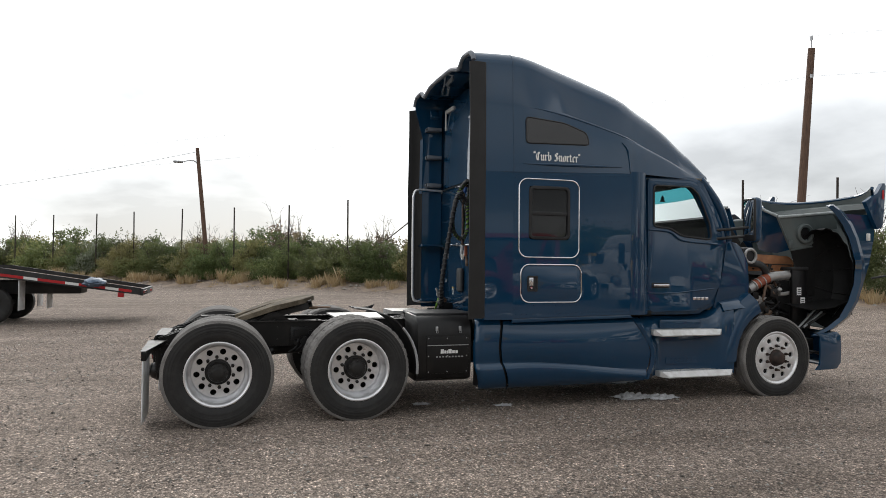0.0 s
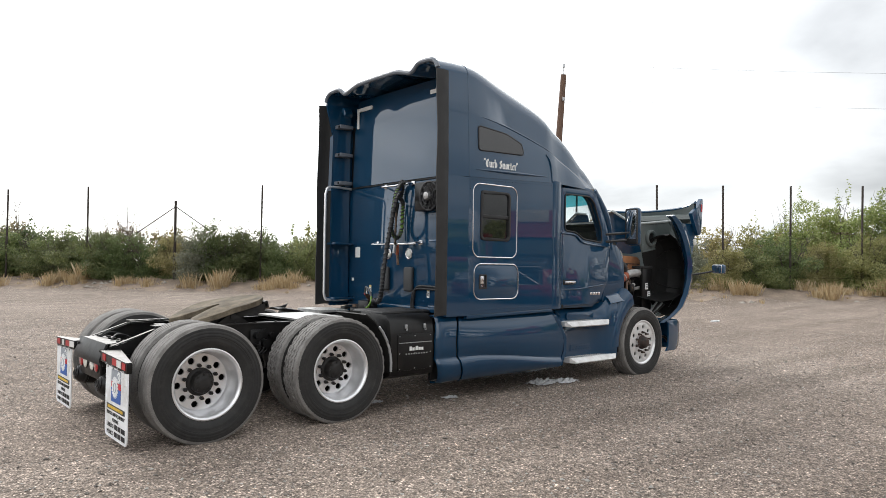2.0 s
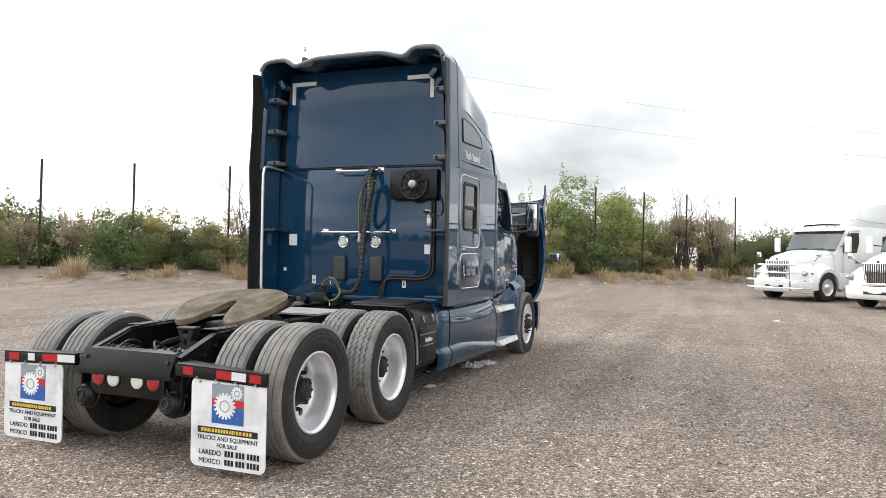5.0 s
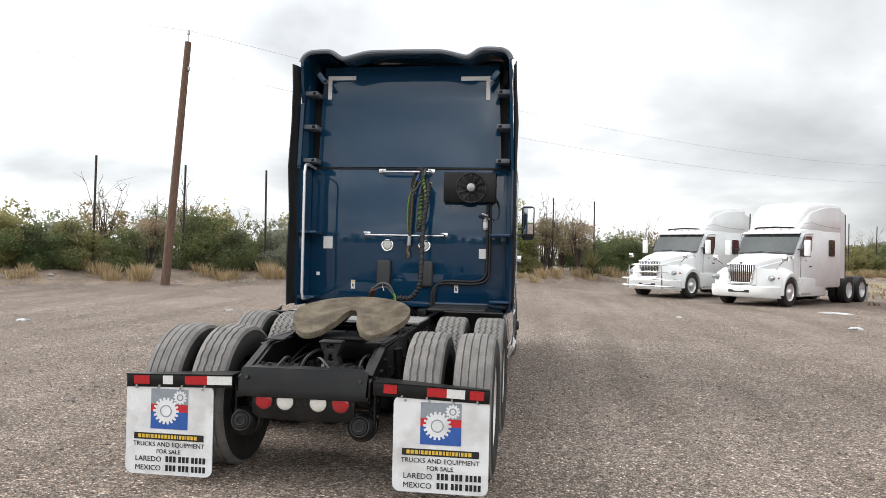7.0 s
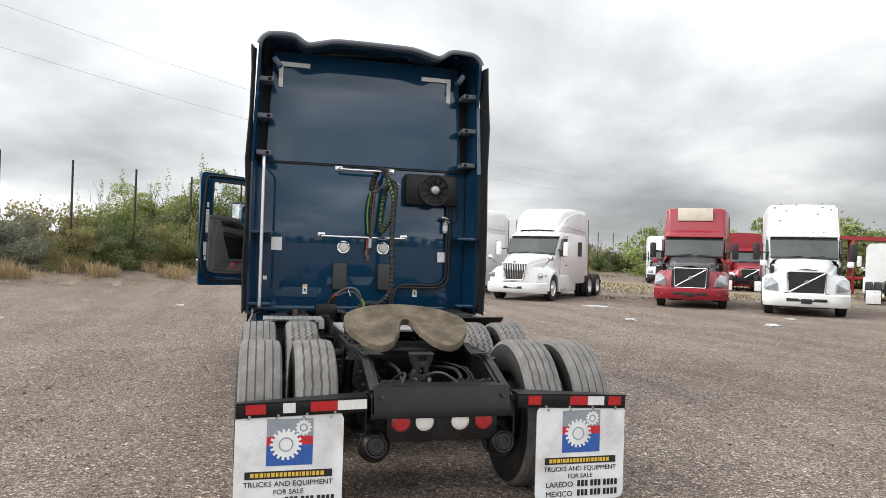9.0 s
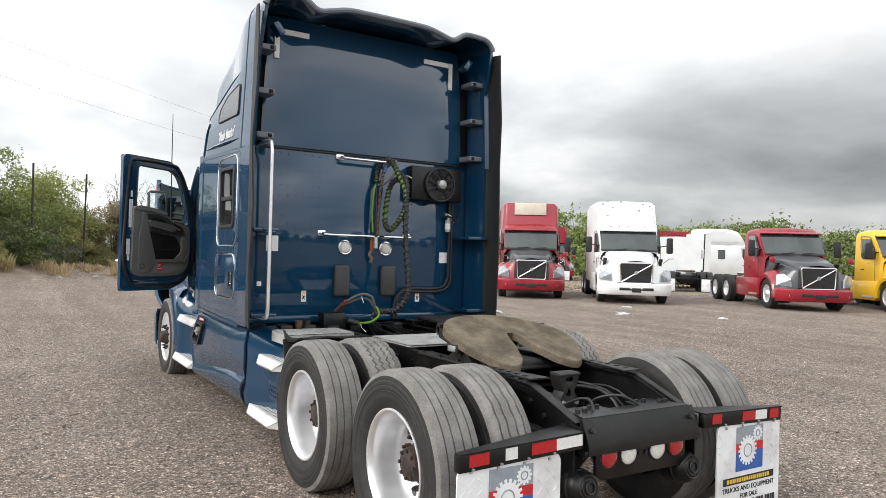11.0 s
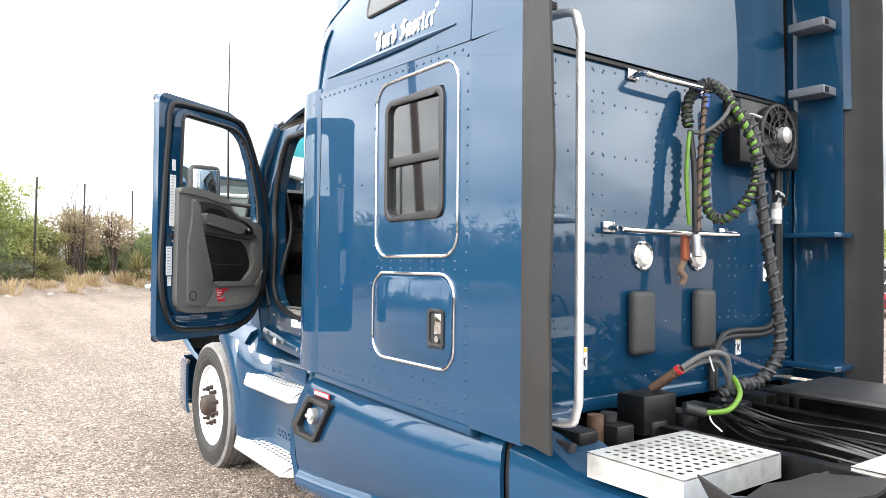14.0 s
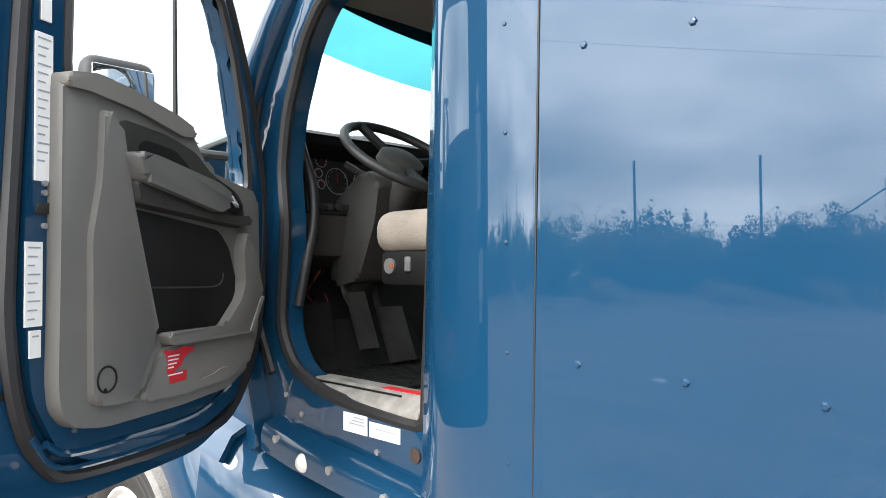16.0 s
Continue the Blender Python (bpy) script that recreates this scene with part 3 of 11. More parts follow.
def text_bm(string, size, m, depth=0.001, align="CENTER"):
    cu = bpy.data.curves.new("text", "FONT")
    cu.body, cu.size, cu.extrude, cu.align_x, cu.resolution_u = string, size, depth, align, 3
    ob = new("text", cu)
    me = bpy.data.meshes.new_from_object(ob.evaluated_get(bpy.context.evaluated_depsgraph_get()))
    bpy.data.objects.remove(ob)
    bpy.data.curves.remove(cu)
    bm = BM()
    bm.from_mesh(me)
    bpy.data.meshes.remove(me)
    bmesh.ops.transform(bm, matrix=m, verts=bm.verts)
    return bm


def smoothstep(a, b, x):
    t = min(1.0, max(0.0, (x - a) / (b - a)))
    return t * t * (3 - 2 * t)


def lerp_rows(rows, x):
    for (a, p), (b, q) in zip(rows, rows[1:]):
        if x <= b:
            t = (x - a) / (b - a)
            return p + (q - p) * max(0.0, t)
    return rows[-1][1]


# ---- the yard ----
FENCE0, FENCE_DIR = Vector((-2.6, 41.5)), Vector((0.6685, -0.7438))
FENCE_IN = Vector((-0.7438, -0.6685))  # from the fence towards the yard


def fence_point(u, v=0.0):
    """u metres along the fence line, v metres from it towards the yard."""
    p = FENCE0 + FENCE_DIR * u + FENCE_IN * v
    return p.x, p.y


def fence_uv(x, y):
    d = Vector((x, y)) - FENCE0
    return d.dot(FENCE_DIR), d.dot(FENCE_IN)


def ground_z(x, y):
    z = 0.36 * smoothstep(13, 32, 0.8 * x + 0.6 * y)
    u, v = fence_uv(x, y)
    z += 0.42 * smoothstep(2.6, 0.2, v + 0.5 * noise.noise((u * 0.35, 3.1, 0)))
    z += 0.07 * noise.noise((x * 0.5, y * 0.5, 7.0)) * smoothstep(3.0, 0.5, v)
    near = smoothstep(2.0, 9.0, math.hypot(x - 3, y))
    z += 0.03 * near * noise.noise((x * 0.13, y * 0.13, 0.0))
    return z


def grid_rows(lo, hi, centre, fine, grow):
    out, step, p = [centre], fine, centre
    while p < hi:
        p += step
        step *= grow
        out.append(p)
    step, p = fine, centre
    while p > lo:
        p -= step
        step *= grow
        out.insert(0, p)
    return out


def build_ground():
    xs, ys = grid_rows(-1500, 1500, 8, 0.55, 1.045), grid_rows(-1500, 1500, 4, 0.55, 1.045)
    verts = [(x, y, ground_z(x, y) if abs(x) < 150 and abs(y) < 150 else ground_z(x, y) * 0.5) for y in ys for x in xs]
    n = len(xs)
    faces = [(j * n + i, j * n + i + 1, (j + 1) * n + i + 1, (j + 1) * n + i) for j in range(len(ys) - 1) for i in range(n - 1)]
    me = bpy.data.meshes.new("ground")
    me.from_pydata(verts, [], faces)
    me.materials.append(GRAVEL)
    me.materials.append(DIRT_BANK)
    me.materials.append(LOT_GRASS)
    for f in me.polygons:
        f.use_smooth = True
        u, v = fence_uv(f.center.x, f.center.y)
        far_lot = 15 < f.center.x < 90 and f.center.y < -24 + 0.4 * (f.center.x - 26) and f.center.y > -80
        if v < 2.2:
            f.material_index = 1
        elif far_lot and noise.noise((f.center.x * 0.11, f.center.y * 0.11, 2.0)) > -0.12:
            f.material_index = 2
    return tagged(new("ground", me), "brown-grey gravel yard with a low dirt bank", "ground", kind="structure")


build_ground()

# ---- the blue tractor ----
TRUCK = thing("tractor_truck", "dark blue sleeper tractor truck with raised hood on gravel", "truck")
ROOF_ROWS = [(2.50, 3.80), (2.62, 3.81), (3.06, 3.825), (3.67, 3.71), (4.25, 3.53), (4.86, 3.255), (5.33, 2.935), (5.52, 2.73), (5.62, 2.60)]
SEAM_ROWS = [(2.5, 2.51), (4.6, 2.585), (5.62, 2.57)]
WIDTH_ROWS = [(2.5, 1.222), (4.35, 1.215), (4.62, 1.14), (5.0, 1.09), (5.35, 1.02), (5.62, 0.90)]


def smooth_rows(rows, x):
    """Like lerp_rows, but rounded at the knots."""
    d = 0.16
    return sum(lerp_rows(rows, min(max(x + d * k / 3, rows[0][0]), rows[-1][0])) for k in range(-3, 4)) / 7


def crease_z(x):
    return 3.245 - 0.30 * (max(0.0, x - 3.12) / 1.37) ** 1.5


def roof_section(x, inset=0.0):
    top, low, w = smooth_rows(ROOF_ROWS, x) - inset, lerp_rows(SEAM_ROWS, x), lerp_rows(WIDTH_ROWS, x) - inset
    top = max(top, low + 0.02)
    h = top - low
    lean = (0.045 + 0.05 * smoothstep(2.9, 4.2, x)) * min(1.0, h / 1.2)
    r = min(0.15 + 0.09 * smoothstep(2.8, 3.8, x), h * 0.6)
    cx, cz = w - lean - r, top - r
    # the side steps in above a crease that sweeps down to the windscreen
    step = 0.045 * smoothstep(3.05, 3.75, x) * smoothstep(5.6, 5.2, x)
    zc = min(crease_z(x), cz - 0.03)
    yc = w - lean * (zc - low) / max(0.05, cz - low)
    cx -= step * 0.9
    half = [(w, low), (w + (yc - w) * 0.5, low + (zc - low) * 0.5), (yc, zc - 0.03), (yc - 0.12 * step, zc - 0.008), (yc - step, zc + 0.022)]
    for a in (0, 15, 30, 45, 60, 75, 90):
        half.append((cx + r * math.cos(radians(a)), cz + r * math.sin(radians(a))))
    for k in (0.9, 0.8, 0.68, 0.55, 0.4, 0.2, 0.0):
        half.append((cx * k, top + 0.035 * (1 - k * k)))
    fade = smoothstep(3.9, 2.5, x)
    out = []
    for y, z in half:
        if z > low + 0.5 * h:
            z -= 0.105 * fade * math.exp(-((y - 0.66) / 0.12) ** 2)
            z -= 0.045 * fade * smoothstep(0.62, 0.5, y)
        out.append((y, z))
    return [(x, y, z) for y, z in out] + [(x, -y, z) for y, z in reversed(out[:-1])]


def build_roof():
    xs = [2.50, 2.56, 2.62, 2.75, 2.93, 3.06, 3.2, 3.35, 3.5, 3.65, 3.8, 3.95, 4.1, 4.25, 4.38, 4.5, 4.62, 4.75, 4.88, 5.0, 5.12, 5.23, 5.33, 5.41, 5.48, 5.55, 5.62]
    rings = [[(max(x, 2.612) if z < 3.58 else x, y, z) for x, y, z in roof_section(q)] for q in xs]
    part("roof_fairing", loft(BM(), rings, thick=-0.03), PAINT, TRUCK, "raised dark blue roof fairing with a wavy rear lip")
    # rolled rear lip
    tube_pts = smooth_path([(2.495, y, z - 0.006) for _, y, z in roof_section(2.5)[6:-6]], 4)
    part("roof_lip", tube(BM(), tube_pts, 0.026, 8), LIP_AND_SHEEN_GREY, TRUCK, "pale rolled edge of the roof fairing")
    # raised crease over the vent window, sweeping down to the front
    for s in (1, -1):
        pts = []
        for i in range(15):
            x = 3.12 + i * 0.098
            z = crease_z(x) - 0.012
            sec = [(abs(p[1]), p[2]) for p in roof_section(x)[:12]]
            y = lerp_rows([(b, a) for a, b in sec], z)
            pts.append((x, s * (y - 0.003), z))
        part("roof_crease", tube(BM(), pts, lambda t: 0.003 + 0.009 * math.sin(math.pi * min(1, t * 1.02)) ** 0.6, 8), PAINT, TRUCK)
        # seam between extender and roof
        pts = [(2.94, s * (p[1] + 0.001), p[2]) for p in roof_section(2.94)[:11]]
        part("panel_seam", tube(BM(), pts, 0.005, 6), PAINT, TRUCK)
        # vent window
        def on_side(x, z, off=0.003):
            sec = [(p[2], abs(p[1])) for p in roof_section(x)[:12]]
            return (x, s * (lerp_rows(sec, z) + off), z)
        out = round_poly([(3.09, 3.125), (3.55, 3.09), (3.82, 3.00), (3.85, 2.87), (3.09, 2.845)], 0.045)
        bm = BM()
        f = [bm.verts.new(on_side(x, z, 0.008)) for x, z in out]
        k = [bm.verts.new(on_side(x, z, -0.02)) for x, z in out]
        bm.faces.new(f); bm.faces.new(k)
        for i in range(len(f)):
            bm.faces.new((f[i], f[(i + 1) % len(f)], k[(i + 1) % len(f)], k[i]))
        vent = part("vent_window", bm, GLASS_SMOKE, TRUCK, "smoked roof side window")
        part("window_seal", tube(BM(), [on_side(x, z, 0.004) for x, z in out], 0.009, 6, closed=True), BLACK_PLASTIC, vent)
        # seam where the sleeper roof meets the cab roof
        pts = [on_side(x, z, 0.001) for x, z in ((4.365, 2.59), (4.36, 2.70), (4.35, 2.80), (4.325, 2.87), (4.27, 2.925))]
        part("roof_seam", tube(BM(), smooth_path(pts, 3), 0.008, 8), PAINT, TRUCK)
        # low sculpted ridge under the nickname
        pts = [on_side(3.05 + 0.1 * i, 2.60 + 0.002 * i + 0.02, 0.002) for i in range(13)]
        part("side_ridge", tube(BM(), pts, lambda t: 0.004 + 0.016 * math.sin(math.pi * t), 8), PAINT, TRUCK)
        # nickname on the side, in broad-nib black letter
        y_name = abs(on_side(3.455, 2.70, 0.006)[1])
        m = Matrix.Translation((3.455, s * y_name, 2.665)) @ Euler((radians(90 - 4), 0, radians(0 if s < 0 else 180))).to_matrix().to_4x4()
        pen = -sum(NIB_WIDE[c] for c in NICKNAME) / 2
        for c in NICKNAME:
            if c in NIB_STROKES:
                part("nickname_letter", nib_letter(NIB_STROKES[c], pen, 0.056, 0.062, m), WHITE_STICKER, TRUCK, "white black-letter character")
            pen += NIB_WIDE[c]


NICKNAME = "'Curb Snorter'"
NIB_WIDE = {"'": 0.42, "C": 1.02, "u": 0.86, "r": 0.66, "b": 0.84, " ": 0.5, "S": 0.98, "n": 0.86, "o": 0.80, "t": 0.56, "e": 0.70}
NIB_STROKES = {
    "'": [[(0.0, 1.5), (0.05, 1.22)], [(0.2, 1.5), (0.25, 1.22)]],
    "C": [[(0.82, 1.2), (0.55, 1.45), (0.22, 1.2), (0.1, 0.7), (0.2, 0.22), (0.5, 0.0), (0.82, 0.22)], [(0.5, 1.3), (0.5, 0.2)]],
    "u": [[(0.0, 0.98), (0.12, 0.88), (0.12, 0.14), (0.28, 0.0), (0.48, 0.14)], [(0.42, 0.98), (0.54, 0.88), (0.54, 0.12), (0.68, 0.0)]],
    "r": [[(0.0, 0.98), (0.12, 0.88), (0.12, 0.12), (0.24, 0.0)], [(0.16, 0.84), (0.36, 1.0), (0.48, 0.86)]],
    "b": [[(0.02, 1.5), (0.12, 1.4), (0.12, 0.14), (0.34, 0.0), (0.56, 0.16), (0.56, 0.8), (0.38, 0.98), (0.16, 0.8)]],
    "S": [[(0.78, 1.22), (0.48, 1.45), (0.16, 1.15), (0.32, 0.86), (0.66, 0.64), (0.76, 0.3), (0.42, 0.0), (0.04, 0.18)], [(0.46, 1.2), (0.46, 0.3)]],
    "n": [[(0.0, 0.98), (0.12, 0.88), (0.12, 0.12), (0.24, 0.0)], [(0.16, 0.82), (0.38, 1.0), (0.55, 0.85), (0.55, 0.12), (0.68, 0.0)]],
    "o": [[(0.34, 1.0), (0.12, 0.85), (0.12, 0.15), (0.34, 0.0), (0.56, 0.15), (0.56, 0.85), (0.34, 1.0)]],
    "t": [[(0.14, 1.28), (0.14, 0.15), (0.34, 0.0)], [(-0.04, 0.94), (0.36, 0.94)]],
    "e": [[(0.52, 0.14), (0.32, 0.0), (0.12, 0.15), (0.12, 0.85), (0.34, 1.0), (0.54, 0.82), (0.16, 0.5)]],
}


def nib_letter(strokes, x, sx, sz, m):
    """One letter: its strokes swept with a slanted broad nib."""
    bm = BM()
    nx, nz = 0.115, 0.085
    k = 0
    for st in strokes:
        for (x0, z0), (x1, z1) in zip(st, st[1:]):
            k += 1
            quad = [(x0 - nx, z0 - nz), (x0 + nx, z0 + nz), (x1 + nx, z1 + nz), (x1 - nx, z1 - nz)]
            d = 0.0015 + 0.0002 * k
            top = [bm.verts.new(m @ Vector(((x + a) * sx, b * sz, d))) for a, b in quad]
            low = [bm.verts.new(m @ Vector(((x + a) * sx, b * sz, -0.004))) for a, b in quad]
            bm.faces.new(top)
            for i in range(4):
                bm.faces.new((top[i], top[(i + 1) % 4], low[(i + 1) % 4], low[i]))
    return bm


# pale lip edge with caught sky light put in; sheen on the brackets
LIP_AND_SHEEN_GREY = material("pale_lip_and_sky_sheen", (0.15, 0.165, 0.19), 0.55, color2=(0.12, 0.135, 0.16), scale=8, bump=0.0004, bump_scale=60)
GLASS_SMOKE = material("smoked_window", (0.012, 0.012, 0.013), 0.22, coat=0.5, vary=0.2, scale=3)
build_roof()


def rivet_row(bm, p, q, n, normal, r=0.0075):
    p, q, normal = Vector(p), Vector(q), Vector(normal)
    u, w = basis(normal)
    for i in range(n):
        c = p + (q - p) * (i / max(1, n - 1))
        top = bm.verts.new(c + normal * r * 0.6)
        for rr, hh in ((r, 0.0),):
            ring = [bm.verts.new(c + (u * math.cos(a) + w * math.sin(a)) * rr) for a in [math.pi / 3 * k for k in range(6)]]
        mid_ring = [bm.verts.new(c + normal * r * 0.45 + (u * math.cos(a) + w * math.sin(a)) * r * 0.7) for a in [math.pi / 3 * k for k in range(6)]]
        for k in range(6):
            bm.faces.new((ring[k], ring[(k + 1) % 6], mid_ring[(k + 1) % 6], mid_ring[k]))
            bm.faces.new((mid_ring[k], mid_ring[(k + 1) % 6], top))


def build_sleeper():
    W = 1.215
    for s in (1, -1):
        y0, y1 = s * W, s * (W - 0.035)
        fx = 4.36 if s < 0 else 4.325
        tx = 0.0 if s < 0 else -0.06
        outer = [(2.94, 0.975), (fx, 1.005), (fx, 2.575), (2.94, 2.525)]
        hole = rrect(3.125, 3.60, 1.82, 2.385, 0.022)
        bm = prism(BM(), outer, "y", y0, y1, holes=[hole])
        part("sleeper_side", bm, PAINT, TRUCK, "riveted blue sleeper side panel")
        # lower lip turned in under the panel
        part("lower_lip", prism(BM(), [(2.94, 0.93), (4.40, 0.965), (4.36, 1.005), (2.94, 0.975)], "y", s * (W - 0.005), s * (W - 0.05), bevel=0.01), PAINT, TRUCK)
        # window
        win = part("sleeper_window", prism(BM(), rrect(3.12, 3.605, 1.815, 2.39, 0.06), "y", s * (W + 0.012), s * (W - 0.03), holes=[rrect(3.15, 3.575, 1.845, 2.36, 0.045)], bevel=0.008), BLACK_PLASTIC, TRUCK, "black framed sliding sleeper window")
        part("upper_pane", prism(BM(), [(3.145, 2.1), (3.58, 2.1), (3.58, 2.365), (3.145, 2.365)], "y", s * (W - 0.008), s * (W - 0.014)), GLASS_DARK, win)
        part("lower_pane", prism(BM(), [(3.145, 1.84), (3.58, 1.84), (3.58, 2.1), (3.145, 2.1)], "y", s * (W - 0.016), s * (W - 0.022)), GLASS_DARK, win)
        part("window_bar", box(BM(), (3.15, min(s * (W - 0.012), s * (W + 0.004)), 2.075), (3.575, max(s * (W - 0.012), s * (W + 0.004)), 2.115), 0.004), BLACK_PLASTIC, win)
        # bright trim loops
        up = 0.0 if s < 0 else 0.028
        for lp in (rrect(3.005 + 0.6 * up, 3.715 + tx * 0.45, 1.625 + up, 2.462 + up * 0.6, 0.10, 8), rrect(3.03 + up * 0.4, 3.745 + tx * 0.6, 1.145 + up, 1.548 + up, 0.10, 8)):
            part("trim_strip", tube(BM(), [(x, s * (W + 0.002), z) for x, z in lp], 0.0072, 6, closed=True), CHROME, TRUCK, "thin bright trim strip")
        # storage door
        sd = part("storage_door", prism(BM(), rrect(3.045 + up * 0.4, 3.73 + tx * 0.6, 1.16 + up, 1.533 + up, 0.09, 8), "y", s * (W + 0.004), s * (W - 0.01), bevel=0.003), PAINT, TRUCK, "blue side storage door")
        hb = part("latch_housing", prism(BM(), rrect(3.105, 3.225, 1.262, 1.428, 0.022), "y", s * (W + 0.014), s * (W + 0.0045), holes=[rrect(3.122, 3.208, 1.28, 1.412, 0.016)], bevel=0.004), BLACK_PLASTIC, sd)
        part("latch_paddle", box(BM(), (3.127, min(s * (W + 0.005), s * (W + 0.010)), 1.322), (3.175, max(s * (W + 0.005), s * (W + 0.010)), 1.408), 0.004), CHROME, sd, "chrome paddle latch")
        part("latch_cup", box(BM(), (3.122, min(s * (W + 0.0042), s * (W + 0.0055)), 1.28), (3.208, max(s * (W + 0.0042), s * (W + 0.0055)), 1.412)), BLACK_PLASTIC, sd)
        part("lock", cyl(BM(), (3.15, s * (W + 0.005), 1.30), (3.15, s * (W + 0.016), 1.30), 0.014, 14), CHROME, sd)
        # rivets
        bm = BM()
        n = (0, s, 0)
        yy = s * (W + 0.0005)
        rivet_row(bm, (2.98, yy, 1.02), (4.32, yy, 1.045), 22, n)
        rivet_row(bm, (2.965, yy, 1.08), (2.965, yy, 2.47), 20, n)
        rivet_row(bm, (3.0, yy, 2.50), (4.33, yy, 2.545), 24, n)
        rivet_row(bm, (3.04, yy, 1.607 + up * 0.8), (3.66 + tx * 0.4, yy, 1.607 + up * 0.8), 8, n)
        rivet_row(bm, (3.04, yy, 1.566 + up), (3.66 + tx * 0.4, yy, 1.566 + up), 8, n)
        rivet_row(bm, (3.729 + tx * 0.3, yy, 1.70), (3.729 + tx * 0.3, yy, 2.40), 7, n)
        rivet_row(bm, (3.763 + tx * 0.5, yy, 1.20), (3.763 + tx * 0.5, yy, 1.52), 4, n)
        rivet_row(bm, (3.74 + tx, yy, 1.60), (3.72 + tx, yy, 1.64), 2, n)
        rivet_row(bm, (3.10, yy, 1.115), (3.70, yy, 1.115), 8, n)
        if s > 0:
            rivet_row(bm, (3.858, yy, 1.467), (4.247, yy, 1.484), 3, n)
            rivet_row(bm, (3.838, yy, 2.015), (4.229, yy, 2.031), 3, n)
        else:
            rivet_row(bm, (4.03, yy, 1.47), (4.215, yy, 1.478), 3, n)
            rivet_row(bm, (4.03, yy, 2.03), (4.215, yy, 2.037), 3, n)
        part("rivets", bm, PAINT, TRUCK, kind="stuff")
        # extender panel and its rubber edge
        prof = [(2.94, W), (2.80, W + 0.004), (2.62, W + 0.012)]
        bm = BM()
        rows = []
        for z in (0.965, 1.6, 2.52):
            rows.append([(x, s * y, z + (0.0 if x > 2.7 else 0.0)) for x, y in prof])
        part("extender", loft(BM(), rows, thick=-0.03), PAINT, TRUCK, "blue side extender panel")
        rows = [[(2.94, s * (W + 0.001), z), (2.62, s * (W + 0.011 - 0.10 * max(0, (z - 2.52) / 1.2)), z - 0.012 * (z > 3.6))] for z in (2.52, 2.9, 3.3, 3.66)]
        edge_rows = []
        for z in (0.985, 1.5, 2.0, 2.52, 3.0, 3.4, 3.66):
            k = max(0.0, (z - 2.52) / 1.2) * 0.022
            wv = 0.008 * math.sin(z * 5.1 + s)
            edge_rows.append([(2.625, s * (W + 0.010 - k), z), (2.60, s * (W + 0.026 - k), z), (2.52, s * (W + 0.040 - k + wv), z), (2.435, s * (W + 0.048 - k + wv * 1.5), z - 0.01)])
        part("extender_edge", loft(BM(), edge_rows, thick=-0.012), RUBBER_EDGE, TRUCK, "black flexible rubber edge of the side extender")
        # inner web of the extender with its brackets
        rows = [[(2.87, s * (W - 0.075 - 0.022 * max(0, (z - 2.52) / 1.2)), z), (2.62, s * (W - 0.025 - 0.022 * max(0, (z - 2.52) / 1.2)), z)] for z in (1.0, 2.52, 3.66)]
        part("extender_inner", loft(BM(), rows, thick=0.01), PAINT, TRUCK)
        for zb in (2.60, 2.98, 3.36):
            # pale grey imitates the sky sheen on the blue bracket paint
            br = part("extender_bracket", box(BM(), (2.64, min(s * 1.02, s * 1.17), zb - 0.012), (2.84, max(s * 1.02, s * 1.17), zb + 0.036), 0.006), LIP_AND_SHEEN_GREY, TRUCK)
            # black patch stands in for the shade of the bracket's hole
            part("bracket_tab", box(BM(), (2.634, min(s * 1.04, s * 1.075), zb - 0.004), (2.641, max(s * 1.04, s * 1.075), zb + 0.026), 0.002), LINER_SHADE_BLACK, br)
            part("bracket_pad", box(BM(), (2.70, min(s * 1.07, s * 1.12), zb + 0.02), (2.79, max(s * 1.07, s * 1.12), zb + 0.044), 0.004), LIP_AND_SHEEN_GREY, br)
        for zb in (1.05, 1.78):
            part("extender_bracket", box(BM(), (2.56, min(s * 0.98, s * 1.2), zb), (2.86, max(s * 0.98, s * 1.2), zb + 0.03), 0.006), PAINT, TRUCK)
        part("corner_clip", box(BM(), (2.66, -0.03, -0.06), (2.78, 0.03, 0.06), 0.008, m=Matrix.Translation((0, s * 0.99, 3.56)) @ Euler((radians(-35 * s), 0, 0)).to_matrix().to_4x4()), PAINT, TRUCK)
    # pillar between sleeper and door
    for s in (1, -1):
        rows = []
        for z, dx in ((1.0, 0.05), (1.5, 0.03), (2.1, 0.0), (2.6, -0.03)):
            arc = [(4.36, 1.213), (4.40, 1.222), (4.46, 1.222), (4.53, 1.205), (4.58, 1.175), (4.62, 1.13), (4.65 + dx, 1.075), (4.66 + dx, 1.0)]
            if s > 0:
                arc = [(4.325, 1.213), (4.37, 1.2215), (4.41, 1.222), (4.50, 1.219), (4.57, 1.205), (4.63, 1.18), (4.675 + dx * 0.5, 1.15), (4.705 + dx * 0.8, 1.11), (4.715 + dx, 1.06), (4.715 + dx, 0.97)]
            rows.append([(x + dx * (x - 4.36), s * y, z) for x, y in arc])
        part("rear_pillar", loft(BM(), rows, thick=-0.012), PAINT, TRUCK, "rounded blue pillar between sleeper and door")
        bm = BM()
        rivet_row(bm, (4.40, s * 1.2225, 1.08), (4.40, s * 1.2225, 2.52), 8, (0, s, 0), 0.005)
        part("rivets", bm, PAINT, TRUCK, kind="stuff")
        if s > 0:
            part("pillar_seam", tube(BM(), [(4.352, 1.2158, 1.02), (4.334, 1.2158, 1.75), (4.312, 1.2158, 2.54)], 0.0022, 6), BLACK_PLASTIC, TRUCK)
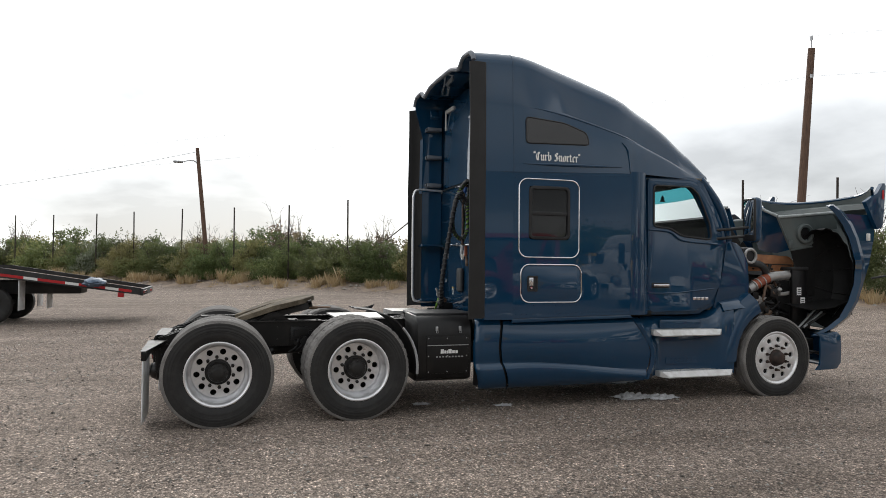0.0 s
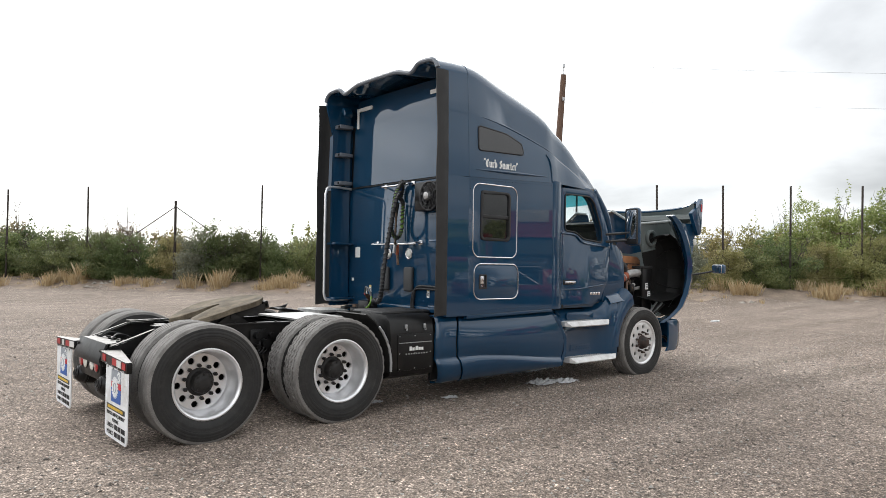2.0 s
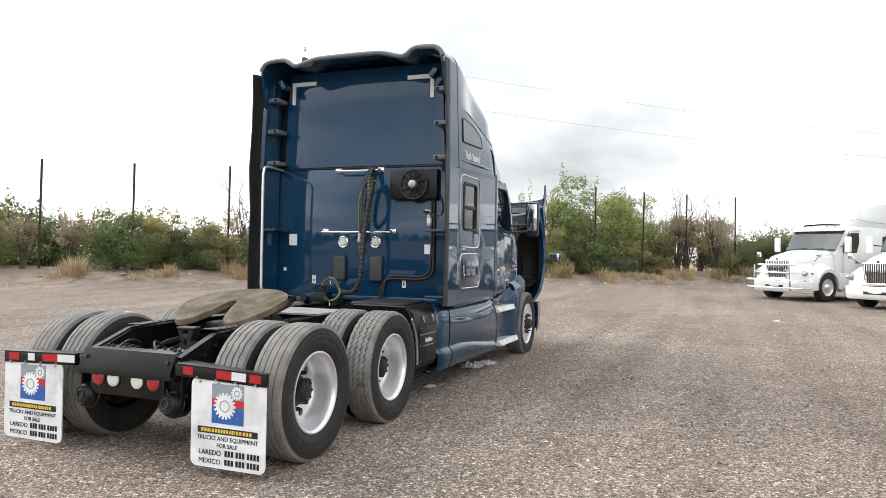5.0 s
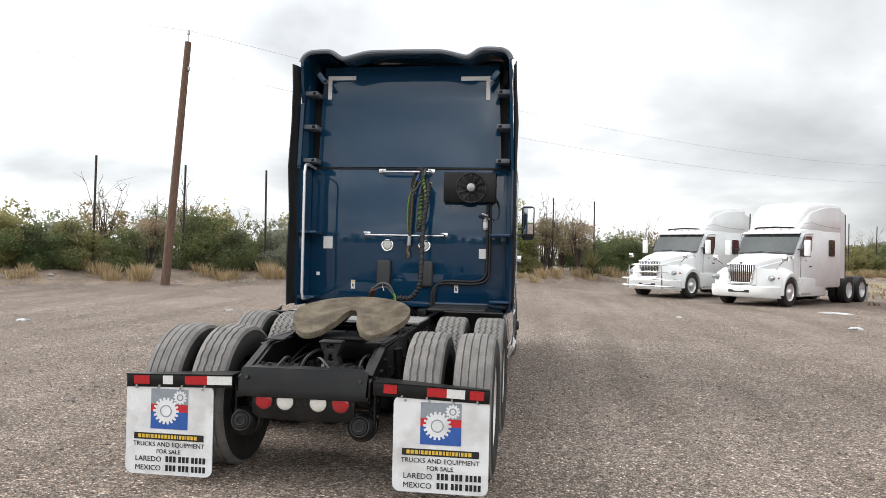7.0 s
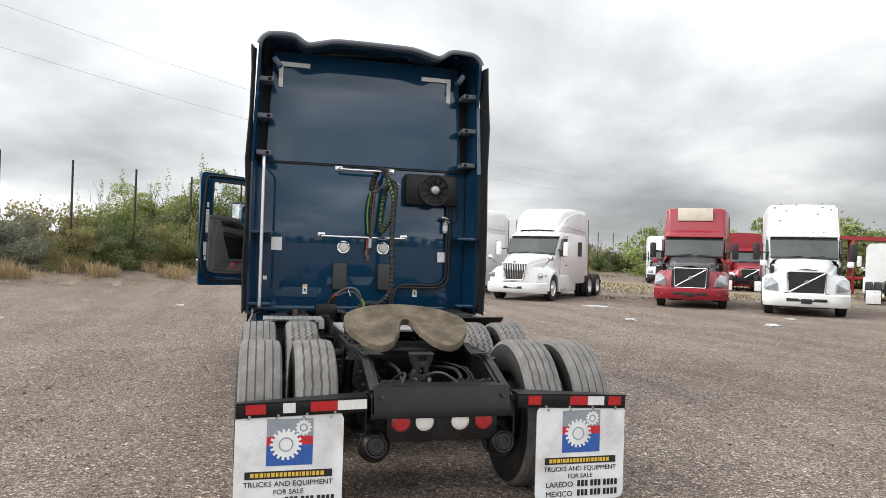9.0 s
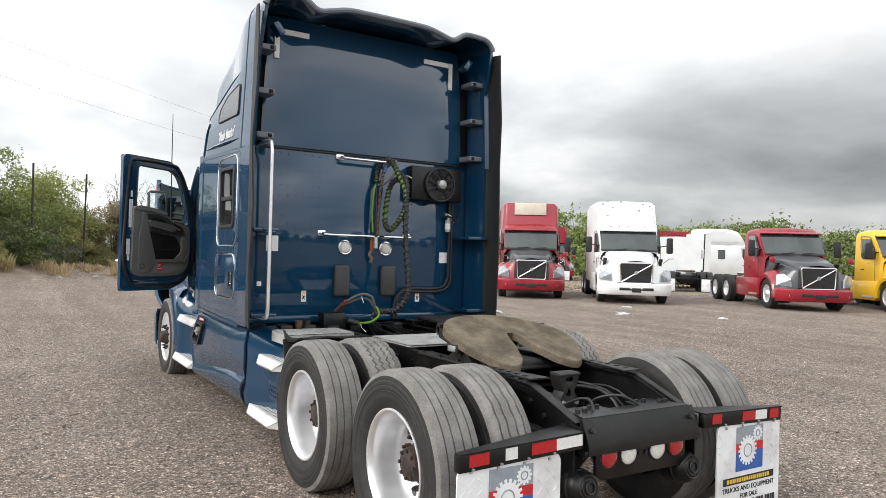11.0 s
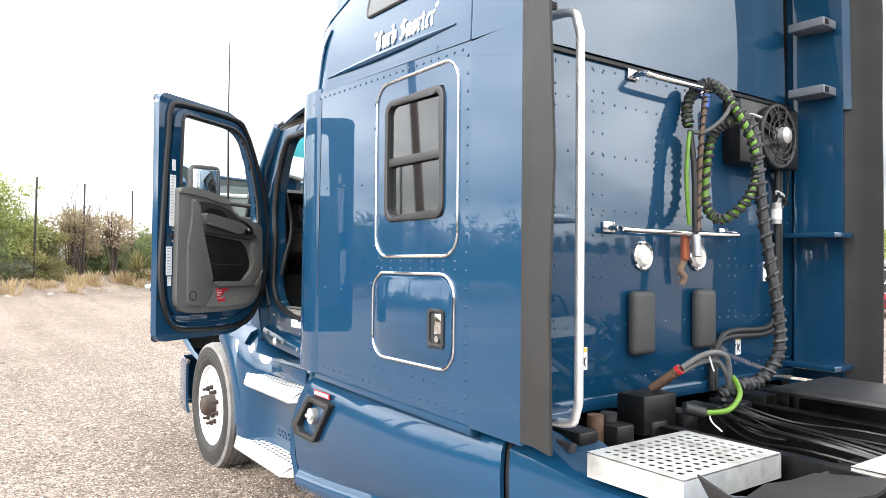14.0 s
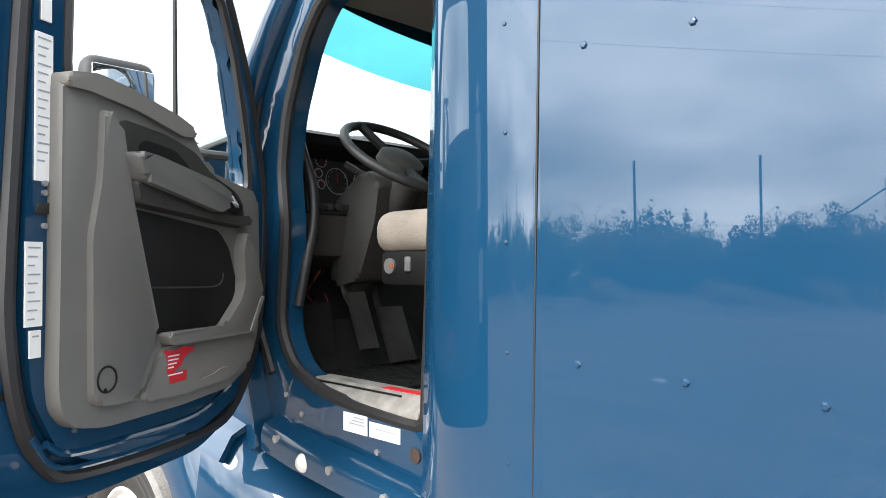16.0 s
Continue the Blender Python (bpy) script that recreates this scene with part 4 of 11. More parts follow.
    # back wall
    back = part("sleeper_back_wall", box(BM(), (2.885, -1.16, 1.02), (2.92, 1.16, 2.545), 0.006), PAINT, TRUCK, "riveted blue sleeper back wall")
    rows = []
    for z in (2.565, 2.9, 3.3, 3.60, 3.735):
        rows.append([(2.872 + 0.05 * max(0, (z - 3.3) / 0.43) ** 2 + 0.02 * (abs(y) / 1.06) ** 6, y * (1 - 0.04 * (z - 2.5)), z) for y in [1.07 * math.sin(math.pi / 2 * k / 8) for k in range(-8, 9)]])
    part("upper_back_panel", loft(BM(), rows, thick=-0.012), PAINT, TRUCK, "smooth glossy blue upper back panel")
    part("back_seam", box(BM(), (2.872, -1.12, 2.542), (2.89, 1.12, 2.562), 0.003), BLACK_PLASTIC, TRUCK)
    bm = BM()
    n = (-1, 0, 0)
    for zz in (1.09, 1.345, 1.62, 1.87, 2.12, 2.36, 2.51):
        rivet_row(bm, (2.8845, 1.10, zz), (2.8845, -1.10, zz), 30, n, 0.006)
    for yy in (0.86, 0.80, 0.56, 0.50, -0.50, -0.56, -1.0):
        rivet_row(bm, (2.8845, yy, 1.1), (2.8845, yy, 2.5), 16, n, 0.006)
    part("rivets", bm, PAINT, back, kind="stuff")
    part("back_sill", box(BM(), (2.874, -1.15, 0.965), (2.93, 1.15, 1.03), 0.012), PAINT, TRUCK)
    # inside walls of the sleeper, floor and roof lining
    part("cab_floor", box(BM(), (2.92, -1.12, 0.98), (4.70, 1.12, 1.04), 0.01), TRIM_DARK, TRUCK)
    part("sleeper_lining", box(BM(), (2.925, -1.17, 1.04), (2.94, 1.17, 3.4)), TRIM_DARK, TRUCK)
    part("bunk_curtain", box(BM(), (3.95, -1.15, 1.04), (3.98, 1.15, 2.9)), TRIM_DARK, TRUCK)


build_sleeper()

# ---- wheels ----
def tread_profile(R, w, lugs, worn=False):
    gd, gw = (0.010, 0.0045) if worn else (0.012, 0.007)
    pts, gs = [], (-0.076, -0.027, 0.027, 0.076)
    y = -w
    pts.append((R - 0.035, -w - 0.008)); pts.append((R - 0.010, -w + 0.004))
    for g in gs:
        pts += [(R, g - gw), (R - gd, g - gw * 0.57), (R - gd, g + gw * 0.57), (R, g + gw)]
    pts += [(R - 0.010, w - 0.004), (R - 0.035, w + 0.008)]
    return pts


def build_tyre(parent, c, s, R=0.512, lugs=False, seg=60, worn=False):
    side_prof = [(R - 0.034, -0.128), (R - 0.07, -0.138), (R - 0.10, -0.140), (0.36, -0.132), (0.325, -0.118), (0.300, -0.108), (0.286, -0.100), (0.284, 0.100), (0.300, 0.108), (0.322, 0.1175), (0.326, 0.121), (0.36, 0.132), (0.372, 0.1355), (0.376, 0.1345), (0.400, 0.1395), (0.403, 0.1375), (0.406, 0.1397), (R - 0.10, 0.140), (R - 0.085, 0.1405), (R - 0.082, 0.1385), (R - 0.079, 0.140), (R - 0.06, 0.136), (R - 0.056, 0.1335), (R - 0.052, 0.1345), (R - 0.034, 0.128)]
    bm = BM()
    lathe(bm, side_prof, c, s, seg)
    tyre = part("tyre", bm, TYRE, parent, "black tyre with worn grey tread")

    def wob(i, j, r, h):
        if worn:
            return r - 0.0003 * ((i * 7 + int(h * 300)) % 3), h
        z = 0.0065 * (1 if (i // (1 if lugs else 2)) % 2 else -1)
        if lugs and abs(h) < 0.1:
            h += z * 1.6
            if (i % 4 == 0) and abs(h) > 0.02:
                r -= 0.006
        elif abs(h) < 0.1:
            h += z * 0.35
        if lugs and abs(h) >= 0.1 and i % 4 == 1:
            r -= 0.010
        return r, h

    bm = BM()
    lathe(bm, tread_profile(R, 0.122, lugs, worn), c, s, seg * 2, wob)
    part("tread", bm, TREAD, tyre, "worn dusty tread", angle=0.5)
    return tyre


def build_drive_wheel(x, s, rear):
    z = 0.492
    outer_y, inner_y = s * 1.085, s * 0.745
    bm = BM()
    prof = [(0.290, 0.096), (0.306, 0.104), (0.306, 0.116), (0.296, 0.119), (0.284, 0.112), (0.272, 0.085), (0.268, 0.03), (0.262, -0.04), (0.248, -0.075), (0.24, -0.082)]
    lathe(bm, prof, (x, outer_y, z), s, 48)
    wheel = part("wheel", bm, ALUMINIUM, TRUCK, "polished aluminium rear wheel with black hub")
    holes = [circle(x + 0.196 * math.cos(a), z + 0.196 * math.sin(a), 0.029, 12) for a in [2 * math.pi * k / 10 + 0.1 for k in range(10)]]
    part("rim_disc", prism(BM(), circle(x, z, 0.243, 40), "y", outer_y - s * 0.072, outer_y - s * 0.094, holes=holes + [circle(x, z, 0.095, 20)]), ALUMINIUM, wheel)
    bm = BM()
    lathe(bm, [(0.125, -0.08), (0.12, -0.06), (0.1, -0.055), (0.094, -0.05), (0.092, 0.0), (0.085, 0.02), (0.062, 0.024), (0.055, 0.03), (0.03, 0.034), (0.0005, 0.034)], (x, outer_y, z), s, 24)
    for k in range(8):
        a = 2 * math.pi * k / 8
        cyl(bm, (x + 0.073 * math.cos(a), outer_y + s * 0.02, z + 0.073 * math.sin(a)), (x + 0.073 * math.cos(a), outer_y + s * 0.034, z + 0.073 * math.sin(a)), 0.010, 6)
    part("hub", bm, RUST if s > 0 else DARK_STEEL, wheel, "greasy axle hub")
    for k in range(10):
        bm = BM()
        a = 2 * math.pi * k / 10 + 0.41
        p = (x + 0.143 * math.cos(a), z + 0.143 * math.sin(a))
        cyl(bm, (p[0], outer_y - s * 0.074, p[1]), (p[0], outer_y - s * 0.04, p[1]), 0.017, 6)
        cyl(bm, (p[0], outer_y - s * 0.042, p[1]), (p[0], outer_y - s * 0.02, p[1]), 0.010, 8)
        part("wheel_nut", bm, RUST if s > 0 else DARK_STEEL, wheel)
    bm = BM()
    lathe(bm, [(0.285, 0.1), (0.262, 0.05), (0.255, -0.05), (0.10, -0.06), (0.0005, -0.06)], (x, inner_y, z), s, 32)
    part("inner_rim", bm, DARK_STEEL, wheel)
    build_tyre(wheel, (x, outer_y, z), s, lugs=not rear and s < 0, worn=rear or s > 0)
    build_tyre(wheel, (x, inner_y, z), s, lugs=not rear)
    return wheel


def build_steer_wheel(s):
    x, y, z = 6.43, s * 1.035, 0.455
    bm = BM()
    lathe(bm, [(0.300, 0.09), (0.318, 0.104), (0.318, 0.118), (0.306, 0.120), (0.296, 0.112), (0.288, 0.102), (0.282, 0.100)], (x, y, z), s, 48)
    wheel = part("wheel", bm, RIM_BRIGHT, TRUCK, "polished aluminium front wheel with rusty studs")
    holes = [circle(x + 0.222 * math.cos(a), z + 0.222 * math.sin(a), 0.030, 12) for a in [2 * math.pi * k / 10 + 0.15 for k in range(10)]]
    part("rim_disc", prism(BM(), circle(x, z, 0.285, 48), "y", y + s * 0.102, y + s * 0.08, holes=holes + [circle(x, z, 0.10, 20)], bevel=0.003), RIM_BRIGHT, wheel)
    # black plugs close the hand holes, in place of the dark inside
    for a in [2 * math.pi * k / 10 + 0.15 for k in range(10)]:
        part("hand_hole", cyl(BM(), (x + 0.222 * math.cos(a), y + s * 0.082, z + 0.222 * math.sin(a)), (x + 0.222 * math.cos(a), y + s * 0.02, z + 0.222 * math.sin(a)), 0.034, 12), LINER_SHADE_BLACK, wheel)
    bm = BM()
    lathe(bm, [(0.105, 0.075), (0.10, 0.11), (0.082, 0.13), (0.078, 0.165), (0.06, 0.185), (0.03, 0.19), (0.0005, 0.19)], (x, y, z), s, 24)
    part("hub", bm, RUST, wheel, "rusty hub cap")
    for k in range(10):
        bm = BM()
        a = 2 * math.pi * k / 10 + 0.3
        p = (x + 0.143 * math.cos(a), z + 0.143 * math.sin(a))
        cyl(bm, (p[0], y + s * 0.09, p[1]), (p[0], y + s * 0.118, p[1]), 0.019, 6)
        cyl(bm, (p[0], y + s * 0.115, p[1]), (p[0], y + s * 0.155, p[1]), 0.012, 8, r2=0.010)
        part("wheel_nut", bm, RUST, wheel)
    bm = BM()
    lathe(bm, [(0.28, -0.09), (0.25, -0.06), (0.24, 0.05), (0.1, 0.06), (0.0005, 0.05)], (x, y, z), s, 24)
    part("inner_rim", bm, DARK_STEEL, wheel)
    build_tyre(wheel, (x, y, z), s, R=0.502)


for sx in (1, -1):
    build_drive_wheel(0.0, sx, True)
    build_drive_wheel(1.32, sx, False)
    build_steer_wheel(sx)

# ---- chassis ----
def build_chassis():
    for s in (1, -1):
        # frame rail: C section, dropping at the tail
        y0, y1 = s * 0.43, s * 0.418
        web = [(-0.60, 0.62), (-0.60, 0.735), (-0.53, 0.765), (-0.20, 0.890), (0.3, 0.902), (1.3, 0.915), (2.0, 0.925), (7.0, 0.93), (7.0, 0.68), (2.0, 0.68), (-0.1, 0.66)]
        rail = part("frame_rail", prism(BM(), web, "y", y0, y1), FRAME_BLACK, TRUCK, "black steel frame rail")
        for zt, pts in ((0, [(-0.60, 0.735), (-0.53, 0.765), (-0.20, 0.890), (0.3, 0.902), (1.3, 0.915), (2.0, 0.925), (7.0, 0.93)]), (1, [(-0.60, 0.62), (-0.1, 0.66), (2.0, 0.68), (7.0, 0.68)])):
            bm = BM()
            d = 0.010 if zt == 0 else -0.010
            loft(bm, [[(x, s * 0.432, z), (x, s * 0.375, z)] for x, z in pts], thick=d)
            part("rail_flange", bm, FRAME_BLACK, rail)
        bm = BM()
        for i in range(17):
            xx = 0.02 + 0.19 * i
            for zz in (0.73, 0.855):
                if (i * 7 + int(zz * 100)) % 3:
                    cyl(bm, (xx, s * 0.43, zz), (xx, s * 0.442, zz), 0.010, 6)
        part("rail_bolts", bm, DARK_STEEL, rail, kind="stuff")
        # tail gusset plate, running from the rail down to the light bar
        part("tail_gusset", prism(BM(), [(-0.64, 0.60), (-0.63, 0.735), (-0.56, 0.765), (-0.20, 0.893), (0.25, 0.905), (0.25, 0.875), (-0.20, 0.85), (-0.36, 0.62)], "y", s * 0.446, s * 0.434), FRAME_BLACK, TRUCK)
        part("tail_flange", loft(BM(), [[(x, s * 0.447, z), (x, s * 0.40, z + 0.001)] for x, z in ((-0.58, 0.765), (-0.20, 0.902), (0.10, 0.914), (0.30, 0.918))], thick=0.007), DARK_STEEL, TRUCK)
        bk = part("tail_bracket", prism(BM(), [(-0.60, 0.42), (-0.52, 0.42), (-0.40, 0.62), (-0.42, 0.70), (-0.60, 0.70)], "y", s * 0.475, s * 0.463, holes=[circle(-0.53, 0.60, 0.022, 10)], bevel=0.002), FRAME_BLACK, TRUCK)
        for xx, zz in ((-0.56, 0.66), (-0.46, 0.66), (-0.56, 0.50)):
            part("bracket_bolt", cyl(BM(), (xx, s * 0.475, zz), (xx, s * 0.492, zz), 0.013, 6), DARK_STEEL, bk)
        for xx, zz in ((-0.50, 0.70), (-0.34, 0.76), (-0.22, 0.82), (-0.50, 0.74)):
            part("web_bolt", cyl(BM(), (xx, s * 0.446, zz), (xx, s * 0.462, zz), 0.014, 6), DARK_STEEL, bk)
        # mud flap bar
        bar = part("mud_flap_bar", box(BM(), (-0.662, min(s * 0.47, s * 1.215), 0.650), (-0.618, max(s * 0.47, s * 1.215), 0.732), 0.006), FRAME_BLACK, TRUCK, "black mud flap bar with reflective tape")
        if s > 0:
            tape = [(1.16, 1.05, REFLECT_RED), (0.955, 0.885, REFLECT_WHITE), (0.80, 0.645, REFLECT_RED), (0.645, 0.475, REFLECT_WHITE)]
        else:
            tape = [(0.54, 0.625, REFLECT_RED), (0.82, 0.945, REFLECT_RED), (0.945, 1.06, REFLECT_WHITE), (1.09, 1.18, REFLECT_RED)]
        for a, b, mt in tape:
            part("reflective_tape", box(BM(), (-0.6655, min(s * a, s * b), 0.671), (-0.661, max(s * a, s * b), 0.727)), mt, bar)
        part("bar_top", prism(BM(), [(-0.668, s * 0.47), (-0.668, s * 1.215), (-0.625, s * 1.215), (-0.50, s * 0.47)], "z", 0.739, 0.732), FRAME_BLACK, bar)
        for i in range(4):
            part("bar_bolt", cyl(BM(), (-0.662, s * (0.66 + 0.16 * i), 0.660), (-0.672, s * (0.66 + 0.16 * i), 0.660), 0.007, 8), GALVANISED, bar)
        sag = Matrix.Translation((0, s * 0.80, 0.70)) @ Matrix.Rotation(radians(-1.7 * s), 4, "X") @ Matrix.Translation((0, -s * 0.80, -0.70))
        for ob in [bar] + list(bar.children):
            ob.data.transform(sag)
    # tail plate and lamp bar
    tail = part("tail_crossmember", prism(BM(), [(-0.595, 0.785), (-0.61, 0.795), (-0.665, 0.668), (-0.665, 0.618), (-0.63, 0.612), (-0.60, 0.69)], "y", -0.425, 0.43, bevel=0.004), FRAME_BLACK, TRUCK, "black sloped tail plate")
    part("tail_lip", box(BM(), (-0.66, -0.44, 0.612), (-0.61, 0.45, 0.640), 0.004), FRAME_BLACK, tail)
    part("tail_top_plate", prism(BM(), [(-0.60, 0.41), (-0.60, -0.405), (-0.38, -0.33), (-0.38, -0.12), (-0.47, -0.10), (-0.47, 0.10), (-0.38, 0.12), (-0.38, 0.34)], "z", 0.795, 0.787), FRAME_BLACK, tail)
    for y in (0.34, 0.29, 0.21, 0.15, -0.16, -0.22, -0.30, -0.34):
        part("plate_bolt", cyl(BM(), (-0.43 - 0.05 * (abs(y) > 0.25), y, 0.795), (-0.43 - 0.05 * (abs(y) > 0.25), y, 0.812), 0.014, 6), DARK_STEEL, tail)
    bm = BM()
    for y in (-0.38, 0.38):
        cyl(bm, (-0.636, y, 0.735), (-0.652, y, 0.741), 0.014, 8)
    part("tail_bolts", bm, DARK_STEEL, tail)
    lampbar = part("lamp_bar", prism(BM(), [(-0.30, 0.468), (0.30, 0.468), (0.345, 0.50), (0.345, 0.612), (-0.345, 0.612), (-0.345, 0.50)], "x", -0.632, -0.612, bevel=0.004), FRAME_BLACK, TRUCK, "black tail lamp bar")
    for y, mt in ((0.262, LAMP_RED), (0.118, LAMP_WHITE), (-0.105, LAMP_WHITE), (-0.255, LAMP_RED)):
        bm = BM()
        c = []
        for r, h in ((0.056, 0.0), (0.056, 0.012), (0.05, 0.018), (0.03, 0.022), (0.0005, 0.023)):
            c.append([(-0.632 - h, y + r * math.cos(a), 0.588 + r * math.sin(a)) for a in [2 * math.pi * k / 24 for k in range(24)]])
        loft(bm, c, closed=True)
        lamp = part("tail_lamp", bm, mt, TRUCK, "round red tail lamp" if mt is LAMP_RED else "round clear reversing lamp")
        part("lamp_ring", tube(BM(), [(-0.635, y + 0.058 * math.cos(a), 0.588 + 0.058 * math.sin(a)) for a in [2 * math.pi * k / 20 for k in range(20)]], 0.006, 6, closed=True), BLACK_PLASTIC, lamp)
    for y in (0.03, -0.02):
        part("lamp_bar_bolt", cyl(BM(), (-0.631, y, 0.580), (-0.640, y, 0.580), 0.012, 8), DARK_STEEL, lampbar)
    # brake chambers under the tail
    for y in (0.41, -0.385):
        bm = BM()
        prof = [(0.0005, -0.02), (0.05, -0.02), (0.065, 0.0), (0.085, 0.02), (0.09, 0.06), (0.098, 0.065), (0.098, 0.085), (0.09, 0.09), (0.088, 0.15), (0.06, 0.19), (0.0005, 0.2)]
        lathe(bm, prof, (0, 0, 0), 1, 24)
        m = Matrix.Translation((-0.64, y, 0.45)) @ Euler((radians(-12), 0, radians(-90))).to_matrix().to_4x4()
        bmesh.ops.transform(bm, matrix=m, verts=bm.verts)
        ch = part("brake_chamber", bm, FRAME_BLACK, TRUCK, "black brake chamber")
        for r, d in ((0.062, 0.012), (0.030, 0.026)):
            ring = [m @ Vector((r * math.cos(2 * math.pi * k / 20), -d, r * math.sin(2 * math.pi * k / 20))) for k in range(20)]
            part("chamber_ring", tube(BM(), ring, 0.005, 5, closed=True), BLACK_PLASTIC, ch)
    # axles and differentials
    for x in (0.0, 1.32):
        bm = BM()
        cyl(bm, (x, -0.95, 0.492), (x, 0.95, 0.492), 0.075, 16)
        part("axle", bm, FRAME_BLACK, TRUCK)
        bm = BM()
        bmesh.ops.create_uvsphere(bm, u_segments=20, v_segments=12, radius=0.21)
        bmesh.ops.transform(bm, matrix=Matrix.Translation((x + 0.03, 0, 0.50)) @ Matrix.Diagonal((1, 0.8, 1, 1)), verts=bm.verts)
        part("differential", bm, FRAME_BLACK, TRUCK)
        for s in (1, -1):
            bm = BM()
            lathe(bm, [(0.0005, 0.0), (0.11, 0.0), (0.125, 0.03), (0.125, 0.14), (0.115, 0.17), (0.0005, 0.17)], (0, 0, 0), 1, 20)
            bmesh.ops.transform(bm, matrix=Matrix.Translation((x - 0.30, s * 0.40, 0.52)) @ Euler((radians(90), 0, 0)).to_matrix().to_4x4(), verts=bm.verts)
            part("air_spring", bm, BLACK_PLASTIC, TRUCK)
            part("spring_arm", tube(BM(), smooth_path([(x - 0.42, s * 0.42, 0.50), (x, s * 0.45, 0.42), (x + 0.35, s * 0.44, 0.52), (x + 0.55, s * 0.43, 0.62)]), 0.035, 8), FRAME_BLACK, TRUCK)
            bm = BM()
            cyl(bm, (x + 0.02, s * 0.53, 0.50), (x - 0.03, s * 0.5, 0.88), 0.035, 12)
            cyl(bm, (x + 0.02, s * 0.53, 0.50), (x + 0.0, s * 0.515, 0.72), 0.045, 12)
            part("shock_absorber", bm, FRAME_BLACK, TRUCK)
            bm = BM()
            cyl(bm, (x, s * 0.58, 0.492), (x, s * 0.70, 0.492), 0.21, 28)
            part("brake_drum", bm, DARK_STEEL, TRUCK)
    for s in (1, -1):
        vb = part("valve_bracket", prism(BM(), round_poly([(0.72, 0.66), (0.98, 0.66), (0.98, 0.82), (0.90, 0.86), (0.72, 0.86)], 0.02), "y", s * 0.455, s * 0.443, bevel=0.003), FRAME_BLACK, TRUCK)
        for xx, zz, r, d in ((0.78, 0.80, 0.035, 0.07), (0.86, 0.72, 0.045, 0.09), (0.93, 0.80, 0.025, 0.06), (0.77, 0.70, 0.022, 0.10)):
            part("air_valve", cyl(BM(), (xx, s * 0.455, zz), (xx, s * (0.455 + d), zz), r, 12), FRAME_BLACK, vb)
        for k in range(3):
            part("valve_hose", tube(BM(), smooth_path([(0.80 + 0.05 * k, s * 0.50, 0.74), (0.78 + 0.04 * k, s * 0.53, 0.66), (0.70 + 0.05 * k, s * 0.50, 0.60)], 4), 0.009, 6), BLACK_PLASTIC, vb)
    # crossmembers
    for x, z0, z1 in ((-0.42, 0.70, 0.745), (0.62, 0.70, 0.87), (1.0, 0.70, 0.87), (1.95, 0.70, 0.89), (3.4, 0.70, 0.90)):
        bm = BM()
        box(bm, (x - 0.05, -0.42, z0), (x + 0.05, 0.42, z1), 0.01)
        part("crossmember", bm, FRAME_BLACK, TRUCK)
    # rear suspension crossmember with its forged knuckle
    cm = part("torque_bracket", prism(BM(), [(-0.075, 0.70), (0.075, 0.70), (0.07, 0.76), (0.045, 0.80), (0.07, 0.85), (0.085, 0.915), (-0.085, 0.915), (-0.07, 0.85), (-0.045, 0.80), (-0.07, 0.76)], "x", -0.04, 0.05, holes=[rrect(-0.035, 0.035, 0.862, 0.892, 0.012), circle(0, 0.79, 0.022, 12)], bevel=0.008), DARK_STEEL, TRUCK, "black forged torque rod bracket")
    part("bracket_cap", box(BM(), (-0.05, -0.085, 0.898), (0.05, 0.085, 0.912), 0.006), DARK_STEEL, cm)
    bm = BM()
    for y in (-0.05, 0.05):
        cyl(bm, (-0.04, y, 0.735), (-0.06, y, 0.735), 0.014, 8)
    part("bracket_bolts", bm, GALVANISED, cm)
    # drive shafts and pipes between the rails
    bm = BM()
    cyl(bm, (0.25, 0, 0.55), (1.05, 0, 0.60), 0.055, 14)
    part("drive_shaft", bm, DARK_STEEL, TRUCK)
    bm = BM()
    cyl(bm, (1.55, 0, 0.62), (4.2, 0, 0.72), 0.06, 14)
    part("drive_shaft", bm, DARK_STEEL, TRUCK)
    rnd = random.Random(5)
    for k in range(7):
        y = rnd.choice((-1, 1)) * rnd.uniform(0.18, 0.33)
        z = rnd.uniform(0.74, 0.84)
        pts = [(-0.35 + rnd.uniform(-0.1, 0.1), y, z - 0.12)]
        for i in range(5):
            pts.append((0.0 + 0.55 * i + rnd.uniform(-0.1, 0.1), y + rnd.uniform(-0.05, 0.05), z + rnd.uniform(-0.08, 0.04)))
        part("air_line", tube(BM(), smooth_path(pts, 5), rnd.choice((0.007, 0.009, 0.012)), 6), BLACK_PLASTIC if k % 4 else DARK_STEEL, TRUCK)
    for k in range(2):
        pts = [(-0.52, 0.25 - 0.42 * k, 0.76), (-0.42, 0.2 - 0.25 * k, 0.84), (-0.28, 0.22 - 0.2 * k, 0.80), (-0.2, 0.3 - 0.3 * k, 0.70)]
        part("looped_hose", tube(BM(), smooth_path(pts, 6), 0.009, 6), BLACK_PLASTIC, TRUCK)
    bm = BM()
    cyl(bm, (1.55, 0.28, 0.60), (2.25, 0.28, 0.60), 0.12, 18)
    part("air_tank", bm, FRAME_BLACK, TRUCK)
    bm = BM()
    cyl(bm, (1.6, -0.27, 0.60), (2.25, -0.27, 0.60), 0.12, 18)
    part("air_tank", bm, FRAME_BLACK, TRUCK)


build_chassis()


